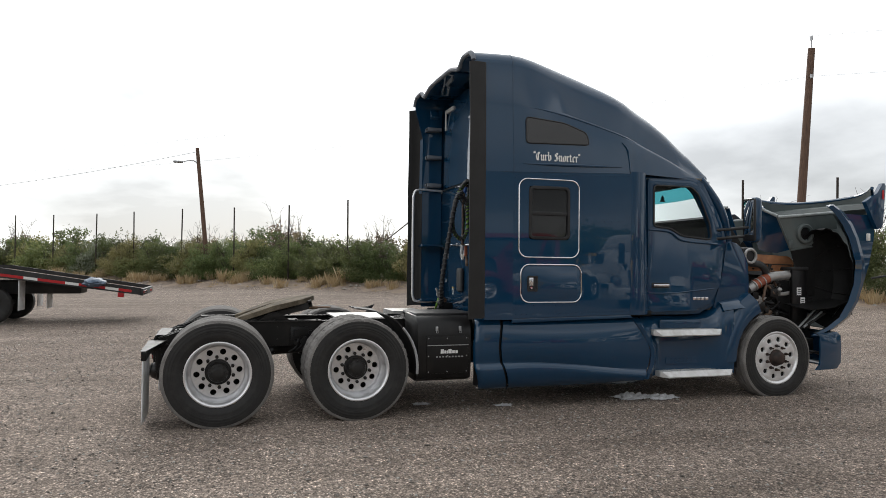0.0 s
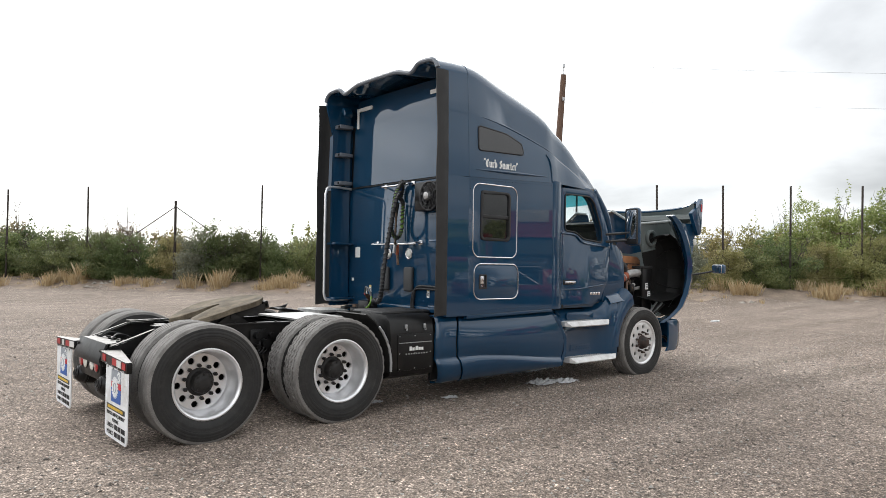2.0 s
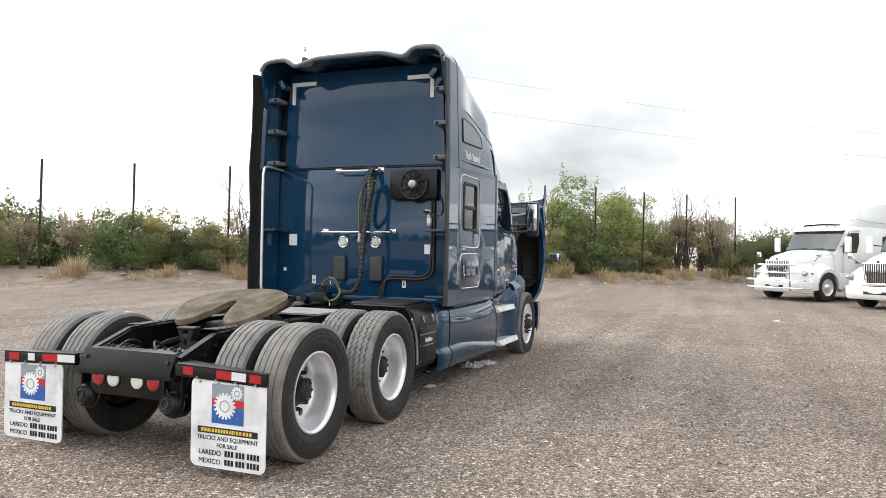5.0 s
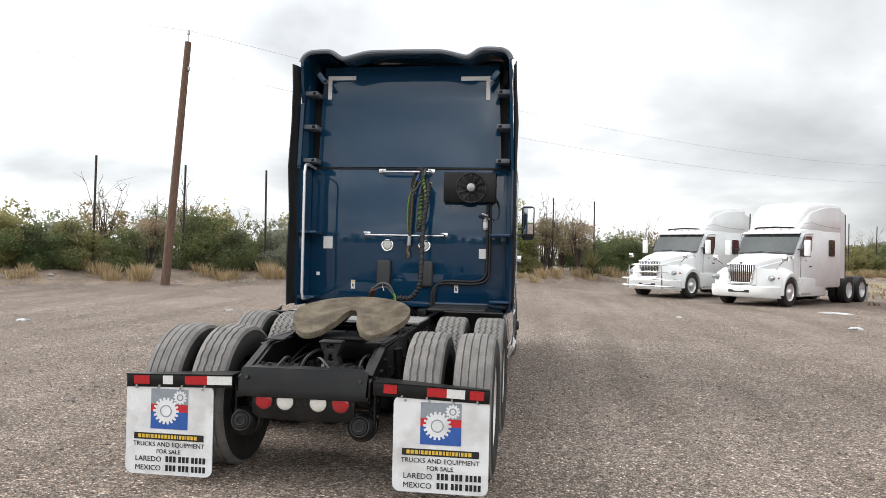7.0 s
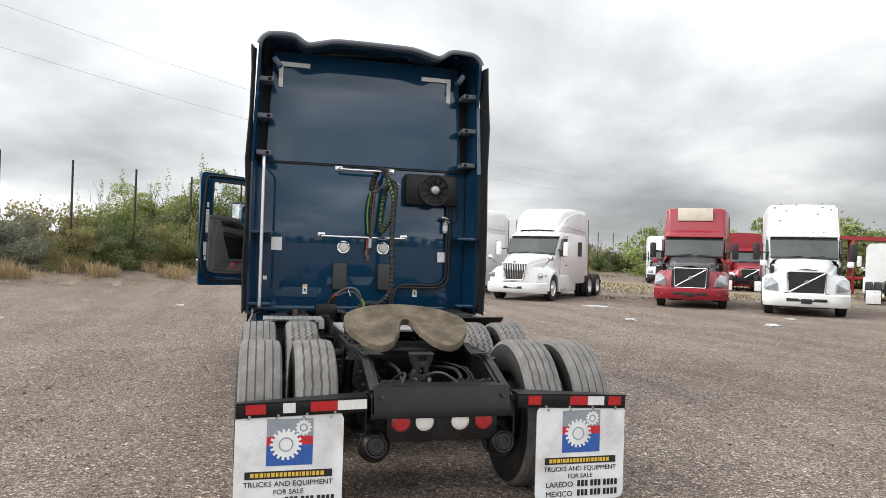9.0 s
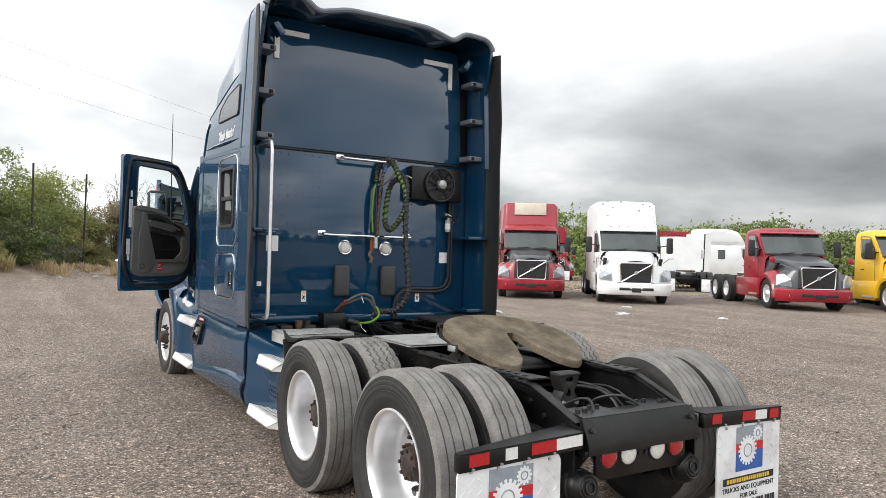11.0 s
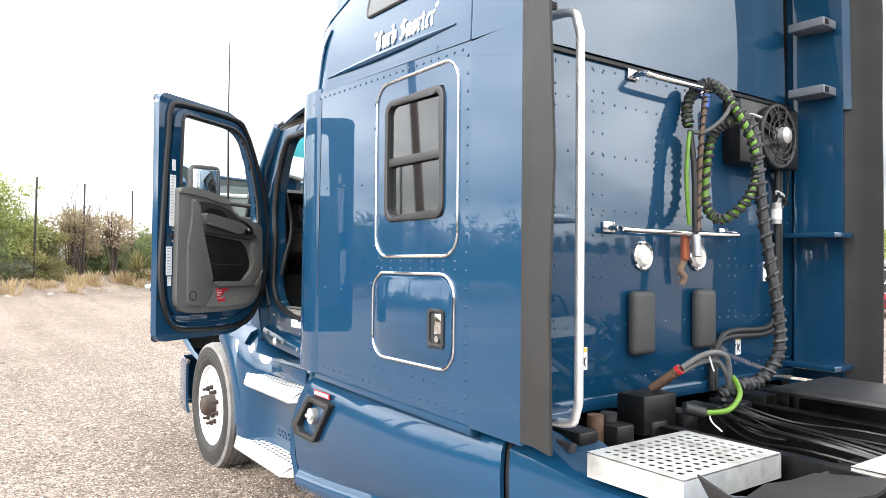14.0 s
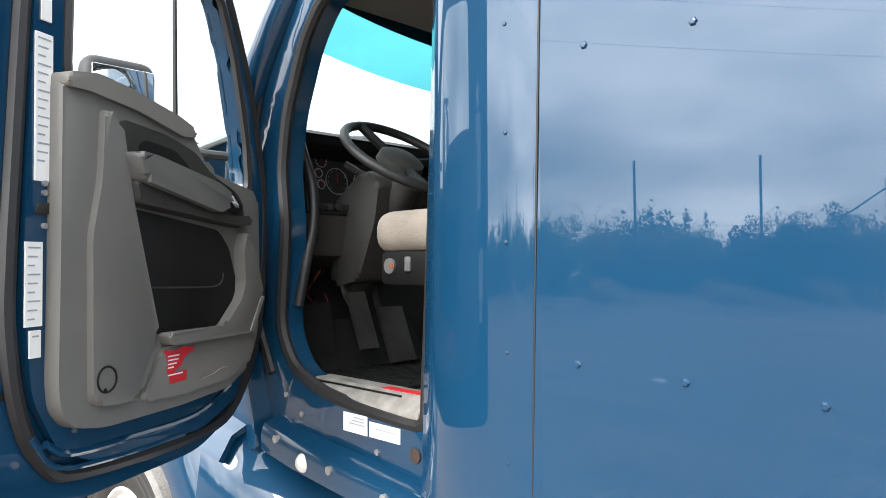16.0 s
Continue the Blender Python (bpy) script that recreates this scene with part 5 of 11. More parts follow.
def build_fifth_wheel():
    """Coupling plate with a wide throat, tilted down to the rear on its stand."""
    fw = thing("fifth_wheel_coupling", "weathered brown fifth wheel plate on the chassis rails", "coupling")
    out = []
    for a in range(-124, 125, 8):
        out.append((0.47 * math.cos(radians(a)), 0.475 * math.sin(radians(a))))
    left = [(-0.31, 0.375), (-0.375, 0.325), (-0.405, 0.28), (-0.408, 0.245), (-0.392, 0.205), (-0.33, 0.145), (-0.17, 0.078), (-0.02, 0.046), (0.04, 0.026)]
    poly = out + [(x, y) for x, y in left] + [(x, -y) for x, y in reversed(left)]
    m = Matrix.Translation((0.55, 0, 1.088)) @ Euler((0, radians(-11.5), 0)).to_matrix().to_4x4()
    bm = prism(BM(), poly, "z", 0.0, -0.050, bevel=0.008)
    for v in bm.verts:
        if v.co.x < 0.0:
            v.co.z += v.co.x * 0.15
    bmesh.ops.transform(bm, matrix=m, verts=bm.verts)
    part("top_plate", bm, GREASE_PLATE, fw, "worn greasy coupling plate")
    bm = BM()
    for s in (1, -1):
        prism(bm, [(-0.20, -0.14), (0.35, -0.12), (0.40, -0.05), (-0.26, -0.10)], "y", s * 0.36, s * 0.33)
        prism(bm, [(0.08, -0.13), (0.30, -0.13), (0.38, -0.06), (0.06, -0.06)], "y", s * 0.12, s * 0.095)
    box(bm, (0.36, -0.36, -0.10), (0.40, 0.36, -0.03))
    bmesh.ops.transform(bm, matrix=m, verts=bm.verts)
    part("plate_ribs", bm, DARK_STEEL, fw)
    for s in (1, -1):
        bm = prism(BM(), [(0.36, 0.915), (0.74, 0.915), (0.62, 0.985), (0.59, 1.015), (0.51, 1.015), (0.48, 0.985)], "y", s * 0.42, s * 0.36, bevel=0.006)
        cyl(bm, (0.55, s * 0.43, 0.99), (0.55, s * 0.34, 0.99), 0.03, 14)
        part("stand_bracket", bm, DARK_STEEL, fw)
    part("slider_base", box(BM(), (0.30, -0.455, 0.913), (1.05, -0.34, 0.927), 0.003), DARK_STEEL, fw)
    part("slider_base", box(BM(), (0.30, 0.34, 0.913), (1.05, 0.455, 0.927), 0.003), DARK_STEEL, fw)
    bm = BM()
    box(bm, (0.36, -0.42, 0.875), (0.86, 0.42, 0.895), 0.004)
    part("slider_crossplate", bm, DARK_STEEL, fw)
    bm = BM()
    tube(bm, smooth_path([(1.07, 0.12, 1.03), (1.12, 0.115, 1.03), (1.20, 0.13, 1.03), (1.225, 0.17, 1.03), (1.18, 0.21, 1.03), (1.10, 0.195, 1.03), (1.07, 0.165, 1.03)], 5), 0.009, 8)
    part("release_handle", bm, RUST_PALE, fw, "rusty release handle")
    part("handle_grip", box(BM(), (0.93, 0.11, 1.010), (1.08, 0.17, 1.045), 0.008), RUST_PALE, fw, "brown steel release arm")
    part("plate_tag", box(BM(), (0.52, 0.476, 0.992), (0.61, 0.481, 1.030), 0.003), GALVANISED, fw)
    part("plate_lug", box(BM(), (0.50, 0.40, 0.985), (0.63, 0.476, 1.045), 0.01), DARK_STEEL, fw)
    for s in (1, -1):
        # slotted triangular stop beside the plate
        part("slotted_stop", prism(BM(), [(-0.20, s * 0.30), (-0.20, s * 0.44), (0.34, s * 0.445), (0.34, s * 0.40)], "z", 0.936, 0.928, holes=[rrect(-0.13 + 0.075 * k, -0.09 + 0.075 * k, min(s * 0.385, s * 0.425), max(s * 0.385, s * 0.425), 0.012, 3) for k in range(5)]), DARK_STEEL, fw)
        for k in range(4):
            part("slider_bolt", cyl(BM(), (0.34 + 0.22 * k, s * 0.435, 0.927), (0.34 + 0.22 * k, s * 0.435, 0.940), 0.013, 6), DARK_STEEL, fw)


build_fifth_wheel()


def build_flap(s):
    flap = part("mud_flap", BM_flap(s), FLAP_WHITE, None, "white treadplate-pattern mud flap with dealer print and red-blue emblem")
    tagged(flap, category="mud flap", group="mud flaps")
    x, up = -0.652, 0.032
    y0 = s * 0.91
    # emblem: grey and blue field, red band, two white gears
    part("emblem_blue", box(BM(), (x - 0.0035, y0 - 0.13, up + 0.335), (x - 0.001, y0 + 0.13, up + 0.45)), INK_BLUE, flap)
    part("emblem_grey", box(BM(), (x - 0.0035, y0 - 0.13, up + 0.50), (x - 0.001, y0 + 0.13, up + 0.60)), INK_GREY, flap)
    part("emblem_red", box(BM(), (x - 0.0035, y0 - 0.13, up + 0.45), (x - 0.001, y0 + 0.13, up + 0.50)), INK_RED, flap)
    for cy, cz, r, n, th in ((y0 + 0.022, up + 0.455, 0.090, 18, 0.0055), (y0 - 0.075, up + 0.548, 0.046, 12, 0.0048)):
        pts = []
        for i in range(n):
            for da, rr in ((-0.32, 0.80), (-0.22, 1.0), (0.22, 1.0), (0.32, 0.80)):
                a = 2 * math.pi * (i + da) / n
                pts.append((cy + r * rr * math.cos(a), cz + r * rr * math.sin(a)))
        part("emblem_gear", prism(BM(), pts, "x", x - th, x - 0.002), FLAP_WHITE, flap)
        part("gear_ring", tube(BM(), [(x - th - 0.0002, cy + r * 0.42 * math.cos(a), cz + r * 0.42 * math.sin(a)) for a in [2 * math.pi * k / 24 for k in range(24)]], 0.004, 4, closed=True), INK_GREY, flap)
    part("web_band", box(BM(), (x - 0.0035, y0 - 0.245, up + 0.262), (x - 0.001, y0 + 0.245, up + 0.305)), INK, flap)
    wd = [0.020, 0.020, 0.020, 0.006, 0.018, 0.019, 0.015, 0.016, 0.017, 0.016, 0.014, 0.016, 0.007, 0.017, 0.016, 0.006, 0.016, 0.017, 0.020]
    yy = y0 + 0.215
    for w in wd:
        part("web_bar", box(BM(), (x - 0.0046, yy - w, up + 0.272), (x - 0.003, yy, up + 0.296)), INK_YELLOW, flap)
        yy -= w + 0.0065
    turn = Euler((radians(90), 0, radians(-90))).to_matrix().to_4x4()
    part("print_line", text_bm("TRUCKS AND EQUIPMENT", 0.042, Matrix.Translation((x - 0.002, y0, up + 0.218)) @ turn, 0.0012), INK, flap)
    part("print_line", text_bm("FOR SALE", 0.040, Matrix.Translation((x - 0.002, y0, up + 0.172)) @ turn, 0.0012), INK, flap)
    for word, z, n in (("LAREDO", 0.117, 10), ("MEXICO", 0.058, 10)):
        part("print_line", text_bm(word, 0.049, Matrix.Translation((x - 0.002, y0 + 0.235, up + z)) @ turn, 0.0012, "LEFT"), INK, flap)
        for i in range(n):
            a = y0 + 0.018 - 0.0262 * i - (0.012 if i > 2 else 0) - (0.012 if i > 5 else 0)
            part("number_bar", box(BM(), (x - 0.0035, a - 0.018, up + z), (x - 0.001, a, up + z + 0.039)), INK, flap)
    for i in range(4):
        part("flap_bolt", cyl(BM(), (x - 0.001, s * (0.68 + 0.155 * i), up + 0.606), (x - 0.008, s * (0.68 + 0.155 * i), up + 0.606), 0.008, 8), GALVANISED, flap)


def BM_flap(s):
    bm = prism(BM(), rrect(s * 0.91 - 0.305, s * 0.91 + 0.305, 0.062, 0.665, 0.05), "x", -0.652, -0.643)
    # raised tread-plate lozenges
    for i in range(12):
        for j in range(12):
            cy, cz = s * 0.91 - 0.275 + 0.05 * i, 0.087 + 0.05 * j
            if abs(cy - s * 0.91) < 0.25 and cz < 0.362 or abs(cy - s * 0.91) < 0.14 and cz > 0.332 or cz > 0.63:
                continue
            m = Matrix.Translation((-0.652, cy, cz)) @ Euler((radians(45 if (i + j) % 2 else -45), 0, 0)).to_matrix().to_4x4()
            box(bm, (-0.0022, -0.016, -0.004), (0.001, 0.016, 0.004), m=m)
    return bm


build_flap(1)
build_flap(-1)

# ---- cab front, doors, hood, skirts ----
def side_pane(name, mat, parent, outline, y, t=0.006, label=""):
    return part(name, prism(BM(), outline, "y", y, y - math.copysign(t, y)), mat, parent, label)


DOOR_OUT = [(4.66, 1.03), (5.30, 1.03), (5.52, 1.12), (5.66, 1.35), (5.70, 1.80), (5.60, 2.12), (5.40, 2.46), (5.28, 2.545), (4.66, 2.56)]
DOOR_WIN = [(4.735, 2.00), (4.95, 1.985), (5.12, 1.90), (5.52, 1.865), (5.50, 2.05), (5.34, 2.40), (5.24, 2.475), (4.735, 2.475)]


def door_mesh(y, depth):
    return prism(BM(), round_poly(DOOR_OUT, 0.07), "y", y, y - math.copysign(depth, y), holes=[round_poly(DOOR_WIN, 0.05)], bevel=0.008)


def build_right_door():
    y = -1.10
    d = part("door", door_mesh(y, 0.05), PAINT, TRUCK, "closed dark blue cab door")
    side_pane("door_glass", GLASS_CLEAR, d, round_poly(DOOR_WIN, 0.05), y + 0.02)
    part("glass_seal", tube(BM(), [(px, y - 0.003, pz) for px, pz in round_poly(DOOR_WIN, 0.05)], 0.011, 6, closed=True), BLACK_PLASTIC, d)
    part("door_handle", box(BM(), (4.72, y - 0.035, 1.312), (4.93, y - 0.005, 1.342), 0.01), CHROME, d, "chrome door handle")
    part("handle_recess", box(BM(), (4.71, y - 0.004, 1.295), (4.94, y + 0.002, 1.355), 0.002), BLACK_PLASTIC, d)
    for i in range(4):
        part("model_badge_bar", box(BM(), (5.27 + 0.055 * i, y - 0.005, 1.155), (5.315 + 0.055 * i, y + 0.001, 1.19), 0.002), CHROME, d)
    # sculpted lower crease
    part("door_crease", tube(BM(), [(4.67, y - 0.001, 1.235), (5.0, y - 0.003, 1.235), (5.55, y - 0.003, 1.29)], 0.008, 6), PAINT, d)
    part("window_line", tube(BM(), smooth_path([(4.67, y - 0.002, 1.965), (4.95, y - 0.004, 1.945), (5.13, y - 0.004, 1.85), (5.60, y - 0.002, 1.815)]), 0.014, 8), PAINT, d)


build_right_door()


def build_cab_shell():
    for s in (1, -1):
        # door frame around the opening
        fo = [(4.60, 0.985), (5.36, 0.985), (5.60, 1.08), (5.745, 1.34), (5.80, 1.82), (5.685, 2.15), (5.46, 2.53), (5.33, 2.60), (4.60, 2.60)]
        fi = [(4.70, 1.235), (5.27, 1.225), (5.45, 1.28), (5.59, 1.45), (5.635, 1.80), (5.54, 2.10), (5.35, 2.43), (5.25, 2.50), (4.70, 2.51)]
        yo, yi = 1.045, 0.96
        if s > 0:
            fo = [(4.70, 1.07), (5.36, 1.075), (5.60, 1.13), (5.745, 1.36), (5.80, 1.82), (5.735, 2.17), (5.64, 2.36), (5.48, 2.57), (5.36, 2.62), (4.70, 2.62)]
            fi = [(4.875, 1.236), (4.95, 1.236), (5.18, 1.25), (5.36, 1.275), (5.50, 1.33), (5.575, 1.45), (5.56, 1.62), (5.545, 1.79), (5.57, 1.97), (5.54, 2.15), (5.44, 2.37), (5.33, 2.49), (4.80, 2.485)]
            yo, yi = 0.992, 0.90
        bm = prism(BM(), round_poly(fo, 0.08), "y", s * yo, s * yi, holes=[round_poly(fi, 0.06)], bevel=0.008)
        df = part("door_frame", bm, PAINT, TRUCK, "blue door frame")
        part("door_seal", tube(BM(), [(x, s * (yo - 0.012), z) for x, z in round_poly(fi, 0.06)], 0.020, 8, closed=True), BLACK_PLASTIC, df, "black rubber door seal")
        if s > 0:
            lip = [(5.60, 1.30), (5.70, 1.50), (5.745, 1.80), (5.735, 2.0), (5.70, 2.17), (5.63, 2.34), (5.49, 2.545), (5.36, 2.60), (4.78, 2.60)]
            part("pillar_gasket", tube(BM(), [(p.x, yo + 0.004, p.y) for p in smooth_path([(a, b, 0) for a, b in lip], 4)], 0.016, 8), BLACK_PLASTIC, df)
        # A pillar and cowl side
        part("cowl_side", prism(BM(), round_poly([(5.58, 1.05), (6.05, 1.05), (6.10, 1.30), (6.08, 1.62), (5.95, 1.83), (5.78, 1.86), (5.72, 1.5), (5.66, 1.3)], 0.06), "y", s * 1.06, s * 0.93, bevel=0.012), PAINT, TRUCK)
        rows = []
        for k in range(7):
            t = k / 6
            a = Vector((5.46, s * 0.985, 2.56)).lerp(Vector((5.86, s * 0.97, 1.84)), t) + Vector((0.07 * math.sin(math.pi * t), 0.03 * s * math.sin(math.pi * t), 0.02))
            rows.append(a)
        part("a_pillar", tube(BM(), rows, 0.055, 10), PAINT, TRUCK)
    # windscreen: curved in plan
    rows = []
    for k in range(9):
        t = k / 8
        row = []
        for j in range(-8, 9):
            q = j / 8
            x = (5.60 * (1 - t) + 6.16 * t) - (0.16 + 0.12 * t) * q * q
            row.append((x, q * (0.90 + 0.06 * t), 2.585 * (1 - t) + 1.80 * t + 0.02 * math.sin(math.pi * t)))
        rows.append(row)
    ws = part("windscreen", loft(BM(), rows[2:], thick=0.006), GLASS_SHIELD, TRUCK, "curved windscreen")
    ws.visible_shadow = False
    sb = part("shade_band", loft(BM(), rows[:3], thick=0.006), GLASS_SHADE, TRUCK, "teal shade band of the windscreen")
    sb.visible_shadow = False
    # visor brow above the windscreen
    brow = [[(5.60 + 0.02 - 0.16 * (j / 8) ** 2 + dx, j / 8 * 0.92, 2.60 + dz) for j in range(-8, 9)] for dx, dz in ((-0.10, 0.06), (0.0, 0.03), (0.06, -0.01), (0.02, -0.03))]
    part("roof_brow", loft(BM(), brow, thick=0.012), PAINT, TRUCK)
    # cowl under the windscreen and firewall
    cowl = []
    for dx, z in ((0.0, 1.80), (0.06, 1.74), (0.05, 1.60)):
        cowl.append([(6.16 + dx - 0.28 * (j / 8) ** 2, j / 8 * 0.98, z) for j in range(-8, 9)])
    part("cowl", loft(BM(), cowl, thick=0.01), BLACK_PLASTIC, TRUCK)
    part("firewall", box(BM(), (5.98, -0.95, 1.02), (6.06, 0.95, 1.72), 0.02), FRAME_BLACK, TRUCK, "dark firewall behind the engine")
    part("cab_rear_header", box(BM(), (4.55, -1.0, 2.55), (5.50, 1.0, 2.60), 0.01), HEADLINER, TRUCK, "grey cab headliner")


build_cab_shell()


def build_interior():
    part("floor_pan", box(BM(), (4.62, -1.0, 1.03), (6.0, 0.90, 1.27), 0.008), FLOOR_MAT, TRUCK, "worn dirty cab floor")
    sill = part("door_sill", prism(BM(), round_poly([(0.992, 1.232), (0.99, 1.268), (0.945, 1.303), (0.86, 1.300), (0.86, 1.232)], 0.012), "x", 4.90, 5.45, bevel=0.01), SILL_GREY, TRUCK, "scuffed grey door sill")
    part("sill_groove", box(BM(), (5.0, 0.955, 1.294), (5.42, 0.961, 1.299), 0.001, m=Matrix.Identity(4)), TRIM_DARK, sill)
    part("sill_stripe", box(BM(), (4.93, 0.905, 1.3015), (5.11, 0.935, 1.3045)), INK_RED, sill, "worn red stripe")
    # dashboard
    prof = [(5.82, 1.62), (5.74, 1.68), (5.68, 1.83), (5.82, 1.87), (5.85, 2.05), (5.74, 2.11), (5.73, 2.145), (5.84, 2.18), (6.10, 1.85), (6.0, 1.62)]
    part("dashboard", prism(BM(), prof, "y", -0.93, 0.90, bevel=0.02), TRIM_DARK, TRUCK, "dark grey dashboard")
    # driver's end of the dash: light trim panel with vent
    part("dash_end_trim", prism(BM(), round_poly([(5.60, 1.55), (5.70, 1.55), (5.74, 1.72), (5.73, 2.15), (5.66, 2.13), (5.625, 1.8)], 0.03), "y", 0.905, 0.85, bevel=0.012), TRIM_DARK, TRUCK)
    for i in range(6):
        part("vent_slat", box(BM(), (5.645, 0.905, 1.87 + 0.026 * i), (5.70, 0.911, 1.880 + 0.026 * i), 0.001), LINER_SHADE_BLACK, TRUCK)
    part("knee_panel", prism(BM(), [(5.63, 1.84), (5.66, 1.69), (5.80, 1.64), (5.82, 1.84)], "y", 0.85, 0.10, bevel=0.02), TRIM_MID, TRUCK)
    panel = part("instrument_panel", prism(BM(), [(5.795, 1.86), (5.825, 2.09), (5.84, 2.09), (5.82, 1.86)], "y", 0.73, 0.28), BLACK_PLASTIC, TRUCK)
    for y, z, r in ((0.653, 2.062, 0.026), (0.668, 2.012, 0.018), (0.660, 1.968, 0.018), (0.585, 1.985, 0.052), (0.450, 1.985, 0.052), (0.375, 2.04, 0.02), (0.375, 1.97, 0.02)):
        x = 5.795 + (z - 1.86) * 0.13
        g = part("gauge", tube(BM(), [(x - 0.004 + 0.13 * r * math.sin(a), y + r * math.cos(a), z + r * math.sin(a)) for a in [2 * math.pi * k / 20 for k in range(20)]], 0.0022, 6, closed=True), GALVANISED, panel, "thin ringed gauge")
        part("needle", box(BM(), (x - 0.008, y - 0.001, z - 0.005), (x - 0.006, y + 0.001, z + r * 0.6)), INK_RED, g)
        for k in range(9):
            a = radians(-40 + 32.5 * k)
            part("dial_mark", box(BM(), (x - 0.006 + 0.13 * r * 0.8 * math.sin(a), y + r * 0.8 * math.cos(a) - 0.0012, z + r * 0.8 * math.sin(a) - 0.0012), (x - 0.004 + 0.13 * r * 0.8 * math.sin(a), y + r * 0.8 * math.cos(a) + 0.0012, z + r * 0.8 * math.sin(a) + 0.0012)), WHITE_STICKER, g)
    bm = BM()
    for i in range(4):
        box(bm, (5.618, 0.80 - 0.040 * i, 1.852), (5.640, 0.772 - 0.040 * i, 1.876), 0.004)
    part("rocker_switches", bm, BLACK_PLASTIC, panel)
    part("switch_bezel", box(BM(), (5.625, 0.62, 1.835), (5.70, 0.82, 1.85), 0.006), TRIM_DARK, panel)
    # steering column and wheel
    col = part("steering_column", tube(BM(), smooth_path([(5.74, 0.56, 1.60), (5.56, 0.56, 1.80), (5.41, 0.56, 1.95)]), lambda t: 0.10 - 0.05 * t, 12), TRIM_MID, TRUCK)
    part("column_stalk", tube(BM(), smooth_path([(5.52, 0.60, 1.94), (5.57, 0.66, 1.99), (5.60, 0.70, 2.02)]), 0.013, 8), BLACK_PLASTIC, col)
    c, tilt = Vector((5.44, 0.56, 2.045)), Euler((0, radians(-36), 0)).to_matrix()
    sw = part("steering_wheel", tube(BM(), [c + tilt @ Vector((0.225 * math.cos(a), 0.225 * math.sin(a), 0)) for a in [2 * math.pi * k / 40 for k in range(40)]], 0.017, 10, closed=True), BLACK_PLASTIC, TRUCK, "black steering wheel")
    bm = BM()
    lathe(bm, [(0.0005, 0.03), (0.05, 0.028), (0.085, 0.012), (0.09, -0.02), (0.0005, -0.03)], (0, 0, 0), 1, 20)
    bmesh.ops.transform(bm, matrix=Matrix.Translation(c - tilt @ Vector((0, 0, 0.02))) @ tilt.to_4x4() @ Euler((radians(90), 0, 0)).to_matrix().to_4x4(), verts=bm.verts)
    part("horn_pad", bm, TRIM_MID, sw)
    for a in (15, 165, 270):
        p = Vector((0.22 * math.cos(radians(a)), 0.22 * math.sin(radians(a)), 0))
        part("spoke", tube(BM(), [c + tilt @ (p * 0.35 + Vector((0, 0, -0.02))), c + tilt @ p], 0.017, 8), TRIM_DARK, sw)
    # driver's seat
    seat = part("seat_cushion", box(BM(), (4.62, 0.34, 1.69), (5.295, 0.83, 1.825), 0.055, segs=4), SEAT_TAN, TRUCK, "tan cloth seat cushion")
    part("seat_base", box(BM(), (4.66, 0.38, 1.59), (5.26, 0.82, 1.70), 0.02), TRIM_DARK, seat)
    part("seat_pedestal", box(BM(), (4.72, 0.42, 1.22), (5.10, 0.78, 1.61), 0.03), TRIM_DARK, seat)
    part("seat_badge", prism(BM(), circle(5.205, 1.652, 0.024, 16), "y", 0.828, 0.818), TRIM_SILVER, seat)
    part("seat_badge_dot", prism(BM(), circle(5.192, 1.652, 0.009, 10), "y", 0.831, 0.82), COPPER, seat)
    part("seat_switch", box(BM(), (5.11, 0.815, 1.635), (5.135, 0.828, 1.68), 0.004), TRIM_SILVER, seat)
    part("seat_back", box(BM(), (4.50, 0.34, 1.80), (4.66, 0.83, 2.42), 0.06, segs=4), SEAT_TAN, seat)
    seat2 = part("seat_cushion", box(BM(), (4.62, -0.83, 1.51), (5.16, -0.34, 1.655), 0.06, segs=4), SEAT_TAN, TRUCK)
    part("seat_back", box(BM(), (4.50, -0.83, 1.60), (4.66, -0.34, 2.30), 0.06, segs=4), SEAT_TAN, seat2)
    part("seat_pedestal", box(BM(), (4.72, -0.78, 1.08), (5.10, -0.42, 1.51), 0.03), TRIM_DARK, seat2)
    # column shroud, ribbed mat and kick panel in the footwell
    part("column_shroud", prism(BM(), round_poly([(5.44, 1.95), (5.47, 1.80), (5.56, 1.60), (5.72, 1.57), (5.72, 1.88), (5.53, 2.0)], 0.03), "y", 0.67, 0.45, bevel=0.025), TRIM_MID, TRUCK, "grey steering column shroud")
    part("kick_panel", prism(BM(), round_poly([(5.56, 1.225), (5.80, 1.225), (5.86, 1.66), (5.66, 1.66), (5.60, 1.40)], 0.03), "y", 0.90, 0.86, bevel=0.008), TRIM_DARK, TRUCK)
    mat = part("rubber_mat", prism(BM(), [(5.16, 1.271), (5.60, 1.271), (5.72, 1.445), (5.715, 1.451), (5.595, 1.283), (5.16, 1.283)], "y", 0.80, 0.30, bevel=0.003), TRIM_DARK, TRUCK, "black rubber floor mat")
    for i in range(6):
        part("mat_rib", box(BM(), (5.19, 0.345 + 0.08 * i, 1.2825), (5.57, 0.355 + 0.08 * i, 1.288), 0.001), TRIM_DARK, mat)
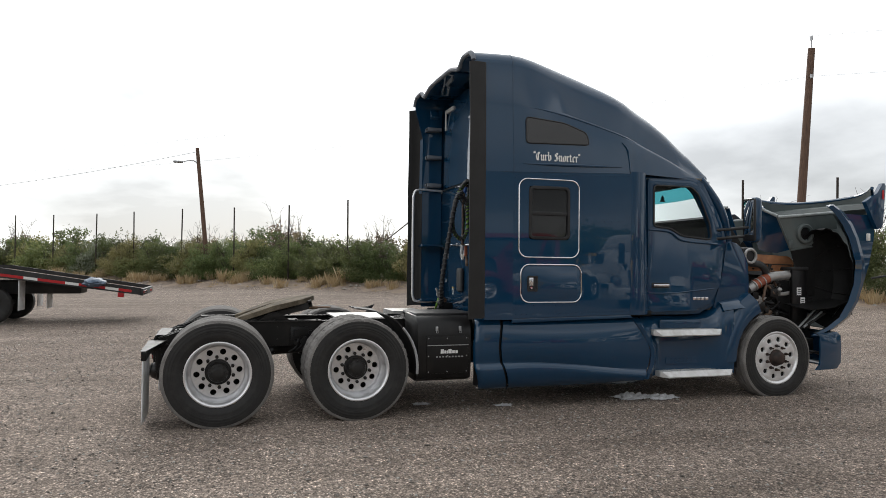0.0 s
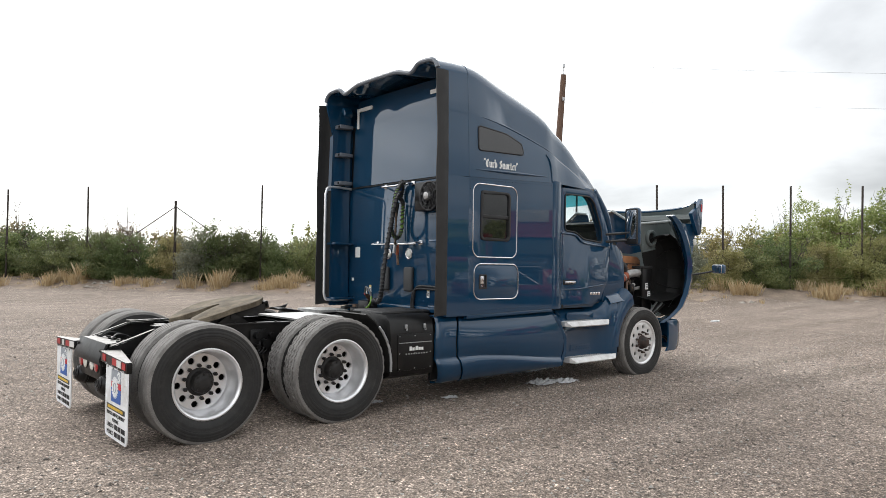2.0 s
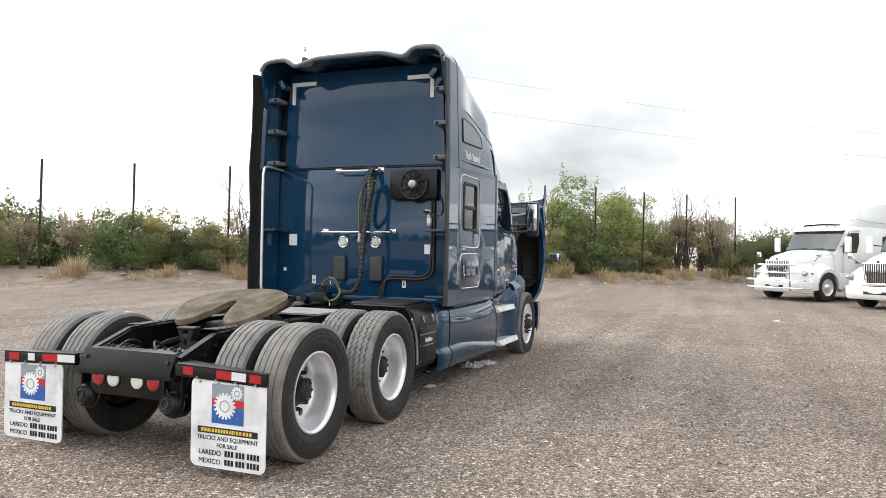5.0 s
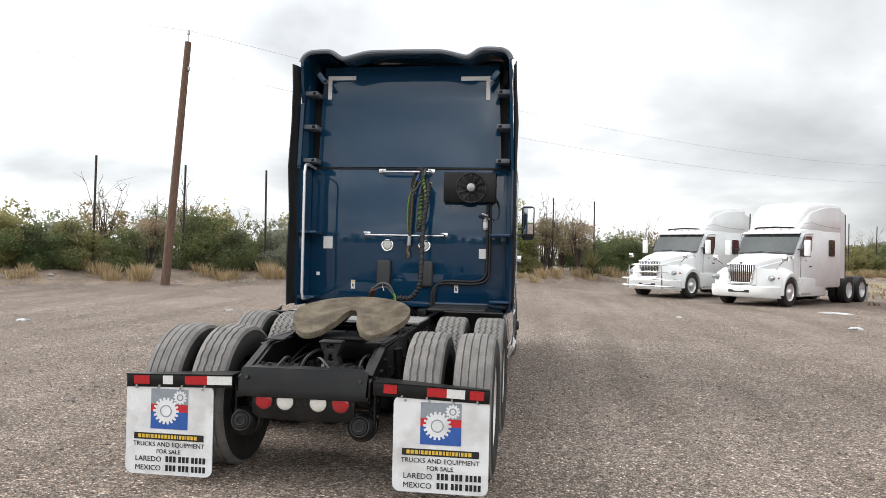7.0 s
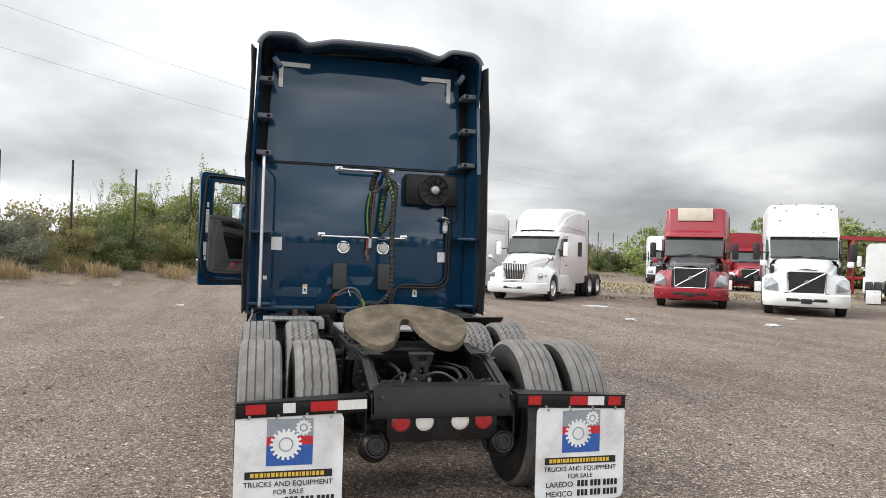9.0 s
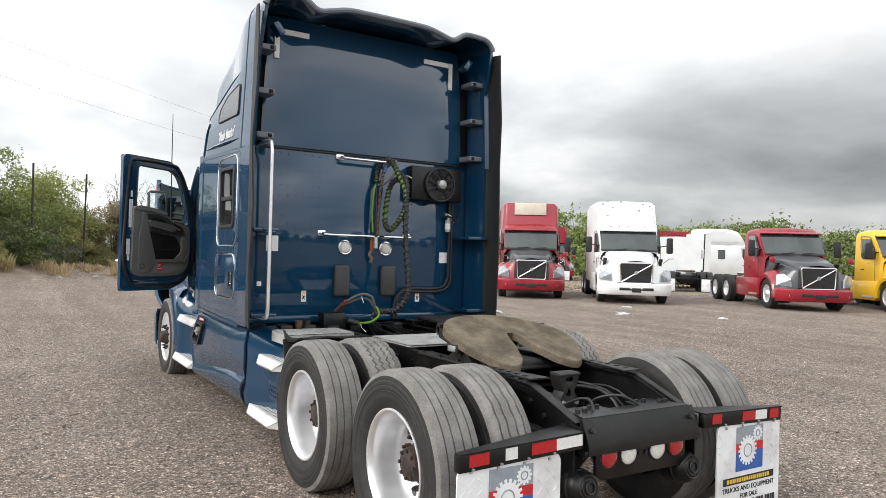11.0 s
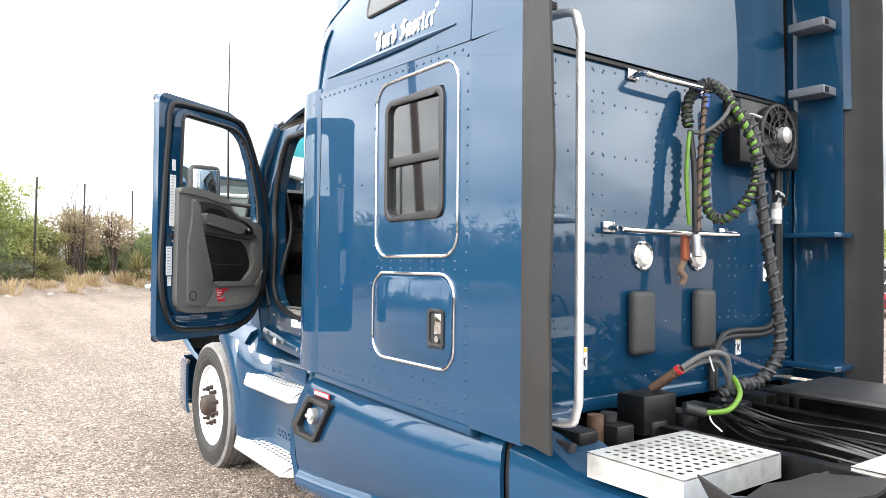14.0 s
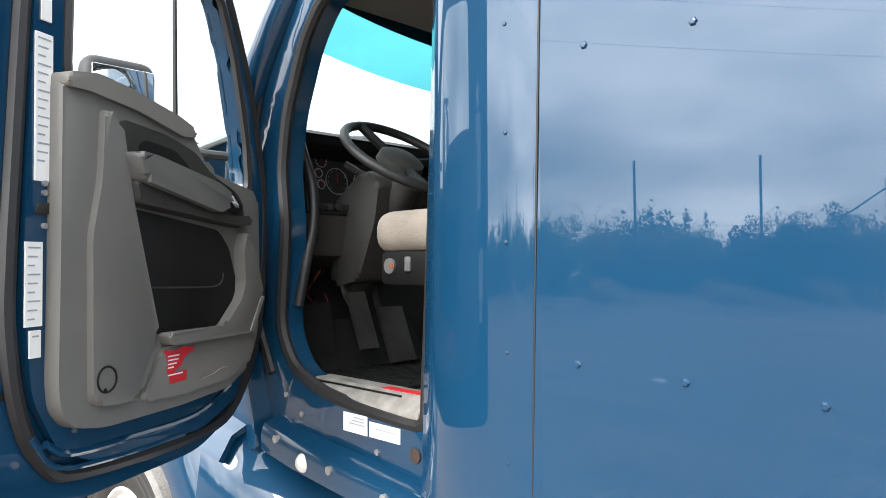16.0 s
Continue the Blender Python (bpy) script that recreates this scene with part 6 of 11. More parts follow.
    # pedals on their plates and the seat's skirt
    for y, z0, w in ((0.50, 1.30, 0.06), (0.66, 1.36, 0.04)):
        pd = part("pedal", prism(BM(), [(5.50, z0), (5.515, z0 - 0.008), (5.60, z0 + 0.19), (5.585, z0 + 0.198)], "y", y - w, y + w, bevel=0.004), DARK_STEEL, TRUCK, "scuffed steel pedal")
        part("pedal_arm", tube(BM(), smooth_path([(5.58, y, z0 + 0.12), (5.66, y, z0 + 0.2), (5.70, y, z0 + 0.34)]), 0.012, 6), DARK_STEEL, pd)
    part("fuse_cover", prism(BM(), round_poly([(5.62, 1.30), (5.655, 1.30), (5.70, 1.52), (5.665, 1.52)], 0.01), "y", 0.86, 0.72, bevel=0.004), TRIM_DARK, TRUCK)
    part("footwell_liner", prism(BM(), [(5.78, 1.22), (5.98, 1.22), (5.98, 1.66), (5.88, 1.66)], "y", 0.92, -0.92), TRIM_DARK, TRUCK)
    # grab handle on the pillar and harness
    part("grab_handle", tube(BM(), smooth_path([(5.67, 0.868, 2.17), (5.64, 0.85, 2.05), (5.604, 0.835, 1.926), (5.578, 0.85, 1.80), (5.548, 0.90, 1.66), (5.555, 0.925, 1.52)]), 0.017, 10), BLACK_PLASTIC, TRUCK)
    for k in range(4):
        part("loose_wire", tube(BM(), smooth_path([(5.78, 0.72 - 0.02 * k, 1.64), (5.77 + 0.02 * k, 0.72, 1.54), (5.78, 0.69 - 0.02 * k, 1.48 + 0.01 * k), (5.80, 0.65, 1.55)]), 0.003, 5), INK_RED if k == 2 else TRIM_DARK, TRUCK)
    part("air_freshener", prism(BM(), [(5.06, 2.40), (5.09, 2.36), (5.075, 2.36), (5.10, 2.32), (5.02, 2.32), (5.045, 2.36), (5.03, 2.36)], "y", -0.80, -0.803), BLACK_PLASTIC, TRUCK)


build_interior()


def build_sill_details():
    """Labels, bolts and a scuffed ledge below the driver's door opening."""
    for x0, x1, z0, z1 in ((5.105, 5.215, 1.176, 1.230), (4.965, 5.095, 1.177, 1.219)):
        lb = part("sill_label", box(BM(), (x0, 0.9915, z0), (x1, 0.9945, z1)), WHITE_STICKER, TRUCK, "white label on the door sill")
        for k in range(3 if x0 > 5.1 else 1):
            part("label_bar", box(BM(), (x0 + 0.014, 0.9943, z0 + 0.024 + 0.009 * k), (x1 - 0.03 - 0.01 * k, 0.9952, z0 + 0.0275 + 0.009 * k)), INK_GREY, lb)
    part("sill_plug", cyl(BM(), (4.905, 0.99, 1.16), (4.905, 0.997, 1.16), 0.020, 16), RUST, TRUCK, "rusty plug in the sill")
    for x, z in ((5.43, 1.19), (5.52, 1.24), (5.06, 1.14)):
        part("sill_screw", cyl(BM(), (x, 0.99, z), (x, 0.998, z), 0.009, 8), GALVANISED, TRUCK)
    # stepped ledge under the frame, falling towards the rear
    lg = part("sill_ledge", loft(BM(), [[(x, 0.985, z + 0.012), (x, 1.02, z + 0.008), (x, 1.045, z - 0.004), (x, 1.055, z - 0.03), (x, 1.055, z - 0.075), (x, 1.0, z - 0.085), (x, 0.93, z - 0.085)] for x, z in ((4.72, 1.068), (4.95, 1.085), (5.19, 1.105), (5.40, 1.125), (5.56, 1.15))], thick=0.008), PAINT, TRUCK)
    for x, z in ((5.47, 1.118), (5.19, 1.078), (4.95, 1.055)):
        part("ledge_bolt", cyl(BM(), (x, 1.052, z), (x, 1.068, z), 0.013, 8), GALVANISED, lg)
    bm = BM()
    lathe(bm, [(0.0005, 0.02), (0.018, 0.018), (0.028, 0.008), (0.03, 0.0)], (5.33, 1.055, 1.07), 1, 16)
    part("ledge_lamp", bm, LAMP_WHITE, lg, "small round clear lamp")
    for i in range(14):
        part("ledge_slot", box(BM(), (4.80 + 0.024 * i, 1.054, 1.020 + 0.0018 * i), (4.812 + 0.024 * i, 1.0575, 1.032 + 0.0018 * i)), BLACK_PLASTIC, lg)


build_sill_details()


def build_left_door():
    """Open driver's door, hinged at its front edge. Local x runs back from the hinge (negative), local y outwards, z is height."""
    door = part("door", BM_local_door(), PAINT, TRUCK, "open dark blue cab door with grey trim panel")
    door.matrix_local = Matrix.Translation((5.74, 0.976, 0.0)) @ Matrix.Rotation(radians(-60.5), 4, "Z")
    win = round_poly(LEFT_WIN, 0.05)
    part("door_glass", prism(BM(), win, "y", -0.012, -0.018), GLASS_CLEAR, door)
    part("glass_seal", tube(BM(), [(x, -0.070, z) for x, z in win], 0.014, 6, closed=True), BLACK_PLASTIC, door)
    seal = [(-1.045, 1.70), (-1.048, 1.54), (-1.02, 1.36), (-0.96, 1.245), (-0.85, 1.19), (-0.40, 1.175), (-0.22, 1.235), (-0.095, 1.44), (-0.062, 1.70), (-0.06, 1.90), (-0.13, 2.17), (-0.20, 2.35), (-0.30, 2.53), (-0.42, 2.60), (-0.90, 2.605), (-0.985, 2.56), (-1.0, 2.40), (-1.02, 2.14)]
    part("door_seal", tube(BM(), [(p.x, -0.055, p.y) for p in smooth_path([(x, z, 0) for x, z in seal + seal[:1]], 4)[:-1]], 0.019, 8, closed=True), BLACK_PLASTIC, door, "black rubber door seal")
    pan = [(-1.025, 1.62), (-1.00, 1.38), (-0.93, 1.255), (-0.82, 1.205), (-0.42, 1.19), (-0.25, 1.245), (-0.125, 1.45), (-0.09, 1.72), (-0.09, 1.90), (-0.16, 2.17), (-0.23, 2.34), (-0.33, 2.51), (-0.43, 2.575), (-0.90, 2.58), (-0.965, 2.53), (-1.00, 2.20)]
    part("inner_pan", prism(BM(), round_poly(pan, 0.04), "y", -0.045, -0.074, holes=[win], bevel=0.010), PAINT, door)
    for pts, r in (([(-0.965, 1.28), (-0.90, 1.245), (-0.70, 1.235), (-0.45, 1.235), (-0.28, 1.29)], 0.010), ([(-1.0, 1.30), (-0.93, 1.222), (-0.75, 1.20), (-0.50, 1.195)], 0.007)):
        part("pan_crease", tube(BM(), smooth_path([(x, -0.073, z) for x, z in pts], 5), r, 8), PAINT, door)
    # trim panel: a flat shell with raised mouldings
    out = [(-0.963, 2.068), (-0.875, 2.085), (-0.774, 2.075), (-0.59, 2.045), (-0.52, 2.02), (-0.443, 1.925), (-0.28, 1.899), (-0.178, 1.885), (-0.168, 1.60), (-0.182, 1.441), (-0.232, 1.345), (-0.344, 1.298), (-0.561, 1.288), (-0.836, 1.290), (-0.926, 1.307), (-0.962, 1.347), (-0.970, 1.406), (-0.966, 1.653)]
    panel = part("trim_panel", prism(BM(), round_poly(out, 0.03), "y", -0.112, -0.070, bevel=0.014), TRIM_GREY, door, "grey moulded door trim panel")
    part("window_ledge", prism(BM(), round_poly([(-0.962, 2.072), (-0.875, 2.088), (-0.774, 2.079), (-0.59, 2.049), (-0.52, 2.028), (-0.512, 2.005), (-0.574, 1.998), (-0.747, 2.030), (-0.903, 2.043), (-0.962, 2.040)], 0.012), "y", -0.126, -0.075, bevel=0.010), TRIM_PALE, panel, "pale grey window ledge")
    part("rear_moulding", prism(BM(), round_poly([(-0.892, 1.345), (-0.745, 1.335), (-0.668, 1.475), (-0.764, 1.80), (-0.806, 2.0), (-0.86, 2.02), (-0.868, 1.85), (-0.896, 1.72)], 0.03), "y", -0.130, -0.10, bevel=0.018), TRIM_GREY, panel)
    part("lower_moulding", prism(BM(), round_poly([(-0.735, 1.325), (-0.56, 1.318), (-0.35, 1.325), (-0.245, 1.372), (-0.20, 1.45), (-0.265, 1.447), (-0.40, 1.450), (-0.652, 1.452)], 0.03), "y", -0.124, -0.10, bevel=0.014), TRIM_GREY, panel)
    part("switch_panel", prism(BM(), round_poly([(-0.804, 1.99), (-0.786, 2.002), (-0.634, 1.993), (-0.51, 1.965), (-0.443, 1.918), (-0.30, 1.87), (-0.262, 1.82), (-0.275, 1.772), (-0.334, 1.768), (-0.764, 1.800)], 0.025), "y", -0.118, -0.09, bevel=0.006), TRIM_MID, panel, "dark grey recessed switch panel")
    part("pull_recess", prism(BM(), round_poly([(-0.745, 1.945), (-0.718, 1.966), (-0.60, 1.957), (-0.54, 1.92), (-0.515, 1.885), (-0.70, 1.915)], 0.02), "y", -0.1205, -0.11), TRIM_DARK, panel)
    part("arm_rest", prism(BM(), round_poly([(-0.800, 1.926), (-0.731, 1.923), (-0.476, 1.884), (-0.407, 1.858), (-0.412, 1.825), (-0.47, 1.803), (-0.775, 1.858)], 0.016), "y", -0.172, -0.11, bevel=0.022), ARM_GREY, panel, "smooth grey arm rest")
    part("arm_rest_base", prism(BM(), round_poly([(-0.776, 1.862), (-0.47, 1.806), (-0.38, 1.80), (-0.275, 1.805), (-0.268, 1.780), (-0.334, 1.772), (-0.47, 1.783), (-0.765, 1.806)], 0.012), "y", -0.148, -0.11, bevel=0.010), TRIM_MID, panel)
    part("switch_slot", prism(BM(), round_poly([(-0.68, 1.842), (-0.52, 1.815), (-0.49, 1.80), (-0.66, 1.826)], 0.008), "y", -0.150, -0.14), BLACK_PLASTIC, panel)
    part("handle_cup", prism(BM(), round_poly([(-0.425, 1.905), (-0.335, 1.882), (-0.282, 1.83), (-0.31, 1.806), (-0.40, 1.826), (-0.40, 1.862)], 0.016), "y", -0.1215, -0.11), TRIM_DARK, panel)
    part("inner_handle", prism(BM(), round_poly([(-0.442, 1.874), (-0.432, 1.880), (-0.372, 1.852), (-0.348, 1.828), (-0.362, 1.824), (-0.40, 1.846)], 0.006), "y", -0.152, -0.128, bevel=0.005), CHROME, panel, "chrome inner handle")
    part("dark_insert", prism(BM(), round_poly([(-0.762, 1.794), (-0.615, 1.780), (-0.406, 1.757), (-0.351, 1.705), (-0.313, 1.60), (-0.33, 1.556), (-0.414, 1.480), (-0.665, 1.480)], 0.02), "y", -0.119, -0.09, bevel=0.005), TRIM_DARK, panel, "dark cloth door insert")
    part("insert_seam", tube(BM(), smooth_path([(x, -0.1195, z) for x, z in ((-0.70, 1.603), (-0.55, 1.598), (-0.437, 1.596), (-0.395, 1.607), (-0.382, 1.635))], 4), 0.0028, 5), TRIM_MID, panel)
    part("map_pocket", prism(BM(), round_poly([(-0.664, 1.488), (-0.414, 1.485), (-0.332, 1.556), (-0.312, 1.60), (-0.318, 1.70), (-0.298, 1.76), (-0.255, 1.70), (-0.205, 1.565), (-0.273, 1.453), (-0.648, 1.455)], 0.014), "y", -0.150, -0.10, bevel=0.010), TRIM_GREY, panel, "grey map pocket lip")
    part("pocket_clip", prism(BM(), round_poly([(-0.226, 1.560), (-0.208, 1.562), (-0.272, 1.456), (-0.292, 1.458)], 0.006), "y", -0.154, -0.145, bevel=0.003), TRIM_PALE, panel)
    part("speaker_ring", tube(BM(), [(-0.853 + 0.029 * math.cos(a), -0.131, 1.402 + 0.029 * math.sin(a)) for a in [2 * math.pi * k / 20 for k in range(20)]], 0.0025, 5, closed=True), TRIM_DARK, panel)
    part("trim_screw", cyl(BM(), (-0.858, -0.128, 1.378), (-0.858, -0.132, 1.378), 0.005, 8), TRIM_DARK, panel)
    part("panel_crack", tube(BM(), smooth_path([(x, -0.1245, z) for x, z in ((-0.50, 1.345), (-0.44, 1.352), (-0.40, 1.362), (-0.37, 1.362))], 3), 0.0022, 4), SEAT_TAN, panel)
    lab = part("warning_label", prism(BM(), [(-0.650, 1.442), (-0.60, 1.437), (-0.585, 1.444), (-0.530, 1.441), (-0.532, 1.428), (-0.552, 1.424), (-0.572, 1.414), (-0.582, 1.398), (-0.605, 1.388), (-0.612, 1.381), (-0.560, 1.382), (-0.562, 1.356), (-0.628, 1.354), (-0.632, 1.378), (-0.640, 1.39), (-0.636, 1.41)], "y", -0.1265, -0.118), INK_RED, panel, "torn red label")
    for k, (w, zz) in enumerate(((0.045, 1.425), (0.042, 1.415), (0.035, 1.405), (0.022, 1.396), (0.06, 1.377))):
        part("label_bar", box(BM(), (-0.638, -0.1275, zz - 0.0018), (-0.638 + w, -0.1262, zz + 0.0018)), WHITE_STICKER, panel)
    # labels, latch and a black disc painting a hole's shade on the rear band
    for x0, x1, z0, z1, lines in ((-0.985, -0.960, 2.178, 2.246, 0), (-1.0, -0.956, 1.836, 2.15, 15), (-1.022, -0.980, 1.532, 1.708, 9), (-1.010, -0.983, 1.467, 1.524, 1)):
        part("edge_label", box(BM(), (x0, -0.0785, z0), (x1, -0.0735, z1)), WHITE_STICKER, door)
        for k in range(lines):
            part("label_bar", box(BM(), (x0 + 0.005, -0.0792, z1 - 0.014 - 0.0185 * k), (x1 - 0.006 - 0.007 * (k % 3), -0.0783, z1 - 0.0105 - 0.0185 * k)), INK_GREY, door)
    part("latch", prism(BM(), round_poly([(-0.998, 1.765), (-0.955, 1.768), (-0.955, 1.792), (-0.995, 1.788)], 0.006), "y", -0.080, -0.07, bevel=0.002), DARK_STEEL, door)
    for z in (1.812, 1.742, 1.832):
        part("latch_screw", cyl(BM(), (-0.975, -0.074, z), (-0.975, -0.081, z), 0.0065, 8), GALVANISED, door)
    part("edge_hole", cyl(BM(), (-1.058, -0.045, 1.395), (-1.058, -0.052, 1.395), 0.011, 12), LINER_SHADE_BLACK, door)
    part("door_handle", box(BM(), (-0.98, 0.005, 1.402), (-0.77, 0.035, 1.432), 0.01), CHROME, door)
    part("handle_end", box(BM(), (-1.055, 0.02, 1.43), (-0.965, 0.075, 1.475), 0.015, segs=3), CHROME, door)
    # mirror on its arms, outside
    mm = Matrix.Translation((-0.30, 0.31, 0)) @ Matrix.Rotation(radians(62), 4, "Z")
    mir = part("mirror", box(BM(), (-0.045, -0.105, 1.85), (0.05, 0.125, 2.315), 0.045, segs=4, m=mm), BLACK_PLASTIC, door, "black door mirror")
    part("mirror_glass", box(BM(), (-0.050, -0.085, 1.885), (-0.042, 0.105, 2.28), 0.003, m=mm), MIRROR, mir)
    for z in (1.92, 2.02):
        part("mirror_arm", tube(BM(), [(-0.04, 0.0, z), (-0.14, 0.26, z + 0.03)], 0.016, 8), BLACK_PLASTIC, mir)


LEFT_WIN = [(-0.915, 2.06), (-0.60, 2.03), (-0.50, 1.96), (-0.44, 1.91), (-0.165, 1.88), (-0.18, 2.05), (-0.25, 2.31), (-0.33, 2.475), (-0.43, 2.53), (-0.90, 2.545)]


def BM_local_door():
    out = [(x - 5.70 - 0.03 * (x < 4.7), z + 0.095) for x, z in DOOR_OUT]
    return prism(BM(), round_poly(out, 0.07), "y", 0.0, -0.05, holes=[round_poly(LEFT_WIN, 0.05)], bevel=0.008)


TRIM_PALE = material("pale_door_trim", (0.17, 0.165, 0.15), 0.6, color2=(0.15, 0.146, 0.135), scale=6, bump=0.0003, bump_scale=400, spec=0.3)
ARM_GREY = material("smooth_arm_rest", (0.105, 0.104, 0.10), 0.38, color2=(0.095, 0.094, 0.09), scale=8)


build_left_door()


def build_right_mirror():
    mir = part("mirror", box(BM(), (5.86, -1.44, 1.83), (5.98, -1.24, 2.36), 0.055, segs=4), PAINT, TRUCK, "blue and black door mirror on twin arms")
    part("mirror_glass", box(BM(), (5.848, -1.42, 1.92), (5.858, -1.265, 2.32), 0.003), MIRROR, mir)
    part("mirror_back", box(BM(), (5.85, -1.438, 1.85), (5.87, -1.245, 2.34), 0.02), BLACK_PLASTIC, mir)
    for z in (1.88, 1.98):
        part("mirror_arm", tube(BM(), [(5.60, -1.08, z), (5.72, -1.16, z + 0.01), (5.88, -1.28, z + 0.03)], 0.018, 8), BLACK_PLASTIC, mir)


build_right_mirror()


def perforated_bm(corners, z, nx, ny, rx, ry, margin=0.02, thick=0.0015):
    """A plate over four corners (x, y) with nx by ny oval holes, each cell a ring of quads round its hole."""
    A, B, C, D = [Vector((p[0], p[1], z)) for p in corners]

    def at(u, v):
        return (A * (1 - u) + B * u) * (1 - v) + (D * (1 - u) + C * u) * v

    lx, ly = ((B - A).length + (C - D).length) / 2, (D - A).length
    mu, mv = margin / lx, margin / ly
    bm = BM()
    down = Vector((0, 0, -thick))
    eight = [(1, 0), (1, 1), (0, 1), (-1, 1), (-1, 0), (-1, -1), (0, -1), (1, -1)]
    for i in range(nx):
        for j in range(ny):
            cu, cv = mu + (1 - 2 * mu) * (i + 0.5) / nx, mv + (1 - 2 * mv) * (j + 0.5) / ny
            hu, hv = (1 - 2 * mu) / nx / 2, (1 - 2 * mv) / ny / 2
            outer = [bm.verts.new(at(cu + hu * p, cv + hv * q)) for p, q in eight]
            inner, low = [], []
            for p, q in eight:
                k = 0.72 if p and q else 1.0
                c = at(cu + rx / lx * p * k, cv + ry / ly * q * k)
                inner.append(bm.verts.new(c))
                low.append(bm.verts.new(c + down))
            for k in range(8):
                n = (k + 1) % 8
                bm.faces.new((outer[k], outer[n], inner[n], inner[k]))
                bm.faces.new((inner[k], inner[n], low[n], low[k]))
    frame = [(0, 0), (1, 0), (1, 1), (0, 1)]
    inset = [(mu, mv), (1 - mu, mv), (1 - mu, 1 - mv), (mu, 1 - mv)]
    fo, fi = [bm.verts.new(at(*p)) for p in frame], [bm.verts.new(at(*p)) for p in inset]
    fl = [bm.verts.new(at(*p) + down) for p in frame]
    for k in range(4):
        n = (k + 1) % 4
        bm.faces.new((fo[k], fo[n], fi[n], fi[k]))
        bm.faces.new((fo[k], fo[n], fl[n], fl[k]))
    return bm


def step_plate(name, x0, x1, y0, y1, z, parent, s, taper=0.0):
    """Bright step: rows of drain slots over a black backing that stands for the shade below, and a sloping bright nose
    that tapers at its ends.
    """
    ym = y1 - 0.055
    out = [(x0, s * y0), (x1, s * y0), (x1, s * ym), (x0, s * ym)]
    st = part(name, perforated_bm(out, z, max(6, int((x1 - x0) / 0.05)), 4, 0.017, 0.009, 0.014), STEP_BRIGHT, parent, "bright perforated aluminium step")
    nose = [[(x0, s * ym, z), (x0 + 0.01, s * (ym + 0.012), z - 0.002), (x0 + 0.085 + taper, s * y1, z - 0.062), (x0 + 0.09 + taper, s * (y1 - 0.01), z - 0.074)],
            [(x1, s * ym, z), (x1 - 0.01, s * (ym + 0.012), z - 0.002), (x1 - 0.075 - taper * 0.4, s * y1, z - 0.062), (x1 - 0.08 - taper * 0.4, s * (y1 - 0.01), z - 0.074)]]
    part("step_nose", loft(BM(), nose, thick=0.004 * s), STEP_BRIGHT, st)
    for x, q in ((x0, nose[0]), (x1, nose[1])):
        part("step_end", loft(BM(), [[(x, s * y0, z), (x, s * ym, z), q[2]], [(x, s * y0, z - 0.06), (x, s * ym, z - 0.062), q[3]]], thick=0.004), STEP_BRIGHT, st)
    part("step_hollow", prism(BM(), [(x0 + 0.02, s * y0), (x1 - 0.02, s * y0), (x1 - 0.02, s * (ym - 0.01)), (x0 + 0.02, s * (ym - 0.01))], "z", z - 0.030, z - 0.05), LINER_SHADE_BLACK, st)
    return st


SKIRT_REAR = [(0.235, 2.965), (0.41, 2.88), (0.57, 2.83), (0.80, 2.82), (0.955, 2.885)]
SKIRT_FRONT = [(0.235, 4.50), (0.28, 4.54), (0.40, 4.65), (0.58, 4.67), (0.77, 4.57), (0.92, 4.40), (0.955, 4.37)]
SKIRT_CREASE = [(2.5, 0.452), (2.9, 0.462), (3.2, 0.468), (3.68, 0.432), (4.18, 0.372), (4.7, 0.325)]


def skirt_section(x, s):
    """Profile of the skirt's face at x: nearly upright, hollow above a rounded crease that sinks to the front."""
    c = smooth_rows(SKIRT_CREASE, x)
    b = 0.02 * math.sin(math.pi * min(1, max(0, (x - 2.7) / 1.9)))
    k = c - 0.235
    prof = [(1.02, 0.955), (1.085, 0.950), (1.128, 0.930), (1.148, 0.890), (1.162 + b, 0.80), (1.166 + b, 0.68), (1.162 + b, 0.58), (1.152 + b * 0.6, c + 0.085), (1.146 + b * 0.4, c + 0.055), (1.150, c + 0.034), (1.164, c + 0.016), (1.178, c + 0.002), (1.184, c - 0.018), (1.182, c - 0.25 * k), (1.165, c - 0.55 * k), (1.125, 0.270), (1.06, 0.235), (0.98, 0.235)]
    return [(s * y, z) for y, z in prof]


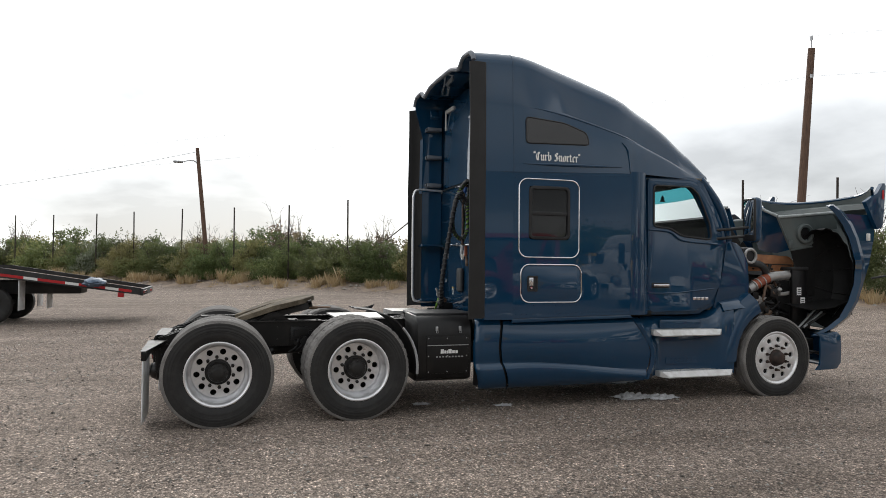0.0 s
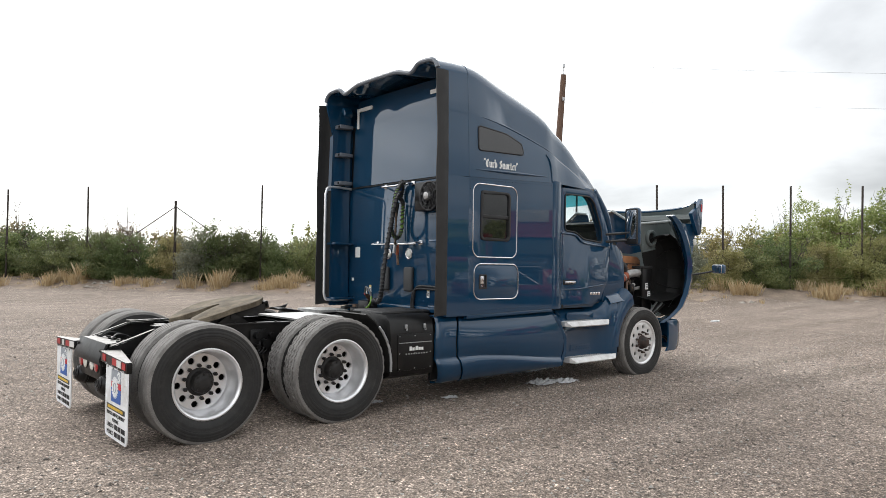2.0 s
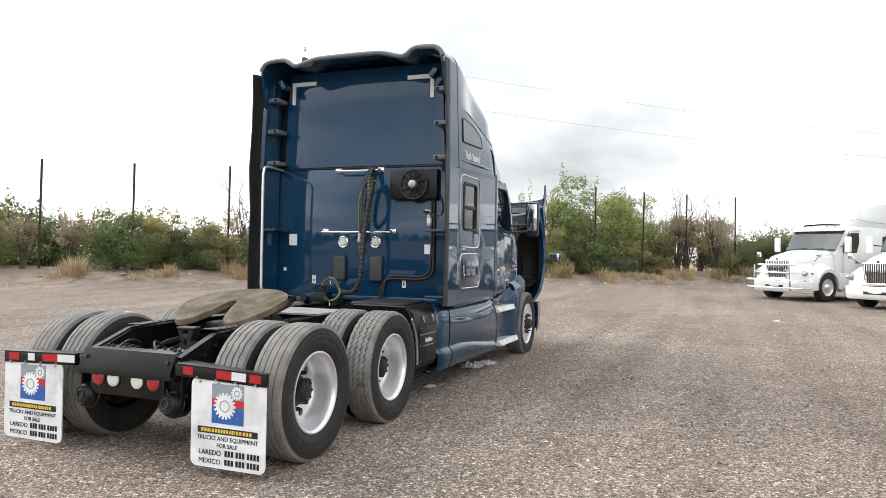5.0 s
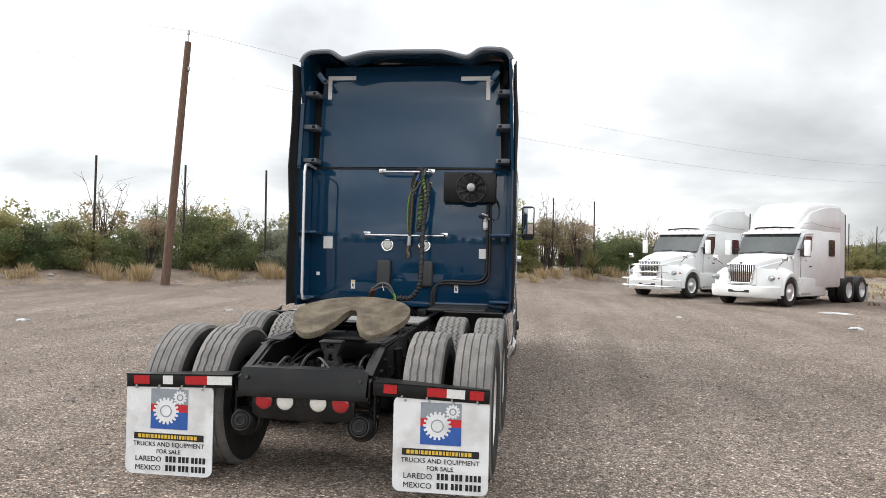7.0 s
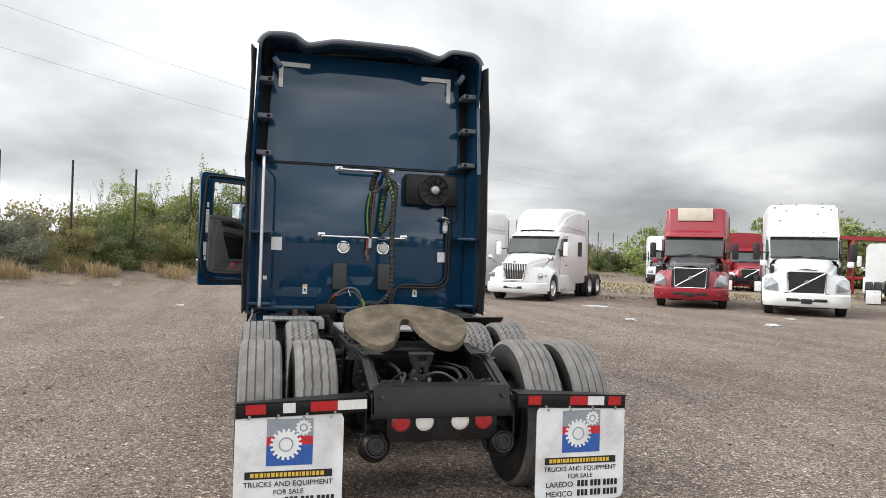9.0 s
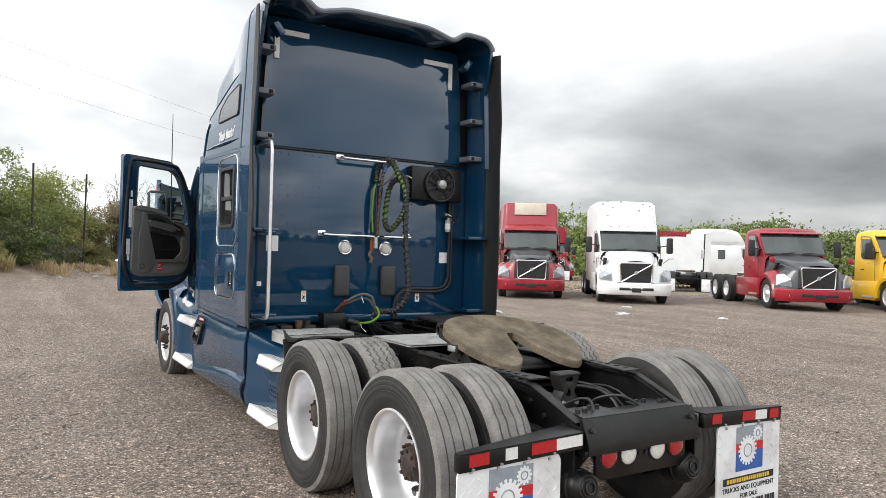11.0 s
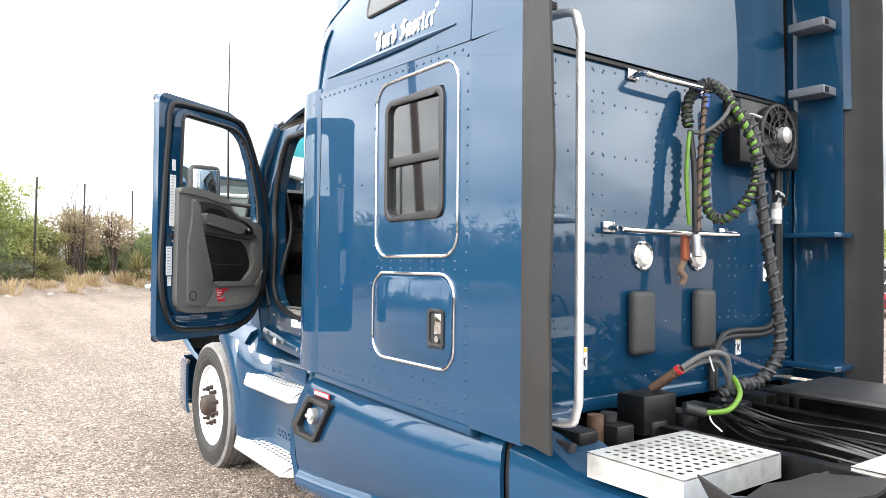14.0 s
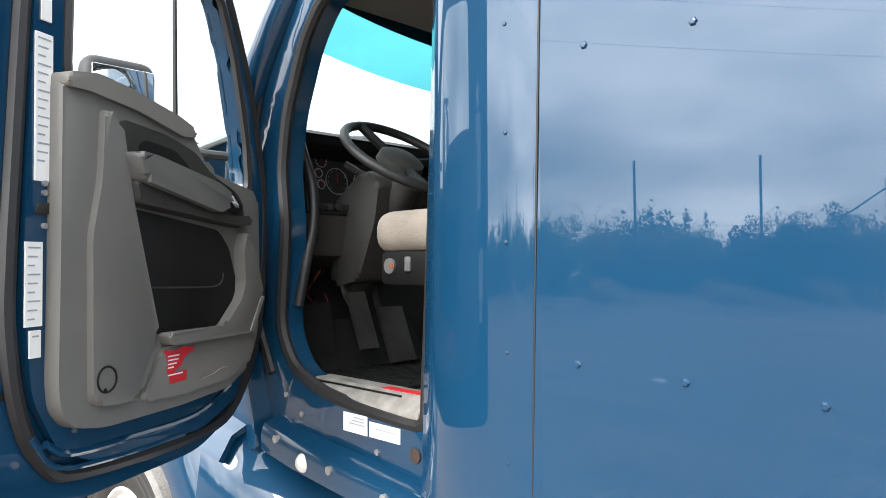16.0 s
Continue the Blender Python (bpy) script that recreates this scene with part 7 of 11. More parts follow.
def build_skirt(s):
    """Side skirt: a lofted face between two curved seams, with its end piece on the right side."""
    fwd = 0.07 if s > 0 else 0.0

    def sec(u, a, b):
        xm = 2.85 + 1.8 * u
        out = []
        for y, z in skirt_section(xm, s):
            x0, x1 = a(z), b(z)
            out.append((x0 + (x1 - x0) * u, y, z))
        return out
    rear, front = (lambda z: smooth_rows(SKIRT_REAR, z) - (0.06 if s > 0 else 0)), (lambda z: smooth_rows(SKIRT_FRONT, z) + fwd)
    rows = [sec(i / 24, rear, front) for i in range(25)]
    part("side_skirt", loft(BM(), rows, thick=0.02), PAINT, TRUCK, "sculpted blue side skirt")
    for e, dx in ((0, -0.012), (24, 0.012)):
        part("skirt_gap", tube(BM(), [(x + dx, y * 0.982, z) for x, y, z in rows[e]], 0.018, 6), LINER_SHADE_BLACK, TRUCK)
    if s < 0:
        end = [(0.235, 2.66), (0.32, 2.59), (0.615, 2.54), (0.88, 2.56), (0.955, 2.60)]
        rows = []
        for u, inn in ((0.0, 0.965), (0.04, 0.985), (0.12, 0.996), (0.35, 1.0), (0.7, 1.0), (1.0, 1.0)):
            rows.append([(smooth_rows(end, z) + (rear(z) - 0.03 - smooth_rows(end, z)) * u, y * inn, z) for y, z in skirt_section(2.7, s)])
        part("skirt_end", loft(BM(), rows, thick=0.02), PAINT, TRUCK, "blue skirt end piece")
    part("skirt_inner", box(BM(), (2.6, min(s * 0.95, s * 0.99), 0.25), (4.6, max(s * 0.95, s * 0.99), 0.94), 0.01), BLACK_PLASTIC, TRUCK)
    if s > 0:
        # fuel filler pocket
        pk = [(4.16, 0.845), (4.44, 0.855), (4.66, 0.66), (4.62, 0.60), (4.36, 0.60)]
        m_out, m_in = round_poly(pk, 0.03), round_poly([(4.22, 0.815), (4.43, 0.825), (4.58, 0.66), (4.56, 0.63), (4.38, 0.63)], 0.02)
        fp = part("filler_pocket", prism(BM(), m_out, "y", 1.225, 1.17, holes=[m_in], bevel=0.006), BLACK_PLASTIC, TRUCK, "black fuel filler pocket")
        part("pocket_floor", prism(BM(), m_in, "y", 1.185, 1.178), BLACK_PLASTIC, fp)
        part("filler_cap", cyl(BM(), (4.40, 1.185, 0.745), (4.40, 1.225, 0.745), 0.045, 20), SILVER_PIPE, fp, "silver filler cap")
        part("cap_grip", box(BM(), (4.36, 1.225, 0.735), (4.44, 1.24, 0.755), 0.005), SILVER_PIPE, fp)
        fl = part("fuel_label", box(BM(), (4.23, 1.176, 0.862), (4.42, 1.181, 0.892), m=Matrix.Translation((0, 0.01, 0))), INK_RED, TRUCK, "red fuel label")
        for i in range(4):
            part("label_bar", box(BM(), (4.24 + 0.045 * i, 1.190, 0.868), (4.275 + 0.045 * i, 1.193, 0.886)), WHITE_STICKER, fl)


def build_steps(s):
    # curved housing between skirt and wheel
    rows = []
    for x, yo in ((4.66, 1.17), (4.70, 1.185), (4.74, 1.15), (4.80, 1.06), (4.9, 1.03), (5.3, 1.03), (5.52, 1.05), (5.60, 1.12), (5.68, 1.16), (5.80, 1.165)):
        k = smoothstep(5.45, 5.8, x)
        bot = 0.27 + 0.03 * smoothstep(4.7, 4.9, x)
        rows.append([(x - 0.02, s * 0.90, 0.97 + 0.20 * k), (x, s * (yo * 0.92), 0.965 + 0.19 * k), (x, s * (yo - 0.02), 0.90 + 0.16 * k), (x, s * yo, 0.80 + 0.1 * k), (x, s * yo, 0.62), (x, s * yo, 0.45), (x, s * (yo - 0.01), bot), (x, s * 0.9, bot)])
    fwd = 0.07 if s > 0 else 0.0
    rows = [[(x + (smooth_rows(SKIRT_FRONT, min(0.955, max(0.235, z))) + fwd + 0.02 - 4.66) * smoothstep(4.95, 4.66, x), y, z) for x, y, z in r] for r in rows]
    part("step_housing", loft(BM(), rows, thick=0.02), PAINT, TRUCK, "blue moulded step housing")
    step_plate("upper_step", 4.72, 5.65, 0.98, 1.185, 0.818, TRUCK, s, 0.0)
    step_plate("lower_step", 4.80, 5.79, 0.98, 1.20, 0.345, TRUCK, s, 0.0)
    holes = [circle(5.0 + 0.055 * i + (0.02 if j else 0), 0.435 + 0.03 * j, 0.009, 8) for i in range(9) for j in range(2)]
    part("vent_panel", prism(BM(), rrect(4.95, 5.55, 0.41, 0.50, 0.02), "y", s * 1.036, s * 1.028, holes=holes), PAINT, TRUCK)
    part("access_panel", prism(BM(), rrect(4.86, 5.42, 0.83, 0.925, 0.02), "y", s * 1.045, s * 1.03, bevel=0.004), PAINT, TRUCK)
    # front fender over the steer tyre, the rear half stays on the cab
    rows = []
    cx, cz = 6.43, 0.455
    for a in (182, 170, 158, 146, 134, 124, 114):
        r = 0.60
        ca, sa = math.cos(radians(a)), math.sin(radians(a))
        flare = 0.16 + 0.10 * smoothstep(150, 115, a)
        rows.append([(cx + r * ca, s * 0.80, cz + r * sa + 0.02), (cx + r * ca, s * 1.10, cz + r * sa), (cx + (r + 0.02) * ca, s * 1.155, cz + (r + 0.02) * sa), (cx + (r + flare * 0.6) * ca, s * 1.165, cz + (r + flare * 0.55) * sa), (cx + (r + flare) * ca - 0.02, s * 1.12, cz + (r + flare * 0.9) * sa), (cx + (r + flare + 0.05) * ca - 0.06, s * 0.93, cz + (r + flare) * sa)])
    part("front_fender", loft(BM(), rows, thick=0.02), PAINT, TRUCK, "blue front fender panel")
    rows = [[(cx + 0.585 * math.cos(radians(a)), s * 0.78, cz + 0.585 * math.sin(radians(a))), (cx + 0.585 * math.cos(radians(a)), s * 1.14, cz + 0.585 * math.sin(radians(a)))] for a in (190, 170, 150, 130, 110)]
    part("wheel_liner", loft(BM(), rows, thick=0.01), BLACK_PLASTIC, TRUCK)
    part("fender_cap", loft(BM(), [[(5.66, s * y, z + 0.02) for y, z in ((0.86, 1.12), (1.0, 1.12), (1.10, 1.07), (1.14, 1.0))], [(5.9, s * y, z + 0.02) for y, z in ((0.86, 1.16), (1.0, 1.16), (1.10, 1.11), (1.15, 1.03))], [(6.14, s * y, z) for y, z in ((0.86, 1.14), (1.0, 1.14), (1.10, 1.11), (1.16, 1.05))]], thick=0.02), PAINT, TRUCK)


for sx in (1, -1):
    build_skirt(sx)
    build_steps(sx)


def build_left_quarter():
    """Blue fairing with two steps behind the left skirt, ahead of the drive tyres."""
    rows = []
    for x, yo, top in ((2.86, 1.165, 0.93), (2.70, 1.155, 0.92), (2.48, 1.05, 0.845), (2.20, 1.02, 0.835), (2.04, 1.06, 0.835), (1.92, 1.12, 0.87), (1.84, 1.14, 0.89)):
        rows.append([(x, 0.80, top + 0.03), (x, yo - 0.10, top + 0.02), (x, yo - 0.02, top - 0.02), (x, yo, top - 0.12), (x, yo, 0.62), (x, yo, 0.45), (x, yo + 0.01, 0.38), (x, yo - 0.02, 0.27), (x, 0.85, 0.26)])
    rows[0] = [(smooth_rows(SKIRT_REAR, min(0.955, max(0.235, z))) - 0.09, y, z) for x, y, z in rows[0]]
    part("rear_fairing", loft(BM(), rows, thick=-0.02), PAINT, TRUCK, "blue rear step fairing")
    step_plate("upper_step", 1.96, 2.55, 0.98, 1.17, 0.745, TRUCK, 1, 0.03)
    step_plate("lower_step", 1.96, 2.72, 0.98, 1.19, 0.30, TRUCK, 1, 0.04)
    holes = [circle(2.1 + 0.05 * i + (0.02 if j % 2 else 0), 0.42 + 0.035 * j, 0.012, 8) for i in range(9) for j in range(3)]
    part("vent_panel", prism(BM(), rrect(2.05, 2.58, 0.38, 0.53, 0.03), "y", 1.055, 1.04, holes=holes), PAINT, TRUCK)
    part("rubber_splash_guard", loft(BM(), [[(1.86, y, 0.95), (1.80, y, 0.75), (1.82, y, 0.45), (1.88, y, 0.25)] for y in (0.55, 1.16)], thick=0.012), RUBBER_EDGE, TRUCK, "black rubber splash guard")
    part("splash_guard_lip", prism(BM(), [(1.96, 1.01), (1.86, 0.975), (1.74, 0.965), (1.60, 0.985), (1.66, 0.955), (1.78, 0.935), (1.90, 0.925)], "y", 1.13, 1.118, bevel=0.003), RUBBER_EDGE, TRUCK, "torn corner of the splash guard")
    part("splash_guard_top", loft(BM(), [[(1.88, y, 0.945 + 0.01 * math.sin(y * 30)), (1.74, y, 0.962), (1.63, y, 0.972 + 0.008 * math.sin(y * 23))] for y in (0.60, 0.75, 0.90, 1.0, 1.12)], thick=0.010), RUBBER_EDGE, TRUCK)
    part("guard_bolt", cyl(BM(), (1.93, 1.128, 0.925), (1.93, 1.142, 0.925), 0.013, 10), GALVANISED, TRUCK)


build_left_quarter()


def deck_plate(x0, x1, y0, y1, z, nx, ny, drop, label, r=0.012):
    c = [(x0, y0), (x1, y0), (x1, y1), (x0, y1)]
    d = part("deck_plate", perforated_bm(c, z, nx, ny, r, r, 0.03), DECK_WHITE, TRUCK, label)
    part("plate_skirt", prism(BM(), c, "z", z - 0.0065, z - drop, holes=[[(x0 + 0.01, y0 + 0.01), (x1 - 0.01, y0 + 0.01), (x1 - 0.01, y1 - 0.01), (x0 + 0.01, y1 - 0.01)]]), DECK_WHITE, d)
    # black sheet under the holes paints the shade beneath the plate
    part("plate_hollow", prism(BM(), [(x0 + 0.012, y0 + 0.012), (x1 - 0.012, y0 + 0.012), (x1 - 0.012, y1 - 0.012), (x0 + 0.012, y1 - 0.012)], "z", z - 0.045, z - 0.05), LINER_SHADE_BLACK, d)
    return d


deck_plate(2.06, 2.46, 0.48, 1.05, 0.955, 9, 11, 0.09, "white perforated deck plate")
deck_plate(1.22, 1.85, -0.44, 0.42, 0.948, 3, 2, 0.016, "bare scuffed deck plate across the rails", 0.006)
part("battery_box_lid", box(BM(), (1.95, -0.98, 0.99), (2.60, -0.40, 1.03), 0.02), BLACK_PLASTIC, TRUCK, "black box lid behind the cab")


def build_apu():
    """Auxiliary power unit: black steel box on the right rail."""
    apu = thing("auxiliary_power_unit", "black auxiliary power unit box bolted to the frame rail", "power unit")
    prof = [(-0.60, 0.35), (-1.02, 0.33), (-1.13, 0.37), (-1.155, 0.44), (-1.155, 0.80), (-1.13, 0.93), (-1.05, 1.0), (-0.60, 1.02)]
    part("box_body", prism(BM(), prof, "x", 1.93, 2.50, bevel=0.008), FRAME_BLACK, apu)
    part("front_door", prism(BM(), [(2.02, 0.42), (2.47, 0.42), (2.47, 0.80), (2.02, 0.80)], "y", -1.165, -1.15, bevel=0.004), FRAME_BLACK, apu)
    part("trim_strip", box(BM(), (2.03, -1.168, 0.705), (2.47, -1.16, 0.713)), GALVANISED, apu)
    for x in (2.13, 2.38):
        lt = part("latch", box(BM(), (x - 0.014, -1.162, 0.855), (x + 0.014, -1.145, 0.90), 0.003), GALVANISED, apu)
        part("latch_loop", tube(BM(), [(x - 0.008, -1.166, 0.86), (x - 0.008, -1.170, 0.835), (x + 0.008, -1.170, 0.835), (x + 0.008, -1.166, 0.86)], 0.003, 5), GALVANISED, lt)
    w = [0.032, 0.022, 0.010, 0.034, 0.030, 0.026]
    x = 2.17
    for i, k in enumerate(w):
        part("brand_bar", box(BM(), (x, -1.1685, 0.625), (x + k, -1.164, 0.668 if i in (0, 3) else 0.655)), WHITE_STICKER, apu)
        x += k + 0.006
    for i in range(9):
        part("brand_bar", box(BM(), (2.12 + 0.034 * i, -1.168, 0.585), (2.138 + 0.034 * i, -1.164, 0.598)), GALVANISED, apu)
    bm = BM()
    for px in (2.04, 2.24, 2.45):
        for pz in (0.44, 0.60, 0.78):
            cyl(bm, (px, -1.165, pz), (px, -1.171, pz), 0.006, 6)
    part("screws", bm, GALVANISED, apu, kind="stuff")


build_apu()
# quarter fender strip ahead of the right drive tyre
rows = [[(1.32 + r * math.cos(radians(a)), y, 0.492 + r * math.sin(radians(a))) for y in (-1.18, -0.62)] for a, r in ((62, 0.60), (50, 0.60), (38, 0.595), (26, 0.59), (14, 0.59), (2, 0.595), (-8, 0.60))]
part("quarter_fender", loft(BM(), rows, thick=0.012), RUBBER_EDGE, TRUCK, "black quarter fender with a pale edge strip")
part("fender_strip", tube(BM(), [(1.32 + 0.60 * math.cos(radians(a)), -1.183, 0.492 + 0.60 * math.sin(radians(a))) for a in (42, 34, 26, 18, 10, 2, -6)], 0.014, 6), GALVANISED, TRUCK)


def build_back_equipment():
    X = 2.885
    # tape corners on the upper panel
    for s, yo, yi, z0 in ((1, 0.965, 0.64, 3.62), (-1, 0.925, 0.59, 3.60)):
        part("tape_corner", box(BM(), (2.862, min(s * yo, s * (yo - 0.045)), z0 - 0.27), (2.872, max(s * yo, s * (yo - 0.045)), z0), 0.0), REFLECT_WHITE, TRUCK, "white reflective tape")
        part("tape_corner", box(BM(), (2.868, min(s * yo, s * yi), z0 - 0.045 + 0.001), (2.888, max(s * yo, s * yi), z0 + 0.002)), REFLECT_WHITE, TRUCK, "white reflective tape")
    # two cross bars
    for y0, y1, z in ((0.30, -0.27, 2.505), (0.465, -0.435, 1.78)):
        gb = part("hose_bar", tube(BM(), smooth_path([(X - 0.005, y0, z + 0.012), (X - 0.07, y0 - 0.01, z + 0.01), (X - 0.09, y0 - 0.06, z), (X - 0.09, y1 + 0.06, z), (X - 0.07, y1 + 0.01, z + 0.01), (X - 0.005, y1, z + 0.012)], 4), 0.014, 10), CHROME, TRUCK, "chrome hose bar")
        for y in (y0, y1):
            part("bar_foot", box(BM(), (X - 0.014, y - 0.04, z - 0.01), (X - 0.001, y + 0.04, z + 0.04), 0.005), CHROME, gb)
    # upright grab rail by the left extender
    part("grab_rail", tube(BM(), smooth_path([(X - 0.005, 1.10, 2.545), (X - 0.34, 1.09, 2.55), (X - 0.41, 1.09, 2.48), (X - 0.42, 1.09, 2.3), (X - 0.42, 1.09, 1.3), (X - 0.41, 1.09, 1.10), (X - 0.34, 1.09, 1.045), (X - 0.005, 1.10, 1.05)], 5), 0.017, 10), ALUMINIUM, TRUCK, "tall bright grab rail")
    # work lights
    for y in (0.222, -0.21):
        bm = BM()
        lathe(bm, [(0.0005, 0.030), (0.04, 0.026), (0.052, 0.012), (0.054, 0.0)], (0, 0, 0), 1, 24)
        bmesh.ops.transform(bm, matrix=Matrix.Translation((X, y, 1.665)) @ Euler((0, 0, radians(90))).to_matrix().to_4x4(), verts=bm.verts)
        wl = part("work_light", bm, LAMP_WHITE, TRUCK, "round work light")
        part("light_bezel", tube(BM(), [(X - 0.006, y + 0.062 * math.cos(a), 1.665 + 0.062 * math.sin(a)) for a in [2 * math.pi * k / 24 for k in range(24)]], 0.011, 8, closed=True), CHROME, wl)
    # rectangular covers
    for y in (0.255, -0.235):
        part("vent_cover", box(BM(), (X - 0.055, y - 0.082, 1.20), (X - 0.001, y + 0.082, 1.50), 0.026, segs=4), COVER_GREY, TRUCK, "grey-black plastic cover")
    # condenser with fan
    cond = thing("condenser_unit", "black condenser box with a fan on the sleeper back wall", "air conditioner")
    part("box_frame", box(BM(), (X - 0.11, -1.02, 2.165), (X - 0.003, -0.43, 2.50), 0.012), FRAME_BLACK, cond)
    cy, cz = -0.745, 2.325
    ring = [(X - 0.14, cy + 0.165 * math.cos(a), cz + 0.165 * math.sin(a)) for a in [2 * math.pi * k / 32 for k in range(32)]]
    part("fan_shroud", tube(BM(), ring, 0.012, 8, closed=True), BLACK_PLASTIC, cond)
    bm = BM()
    cyl(bm, (X - 0.11, cy, cz), (X - 0.13, cy, cz), 0.165, 32)
    part("fan_backing", bm, BLACK_PLASTIC, cond)
    for k in range(10):
        a = 2 * math.pi * k / 10
        m = Matrix.Translation((X - 0.138, cy, cz)) @ Euler((a, 0, 0)).to_matrix().to_4x4() @ Matrix.Translation((0, 0, 0.10)) @ Euler((0, 0, radians(32))).to_matrix().to_4x4()
        part("fan_blade", box(BM(), (-0.003, -0.024, -0.05), (0.003, 0.024, 0.055), 0.002, m=m), BLACK_PLASTIC, cond)
    for r in (0.06, 0.095, 0.13):
        part("fan_guard_ring", tube(BM(), [(X - 0.162, cy + r * math.cos(a), cz + r * math.sin(a)) for a in [2 * math.pi * k / 28 for k in range(28)]], 0.0035, 5, closed=True), BLACK_PLASTIC, cond)
    for k in range(8):
        a = 2 * math.pi * k / 8 + 0.2
        part("fan_guard_spoke", tube(BM(), [(X - 0.163, cy + 0.03 * math.cos(a), cz + 0.03 * math.sin(a)), (X - 0.16, cy + 0.13 * math.cos(a + 0.15), cz + 0.13 * math.sin(a + 0.15)), (X - 0.145, cy + 0.17 * math.cos(a + 0.2), cz + 0.17 * math.sin(a + 0.2))], 0.004, 5), BLACK_PLASTIC, cond)
    bm = BM()
    lathe(bm, [(0.0005, 0.06), (0.035, 0.058), (0.045, 0.05), (0.048, 0.02), (0.052, 0.0)], (0, 0, 0), 1, 20)
    bmesh.ops.transform(bm, matrix=Matrix.Translation((X - 0.14, cy, cz)) @ Euler((0, 0, radians(90))).to_matrix().to_4x4(), verts=bm.verts)
    part("fan_motor", bm, SILVER_PIPE, cond, "grey fan motor")
    # valve with cables below the condenser
    vx = X - 0.04
    val = thing("receiver_valve", "small silver valve with white cables on the back wall", "valve")
    part("valve_body", cyl(BM(), (vx, -0.905, 1.86), (vx, -0.905, 1.98), 0.028, 14), SILVER_PIPE, val)
    part("valve_tape", cyl(BM(), (vx, -0.905, 1.885), (vx, -0.905, 1.945), 0.0295, 14), WHITE_STICKER, val)
    for k in range(4):
        part("cable", tube(BM(), smooth_path([(vx, -0.90, 1.98), (vx - 0.03, -0.93 + 0.03 * k, 2.02), (vx - 0.02, -0.86 - 0.05 * k, 2.04 - 0.02 * k), (vx + 0.01, -0.99 + 0.02 * k, 1.96)]), 0.005, 5), WHITE_STICKER if k < 2 else BLACK_PLASTIC, val)
    part("cable", tube(BM(), smooth_path([(X - 0.05, -1.0, 2.25), (X - 0.03, -1.05, 2.15), (X - 0.02, -1.06, 2.05), (X - 0.02, -1.035, 1.98)]), 0.007, 6), BLACK_PLASTIC, val)
    for dz in (0.0, 0.03):
        part("pipe", tube(BM(), smooth_path([(X - 0.03, -0.93 - dz, 2.2), (X - 0.03, -0.93 - dz, 1.5), (X - 0.03, -0.91 - dz, 1.34 - dz), (X - 0.03, -0.80, 1.275 - dz), (X - 0.03, -0.50 + dz, 1.275 - dz), (X - 0.03, -0.38 + dz, 1.24 - dz), (X - 0.03, -0.335 + dz, 1.10), (X - 0.03, -0.335 + dz, 0.98)], 6), 0.015, 8), BLACK_PLASTIC, val)
    # stickers
    for y0, y1, z0, z1, lb in ((0.985, 0.875, 1.615, 1.755, "pale sticker"), (-0.835, -0.945, 1.535, 1.645, "white sticker"), (1.06, 1.02, 1.30, 1.34, "small white sticker")):
        part("sticker", box(BM(), (X - 0.0035, min(y0, y1), z0), (X - 0.0005, max(y0, y1), z1)), WHITE_STICKER, TRUCK, lb)
    for y, z in ((0.62, 1.155), (-0.585, 1.14)):
        st = part("pictogram_sticker", box(BM(), (X - 0.003, y - 0.024, z), (X - 0.0005, y + 0.024, z + 0.10)), WHITE_STICKER, TRUCK, "white pictogram sticker")
        part("pictogram", prism(BM(), [(y - 0.016, z + 0.01), (y + 0.004, z + 0.03), (y + 0.016, z + 0.012), (y + 0.008, z + 0.045), (y + 0.014, z + 0.065), (y - 0.004, z + 0.05), (y - 0.016, z + 0.06), (y - 0.006, z + 0.035)], "x", X - 0.0045, X - 0.0025), INK, st)
        part("sticker_band", box(BM(), (X - 0.0045, y - 0.02, z + 0.078), (X - 0.0025, y + 0.02, z + 0.096)), INK_YELLOW, st)
    # hoses
    def hose(name, pts, r, mat, label, spiral=None, par=None, wrap=0.42):
        h = part(name, tube(BM(), smooth_path(pts, 8), r, 10), mat, par, label)
        if spiral:
            path = smooth_path(pts, 26)
            sp = []
            for i, p in enumerate(path):
                a = i * 0.95
                d = (path[min(i + 1, len(path) - 1)] - path[max(i - 1, 0)]).normalized()
                u, w = basis(d)
                sp.append(p + (u * math.cos(a) + w * math.sin(a)) * r * 1.02)
            part("spiral_wrap", tube(BM(), sp, r * wrap, 6), spiral, h)
        return h
    hs = thing("air_line_bundle", "coiled black and green trailer hoses hung on a chrome bar", "hoses")
    hose("main_hose", [(2.70, -0.25, 2.40), (2.62, -0.285, 2.30), (2.575, -0.262, 2.067), (2.54, -0.245, 1.834), (2.50, -0.242, 1.591), (2.466, -0.246, 1.369), (2.462, -0.222, 1.20), (2.50, -0.125, 1.09), (2.515, 0.0, 1.085), (2.56, 0.08, 1.04)], 0.024, BLACK_PLASTIC, "black hose with spiral wrap", HOSE_WRAP, hs)
    hose("green_loop", [(2.835, -0.068, 2.316), (2.85, -0.08, 2.413), (2.832, -0.116, 2.498), (2.79, -0.17, 2.535), (2.73, -0.20, 2.48), (2.664, -0.217, 2.379), (2.60, -0.258, 2.211), (2.582, -0.252, 2.049), (2.615, -0.204, 1.924), (2.715, -0.165, 1.848), (2.795, -0.156, 1.933), (2.797, -0.172, 2.137), (2.781, -0.197, 2.276), (2.715, -0.222, 2.333), (2.64, -0.287, 2.324)], 0.019, HOSE_GREEN, "green hose in black spiral wrap", HOSE_WRAP, hs, 0.62)
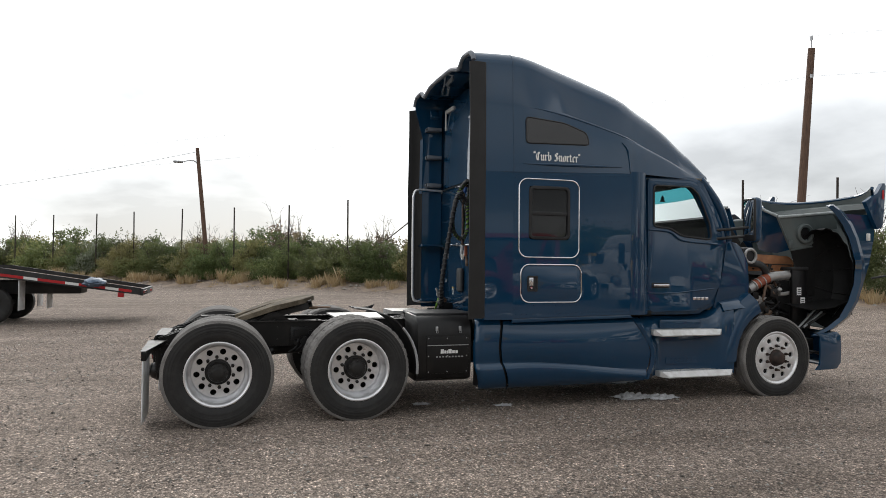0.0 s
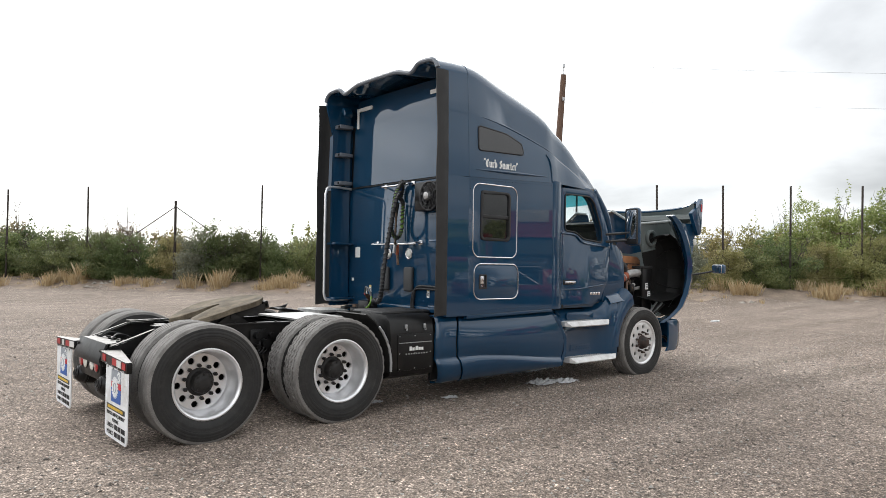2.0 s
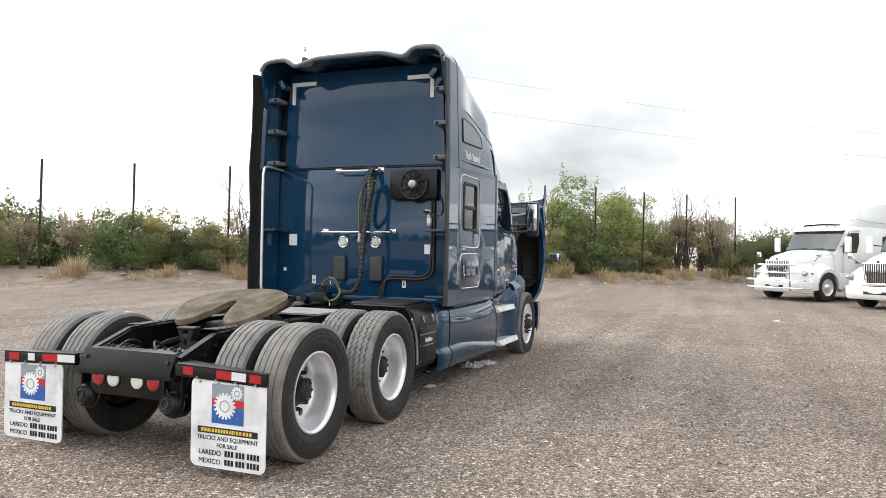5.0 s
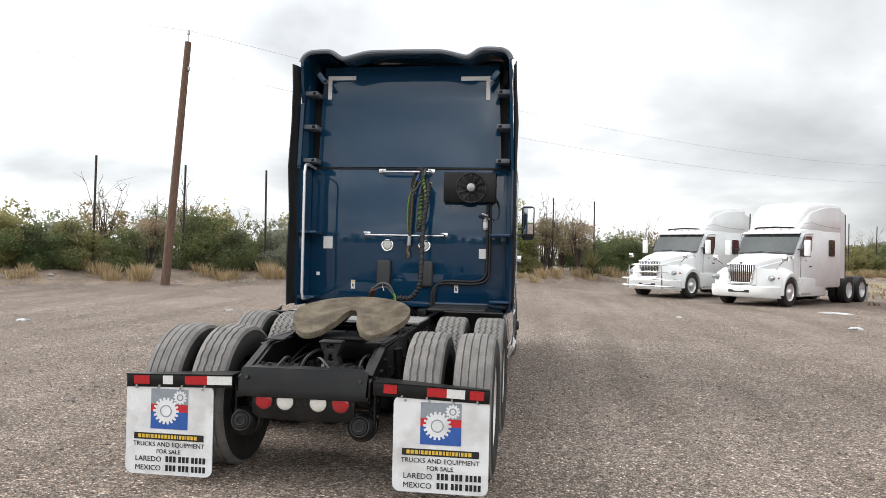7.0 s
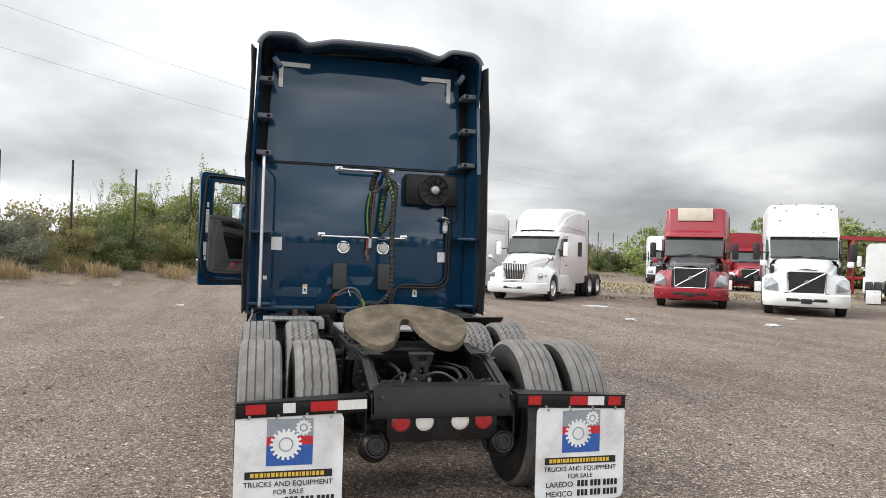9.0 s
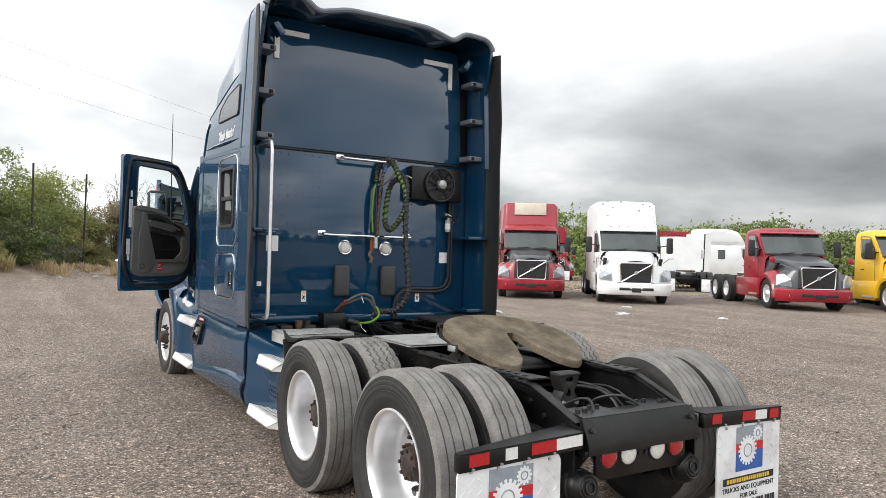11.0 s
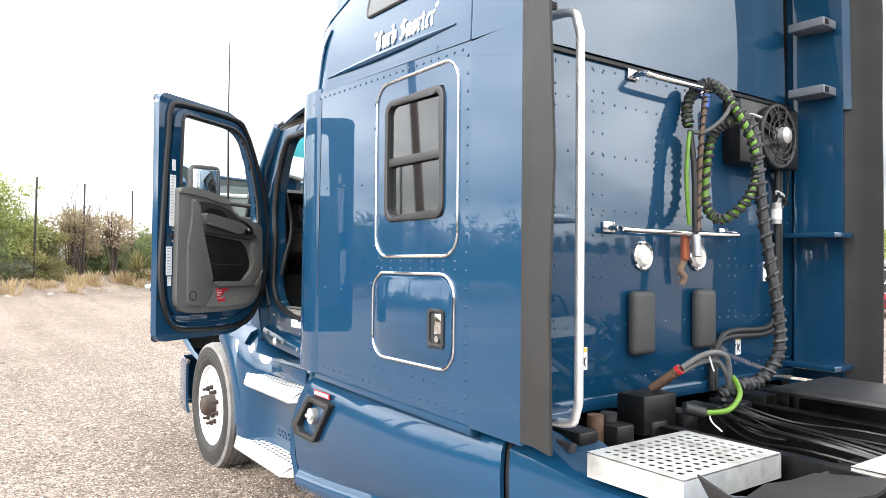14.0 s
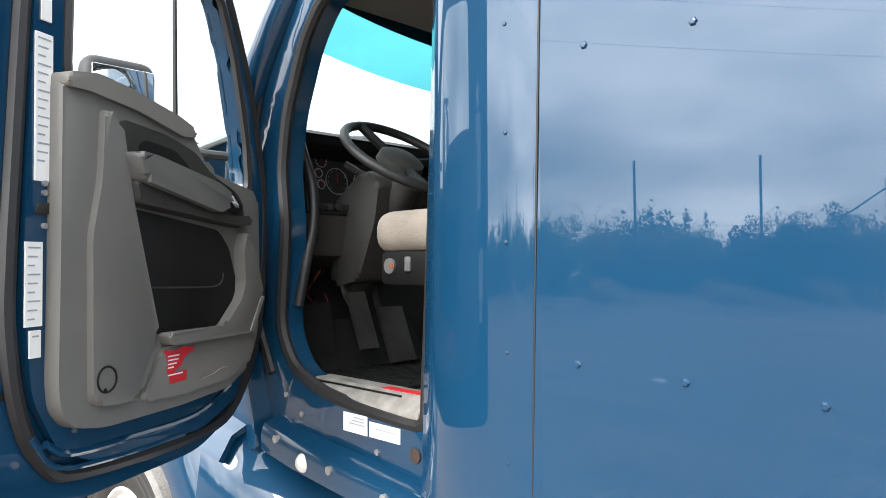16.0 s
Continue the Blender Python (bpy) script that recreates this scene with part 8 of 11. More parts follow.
    hose("grey_hose", [(2.828, -0.061, 2.285), (2.756, -0.097, 2.279), (2.697, -0.161, 2.35), (2.69, -0.212, 2.438), (2.73, -0.222, 2.51), (2.79, -0.215, 2.535)], 0.011, CABLE, "", None, hs)
    hose("dark_hose", [(2.818, -0.061, 2.29), (2.791, -0.054, 2.108), (2.783, -0.05, 1.927), (2.782, -0.053, 1.765)], 0.014, BLACK_PLASTIC, "", None, hs)
    part("plug", cyl(BM(), (2.78, -0.053, 1.77), (2.768, -0.048, 1.665), 0.022, 12), GALVANISED, hs, "grey electric plug")
    hose("green_hose", [(2.816, -0.055, 2.28), (2.81, -0.032, 2.198), (2.808, -0.018, 2.034), (2.80, -0.03, 1.819)], 0.011, HOSE_GREEN, "bright green hose", None, hs)
    hose("spring_hose", [(2.79, -0.155, 2.49), (2.775, -0.119, 2.421), (2.768, -0.083, 2.252), (2.774, -0.07, 2.017), (2.772, -0.06, 1.783)], 0.013, HOSE_BROWN, "", BLACK_PLASTIC, hs)
    part("fitting", cyl(BM(), (2.785, -0.145, 2.47), (2.775, -0.12, 2.40), 0.019, 12), INK_BLUE, hs, "blue hose fitting")
    part("glad_hand", box(BM(), (2.81, -0.055, 1.645), (2.845, -0.015, 1.785), 0.012, segs=3), COPPER, hs, "orange hose coupling handle")
    part("coupling", tube(BM(), smooth_path([(2.832, -0.034, 1.648), (2.845, -0.022, 1.60), (2.835, -0.040, 1.565), (2.845, -0.032, 1.527)]), 0.017, 8), RUST_PALE, hs)
    part("wire_end", tube(BM(), smooth_path([(2.70, -0.26, 2.36), (2.64, -0.30, 2.37), (2.60, -0.33, 2.35)]), 0.007, 6), GALVANISED, hs)
    # lower hoses from the frame box
    hose("tail_hose", [(2.595, 0.313, 1.176), (2.56, 0.25, 1.22), (2.525, 0.188, 1.243), (2.514, 0.118, 1.225), (2.516, 0.085, 1.18), (2.529, 0.058, 1.10), (2.55, 0.03, 1.04)], 0.013, CABLE, "", None, hs)
    hose("tail_hose", [(2.60, 0.30, 1.16), (2.57, 0.22, 1.195), (2.54, 0.14, 1.20), (2.53, 0.09, 1.15), (2.535, 0.04, 1.08)], 0.012, CABLE, "", None, hs)
    part("hose_fitting", cyl(BM(), (2.705, 0.345, 1.085), (2.60, 0.315, 1.172), 0.022, 10), HOSE_BROWN, hs, "brown hose fitting")
    part("hose_fitting", cyl(BM(), (2.71, 0.375, 1.075), (2.62, 0.34, 1.15), 0.018, 10), HOSE_BROWN, hs, "brown hose fitting")
    part("fitting_band", cyl(BM(), (2.612, 0.318, 1.162), (2.600, 0.315, 1.172), 0.0235, 10), INK_RED, hs)
    hose("green_hose", [(2.515, 0.06, 1.13), (2.502, 0.042, 1.096), (2.488, 0.042, 1.049), (2.488, 0.09, 1.005), (2.50, 0.145, 0.985), (2.557, 0.222, 0.977)], 0.012, HOSE_GREEN, "", None, hs)
    part("socket", cyl(BM(), (2.55, 0.215, 0.977), (2.60, 0.29, 1.0), 0.026, 12), BLACK_PLASTIC, hs)
    part("junction_box", box(BM(), (2.63, 0.30, 0.90), (2.78, 0.52, 1.065), 0.008), FRAME_BLACK, hs)
    for p in ([(2.54, 0.20, 1.245), (2.535, 0.19, 1.20), (2.53, 0.175, 1.16)], [(2.54, 0.20, 0.985), (2.53, 0.19, 0.94), (2.50, 0.16, 0.90)]):
        part("cable_tie", tube(BM(), smooth_path(p), 0.004, 5), WHITE_STICKER, hs)
    # slack cables lying between the rails
    rnd = random.Random(21)
    for i in range(9):
        y = 0.18 - 0.055 * i
        pts = [(2.62, y * 0.5, 0.97), (2.40, y * 0.8 - 0.03, 0.90 + rnd.uniform(-0.03, 0.03)), (2.10, y + rnd.uniform(-0.09, 0.09), 0.90 + rnd.uniform(-0.02, 0.03)), (1.85, y + rnd.uniform(-0.09, 0.09), 0.89), (1.66, y * 0.8, 0.86)]
        part("slack_cable", tube(BM(), smooth_path(pts, 5), rnd.choice((0.006, 0.008, 0.011)), 6), FRAME_BLACK, TRUCK)
    # gear under the back wall
    rnd = random.Random(11)
    for i in range(9):
        y = -0.9 + 0.22 * i
        k = rnd.random()
        part("bracket", box(BM(), (2.62, y - 0.05, 0.80 + 0.05 * k), (2.80, y + 0.06, 0.95 + 0.03 * k), 0.012), FRAME_BLACK, TRUCK)
    for y in (0.72, 0.64):
        bm = BM()
        cyl(bm, (2.72, y, 0.78), (2.72, y, 1.0), 0.035, 12)
        part("filter_can", bm, HOSE_BROWN if y > 0.7 else BLACK_PLASTIC, TRUCK)
    wl = part("warning_plate", box(BM(), (2.34, 0.445, 0.79), (2.66, 0.449, 0.90)), INK, TRUCK, "black plate of warning labels on the rail")
    for i, mt in enumerate((COPPER, WHITE_STICKER, INK_YELLOW, WHITE_STICKER)):
        part("warning_label", box(BM(), (2.35 + 0.078 * i, 0.449, 0.80), (2.42 + 0.078 * i, 0.452, 0.89)), mt if i != 0 else COPPER, wl)
    tg = part("rail_tag", box(BM(), (0.455, 0.443, 0.755), (0.550, 0.447, 0.812)), WHITE_STICKER, TRUCK)
    part("tag_ring", tube(BM(), [(0.525 + 0.016 * math.cos(a), 0.4475, 0.784 + 0.016 * math.sin(a)) for a in [2 * math.pi * k / 16 for k in range(16)]], 0.003, 5, closed=True), INK, tg)
    part("tag_band", box(BM(), (0.457, 0.447, 0.790), (0.500, 0.4485, 0.808)), INK_YELLOW, tg)
    for k in range(3):
        part("tag_bar", box(BM(), (0.460, 0.447, 0.760 + 0.009 * k), (0.498, 0.4485, 0.764 + 0.009 * k)), INK, tg)


build_back_equipment()


def build_hood():
    """The hood, tipped forward on its nose: skin to the front, fender shells reaching back, dark wheel wells inside."""
    hood = thing("raised_hood", "dark blue truck hood tipped forward, grey-green inside", "hood")
    # skin, rows from the nose (low) to the cowl edge (high)
    rows = []
    for z, xc, w, xb in ((0.74, 7.86, 0.62, 0.10), (0.95, 8.10, 0.74, 0.12), (1.25, 8.27, 0.82, 0.12), (1.6, 8.36, 0.86, 0.12), (1.95, 8.40, 0.90, 0.12), (2.25, 8.40, 0.93, 0.13), (2.48, 8.36, 0.97, 0.15), (2.60, 8.33, 1.0, 0.17)):
        rows.append([(xc - xb * (j / 8) ** 4 - 0.03 * (j / 8) ** 2, w * j / 8, z + (0.04 * ((j / 8) ** 6) - 0.05 * (1 - (j / 8) ** 2) - 0.04 if z > 2.4 else 0)) for j in range(-8, 9)])
    part("hood_skin", loft(BM(), rows, thick=-0.012), PAINT, hood, "dark blue hood skin")
    inner = [[(x - 0.03, y * 0.985, z) for x, y, z in r] for r in rows]
    part("hood_lining", loft(BM(), inner, thick=-0.006), HOOD_INNER, hood, "grey-green hood lining")
    part("cowl_flange", tube(BM(), [(x - 0.02, y, z) for x, y, z in rows[-1]], 0.022, 8), PAINT, hood)
    rib = [[(8.30 - dx, y, z) for y in (-0.9, -0.45, 0, 0.45, 0.9)] for dx, z in ((0.0, 2.44), (0.10, 2.41), (0.12, 2.34), (0.02, 2.28))]
    part("lining_rib", loft(BM(), rib, thick=0.01), HOOD_INNER, hood)
    # air intake ring on the right inner panel
    circ = [2 * math.pi * k / 28 for k in range(28)]
    ring = part("intake_ring", loft(BM(), [[(7.29 + r * math.cos(a), y, 1.995 + r * math.sin(a)) for a in circ] for r, y in ((0.135, -0.70), (0.130, -0.735), (0.112, -0.745), (0.085, -0.735), (0.078, -0.69))], closed=True), HOOD_INNER, hood, "round air intake duct")
    # black disc closes the duct, painting its unlit depth
    part("intake_throat", cyl(BM(), (7.29, -0.712, 1.995), (7.29, -0.704, 1.995), 0.078, 20), LINER_SHADE_BLACK, ring)
    for s in (1, -1):
        # outer fender band, curling from the skin's edge back round the wheel well
        frows = []
        for z, xo, yo, wd in ((0.70, 7.28, 0.98, 0.16), (0.79, 7.50, 1.02, 0.20), (0.93, 7.68, 1.06, 0.20), (1.14, 7.80, 1.08, 0.19), (1.36, 7.87, 1.09, 0.18), (1.63, 7.89, 1.09, 0.17), (1.93, 7.80, 1.08, 0.17), (2.10, 7.72, 1.07, 0.18), (2.25, 7.60, 1.05, 0.17), (2.34, 7.44, 1.03, 0.10)):
            frows.append([(xo - wd, s * (yo + 0.0), z - 0.01), (xo - wd * 0.6, s * (yo + 0.03), z), (xo - wd * 0.25, s * (yo + 0.01), z + 0.005), (xo, s * (yo - 0.07), z + 0.01), (xo + 0.06, s * (yo - 0.18), z + 0.01)])
        part("fender_shell", loft(BM(), frows, thick=0.014), PAINT, hood, "blue front fender of the raised hood")
        # join between fender and skin
        jr = [[frows[i][4], (rows[k][16 if s > 0 else 0][0], rows[k][16 if s > 0 else 0][1], rows[k][0][2])] for i, k in ((1, 0), (3, 1), (4, 2), (5, 3), (6, 4), (8, 5))]
        part("fender_join", loft(BM(), jr, thick=0.012), PAINT, hood)
        part("join_lining", loft(BM(), [[(x - 0.03, y - s * 0.035, z) for x, y, z in r] for r in jr], thick=0.006), HOOD_INNER, hood)
        # wheel well liner: a bowl opening back and outwards
        lrows = []
        for i in range(25):
            a = radians(-82 + 186 * i / 24)
            k = 0.012 * math.sin(i * 2.1)
            ca, sa = math.cos(a), math.sin(a)
            lrows.append([(7.34 + (0.44 + k) * ca, s * 1.0, 1.42 + (0.62 + k) * sa), (7.36 + 0.46 * ca, s * 0.94, 1.42 + 0.63 * sa), (7.38 + 0.45 * ca, s * 0.84, 1.42 + (0.62 + 0.6 * k) * sa), (7.36 + 0.40 * ca, s * 0.72, 1.42 + 0.56 * sa), (7.32 + 0.20 * ca, s * 0.64, 1.42 + 0.34 * sa), (7.30, s * 0.63, 1.42)])
        wl = part("wheel_well_liner", loft(BM(), lrows, thick=0.01), LINER_SHADE_BLACK, hood, "black wheel well liner")
        for i in (4, 8, 12, 16, 20):
            part("liner_rib", tube(BM(), [Vector(p) + Vector((-0.006, 0, 0)) for p in lrows[i][1:5]], 0.009, 6), LINER_SHADE_BLACK, wl)
        part("liner_shelf", loft(BM(), [[(7.04, s * 0.62, 1.08), (7.05, s * 0.80, 1.05), (7.12, s * 0.98, 1.02)], [(7.40, s * 0.62, 1.10), (7.44, s * 0.80, 1.07), (7.50, s * 0.98, 1.05)], [(7.66, s * 0.62, 1.16), (7.70, s * 0.80, 1.14), (7.72, s * 0.98, 1.12)]], thick=0.012), LINER_SHADE_BLACK, hood)
        # inner side panel between the wheel well and the cowl edge, with its light rim
        sp = [(6.88, 2.19), (7.30, 2.225), (7.80, 2.285), (7.86, 2.20), (7.84, 2.07), (7.72, 2.06), (7.66, 2.00), (7.56, 1.985), (7.48, 1.92), (7.42, 1.85), (7.25, 1.80), (7.08, 1.775), (6.98, 1.985)]
        pan = part("side_panel", prism(BM(), sp, "y", s * 0.70, s * 0.685, bevel=0.004), HOOD_INNER, hood, "grey-green inner side panel")
        part("panel_rim", tube(BM(), smooth_path([(6.86, s * 0.70, 2.20), (7.30, s * 0.705, 2.24), (7.84, s * 0.71, 2.295)], 4), 0.020, 8), PANEL_EDGE, pan)
        part("panel_fold", tube(BM(), [(6.86, s * 0.70, 2.20), (6.97, s * 0.70, 1.985), (7.07, s * 0.70, 1.775), (7.42, s * 0.70, 1.83)], 0.014, 6), HOOD_INNER, pan)
        part("panel_boss", box(BM(), (7.03, min(s * 0.70, s * 0.72), 1.80), (7.10, max(s * 0.70, s * 0.72), 1.90), 0.008), HOOD_INNER, pan)
        # sloped painted shelf from the side panel to the cowl corner
        part("cowl_side", loft(BM(), [[(6.89, s * 0.69, 2.21), (6.98, s * 0.685, 1.99), (7.07, s * 0.68, 1.78)], [(6.84, s * 0.55, 2.28), (6.93, s * 0.52, 2.02), (7.02, s * 0.52, 1.74)], [(6.80, s * 0.36, 2.40), (6.90, s * 0.34, 2.08), (6.98, s * 0.34, 1.76)], [(6.86, s * 0.20, 2.38), (6.95, s * 0.18, 2.08), (7.02, s * 0.18, 1.80)]], thick=0.01), PAINT, hood)
        part("cowl_rim", tube(BM(), [(6.86, s * 0.70, 2.215), (6.81, s * 0.55, 2.29), (6.77, s * 0.36, 2.41), (6.83, s * 0.20, 2.39)], 0.020, 8), PANEL_EDGE, hood)
        part("lower_side", loft(BM(), [[(7.08, s * 0.68, 1.78), (7.20, s * 0.66, 1.50), (7.30, s * 0.64, 1.20)], [(7.48, s * 0.685, 1.88), (7.48, s * 0.67, 1.50), (7.50, s * 0.65, 1.18)]], thick=0.01), LINER_SHADE_BLACK, hood)
        # tip with its badge
        part("hood_corner", prism(BM(), round_poly([(8.00, 2.42), (8.20, 2.06), (8.29, 2.10), (8.345, 2.66), (8.30, 2.68), (8.20, 2.54)], 0.02), "y", s * 1.0, s * 0.94, bevel=0.01), PAINT, hood)
        part("corner_badge", box(BM(), (8.28, min(s * 1.001, s * 1.006), 2.46), (8.31, max(s * 1.001, s * 1.006), 2.58)), INK_RED, hood)
        part("marker_lamp", box(BM(), (7.93, min(s * 1.06, s * 1.09), 1.90), (7.98, max(s * 1.06, s * 1.09), 2.0), 0.01), LAMP_WHITE, hood)
        # hood mirror on a stalk
        reach = 1.10 if s < 0 else 0.78
        mr = part("hood_mirror", box(BM(), (8.62, s * reach - 0.10, 1.45), (8.74, s * reach + 0.10, 1.60), 0.03, segs=3), PAINT if s < 0 else BLACK_PLASTIC, hood, "small convex hood mirror")
        part("mirror_stalk", tube(BM(), smooth_path([(8.32, s * (reach - 0.3), 1.42), (8.5, s * (reach - 0.15), 1.46), (8.66, s * (reach - 0.04), 1.50)]), 0.014, 8), BLACK_PLASTIC, mr)
        part("mirror_face", box(BM(), (8.612, s * reach - 0.085, 1.465), (8.622, s * reach + 0.085, 1.585), 0.004), MIRROR, mr)
    part("grille", box(BM(), (8.30, -0.45, 0.9), (8.36, 0.45, 1.5), 0.02, m=Matrix.Translation((0.03, 0, 0))), BLACK_PLASTIC, hood)


build_hood()


def build_engine():
    """What shows of the engine bay with the hood raised."""
    part("engine_block", box(BM(), (5.95, -0.36, 0.72), (7.05, 0.36, 1.45), 0.05), DARK_STEEL, TRUCK, "dark engine block")
    rc = part("rocker_cover", prism(BM(), round_poly([(6.40, 1.50), (7.30, 1.50), (7.31, 1.66), (7.22, 1.70), (6.50, 1.73), (6.42, 1.68)], 0.04), "y", -0.50, 0.10, bevel=0.03), ROCKER, TRUCK, "orange-brown engine cover")
    part("cover_end", box(BM(), (7.29, -0.49, 1.51), (7.34, 0.08, 1.66), 0.015), RUST_PALE, rc)
    part("cover_seam", tube(BM(), [(6.44, -0.503, 1.60), (7.28, -0.503, 1.585)], 0.008, 6), RUST, rc)
    for k in range(6):
        part("cover_bolt", cyl(BM(), (6.5 + 0.15 * k, -0.50, 1.53), (6.5 + 0.15 * k, -0.515, 1.53), 0.013, 8), DARK_STEEL, rc)
    ib = part("intake_box", box(BM(), (6.30, -0.72, 1.56), (6.52, -0.40, 1.80), 0.04), BLACK_PLASTIC, TRUCK)
    part("intake_port", tube(BM(), [(6.41 + 0.085 * math.cos(a), -0.73, 1.69 + 0.085 * math.sin(a)) for a in [2 * math.pi * k / 20 for k in range(20)]], 0.018, 8, closed=True), SILVER_PIPE, ib)
    part("heat_pipe", tube(BM(), smooth_path([(6.52, -0.60, 1.60), (6.66, -0.62, 1.58), (6.76, -0.60, 1.50), (6.80, -0.55, 1.40)], 6), 0.045, 12), COVER_GREY, TRUCK, "grey engine pipe")
    pts = smooth_path([(6.48, -0.60, 1.26), (6.60, -0.60, 1.32), (6.83, -0.60, 1.42), (7.05, -0.60, 1.445), (7.28, -0.58, 1.46), (7.46, -0.54, 1.48)], 6)
    pipe = part("charge_air_pipe", tube(BM(), pts, 0.060, 16), SILVER_PIPE, TRUCK, "silver charge air pipe with orange sleeves")
    for i0, i1 in ((5, 12), (20, 26)):
        sl = part("hose_sleeve", tube(BM(), pts[i0:i1], 0.068, 16), COPPER, pipe, "orange hose sleeve")
        for i in range(i0, i1, 2):
            d = (pts[min(i + 1, len(pts) - 1)] - pts[i - 1]).normalized()
            part("sleeve_band", cyl(BM(), pts[i] - d * 0.008, pts[i] + d * 0.008, 0.074, 16), SILVER_PIPE, sl)
    part("radiator", box(BM(), (7.34, -0.60, 0.62), (7.50, 0.62, 1.50), 0.02), BLACK_PLASTIC, TRUCK, "black radiator pack")
    rd = part("radiator_side", box(BM(), (7.12, -0.68, 0.72), (7.36, -0.62, 1.52), 0.015), FRAME_BLACK, TRUCK)
    part("radiator_top", box(BM(), (7.10, -0.69, 1.515), (7.38, -0.45, 1.56), 0.012), BLACK_PLASTIC, rd)
    for x, z in ((7.19, 1.19), (7.25, 1.06)):
        lb = part("radiator_label", box(BM(), (x, -0.684, z), (x + 0.07, -0.680, z + 0.10)), WHITE_STICKER, rd)
        for k in range(3):
            part("label_bar", box(BM(), (x + 0.01, -0.6855, z + 0.02 + 0.025 * k), (x + 0.06, -0.6838, z + 0.03 + 0.025 * k)), INK, lb)
    # hood tilt gear beside the radiator
    for k in range(4):
        part("tilt_arm", tube(BM(), [(7.10 + 0.05 * k, -0.72 - 0.03 * k, 0.70 + 0.04 * k), (7.42 + 0.03 * k, -0.76 - 0.02 * k, 1.02 - 0.02 * k)], 0.016, 8), (GALVANISED, DARK_STEEL)[k % 2], TRUCK)
    rnd = random.Random(3)
    for k in range(34):
        p = Vector((rnd.uniform(6.2, 7.0), rnd.uniform(-0.75, -0.35), rnd.uniform(0.85, 1.35)))
        pts = [p]
        for i in range(3):
            pts.append(pts[-1] + Vector((rnd.uniform(-0.25, 0.3), rnd.uniform(-0.1, 0.1), rnd.uniform(-0.2, 0.18))))
        part("engine_hose", tube(BM(), smooth_path(pts, 5), rnd.uniform(0.010, 0.03), 8), rnd.choice((BLACK_PLASTIC, BLACK_PLASTIC, DARK_STEEL, SILVER_PIPE, HOSE_BROWN)), TRUCK)
    for k in range(30):
        p = (rnd.uniform(6.2, 7.0), rnd.uniform(-0.70, -0.36), rnd.uniform(0.8, 1.35))
        q = rnd.uniform(0.02, 0.075)
        part("engine_fitting", box(BM(), (p[0] - q, p[1] - q * 0.6, p[2] - q), (p[0] + q, p[1] + q * 0.6, p[2] + q), 0.015), rnd.choice((DARK_STEEL, FRAME_BLACK, SILVER_PIPE)), TRUCK)
    bm = BM()
    cyl(bm, (6.62, -0.62, 1.10), (6.62, -0.54, 1.10), 0.085, 18)
    part("alternator", bm, SILVER_PIPE, TRUCK)
    for s in (1, -1):
        part("hood_strut", tube(BM(), [(7.15, s * 0.55, 0.72), (7.55, s * 0.62, 1.02)], 0.02, 8), GALVANISED, TRUCK)
        part("front_spring", tube(BM(), smooth_path([(5.75, s * 0.45, 0.55), (6.43, s * 0.45, 0.45), (7.05, s * 0.45, 0.60)]), 0.045, 8), FRAME_BLACK, TRUCK)
    bm = BM()
    cyl(bm, (6.43, -0.9, 0.45), (6.43, 0.9, 0.45), 0.06, 12)
    part("front_axle", bm, FRAME_BLACK, TRUCK)
    # bumper
    rows = []
    for k in range(-9, 10):
        q = k / 9
        y = 1.17 * math.sin(q * math.pi / 2) ** 1 if abs(q) < 1 else 1.17 * q
        x = 7.50 - 0.10 * abs(q) ** 2 - 0.36 * max(0, abs(q) - 0.82) / 0.18
        rows.append([(x - 0.03, y, 0.745), (x + 0.03, y, 0.70), (x + 0.04, y, 0.55), (x + 0.03, y, 0.36), (x - 0.03, y, 0.29)])
    part("bumper", loft(BM(), rows, thick=-0.02), PAINT, TRUCK, "dark blue front bumper")
    part("bumper_beam", box(BM(), (7.0, -0.9, 0.45), (7.25, 0.9, 0.65), 0.02), FRAME_BLACK, TRUCK)
    part("tow_hook", tube(BM(), smooth_path([(7.05, -0.85, 0.5), (7.2, -1.0, 0.48), (7.3, -1.02, 0.4)]), 0.02, 8), FRAME_BLACK, TRUCK)


build_engine()
# whip aerial on the far side
part("whip_aerial", tube(BM(), [(5.75, 1.26, 2.0), (5.74, 1.27, 2.7), (5.70, 1.28, 3.25)], lambda t: 0.009 - 0.005 * t, 6), BLACK_PLASTIC, TRUCK, "thin black whip aerial")

# ---- fence, bank and brush ----
def raw(name, verts, faces, mat, smooth=False):
    me = bpy.data.meshes.new(name)
    me.from_pydata(verts, [], faces)
    me.materials.append(mat)
    if smooth:
        for f in me.polygons:
            f.use_smooth = True
    return me


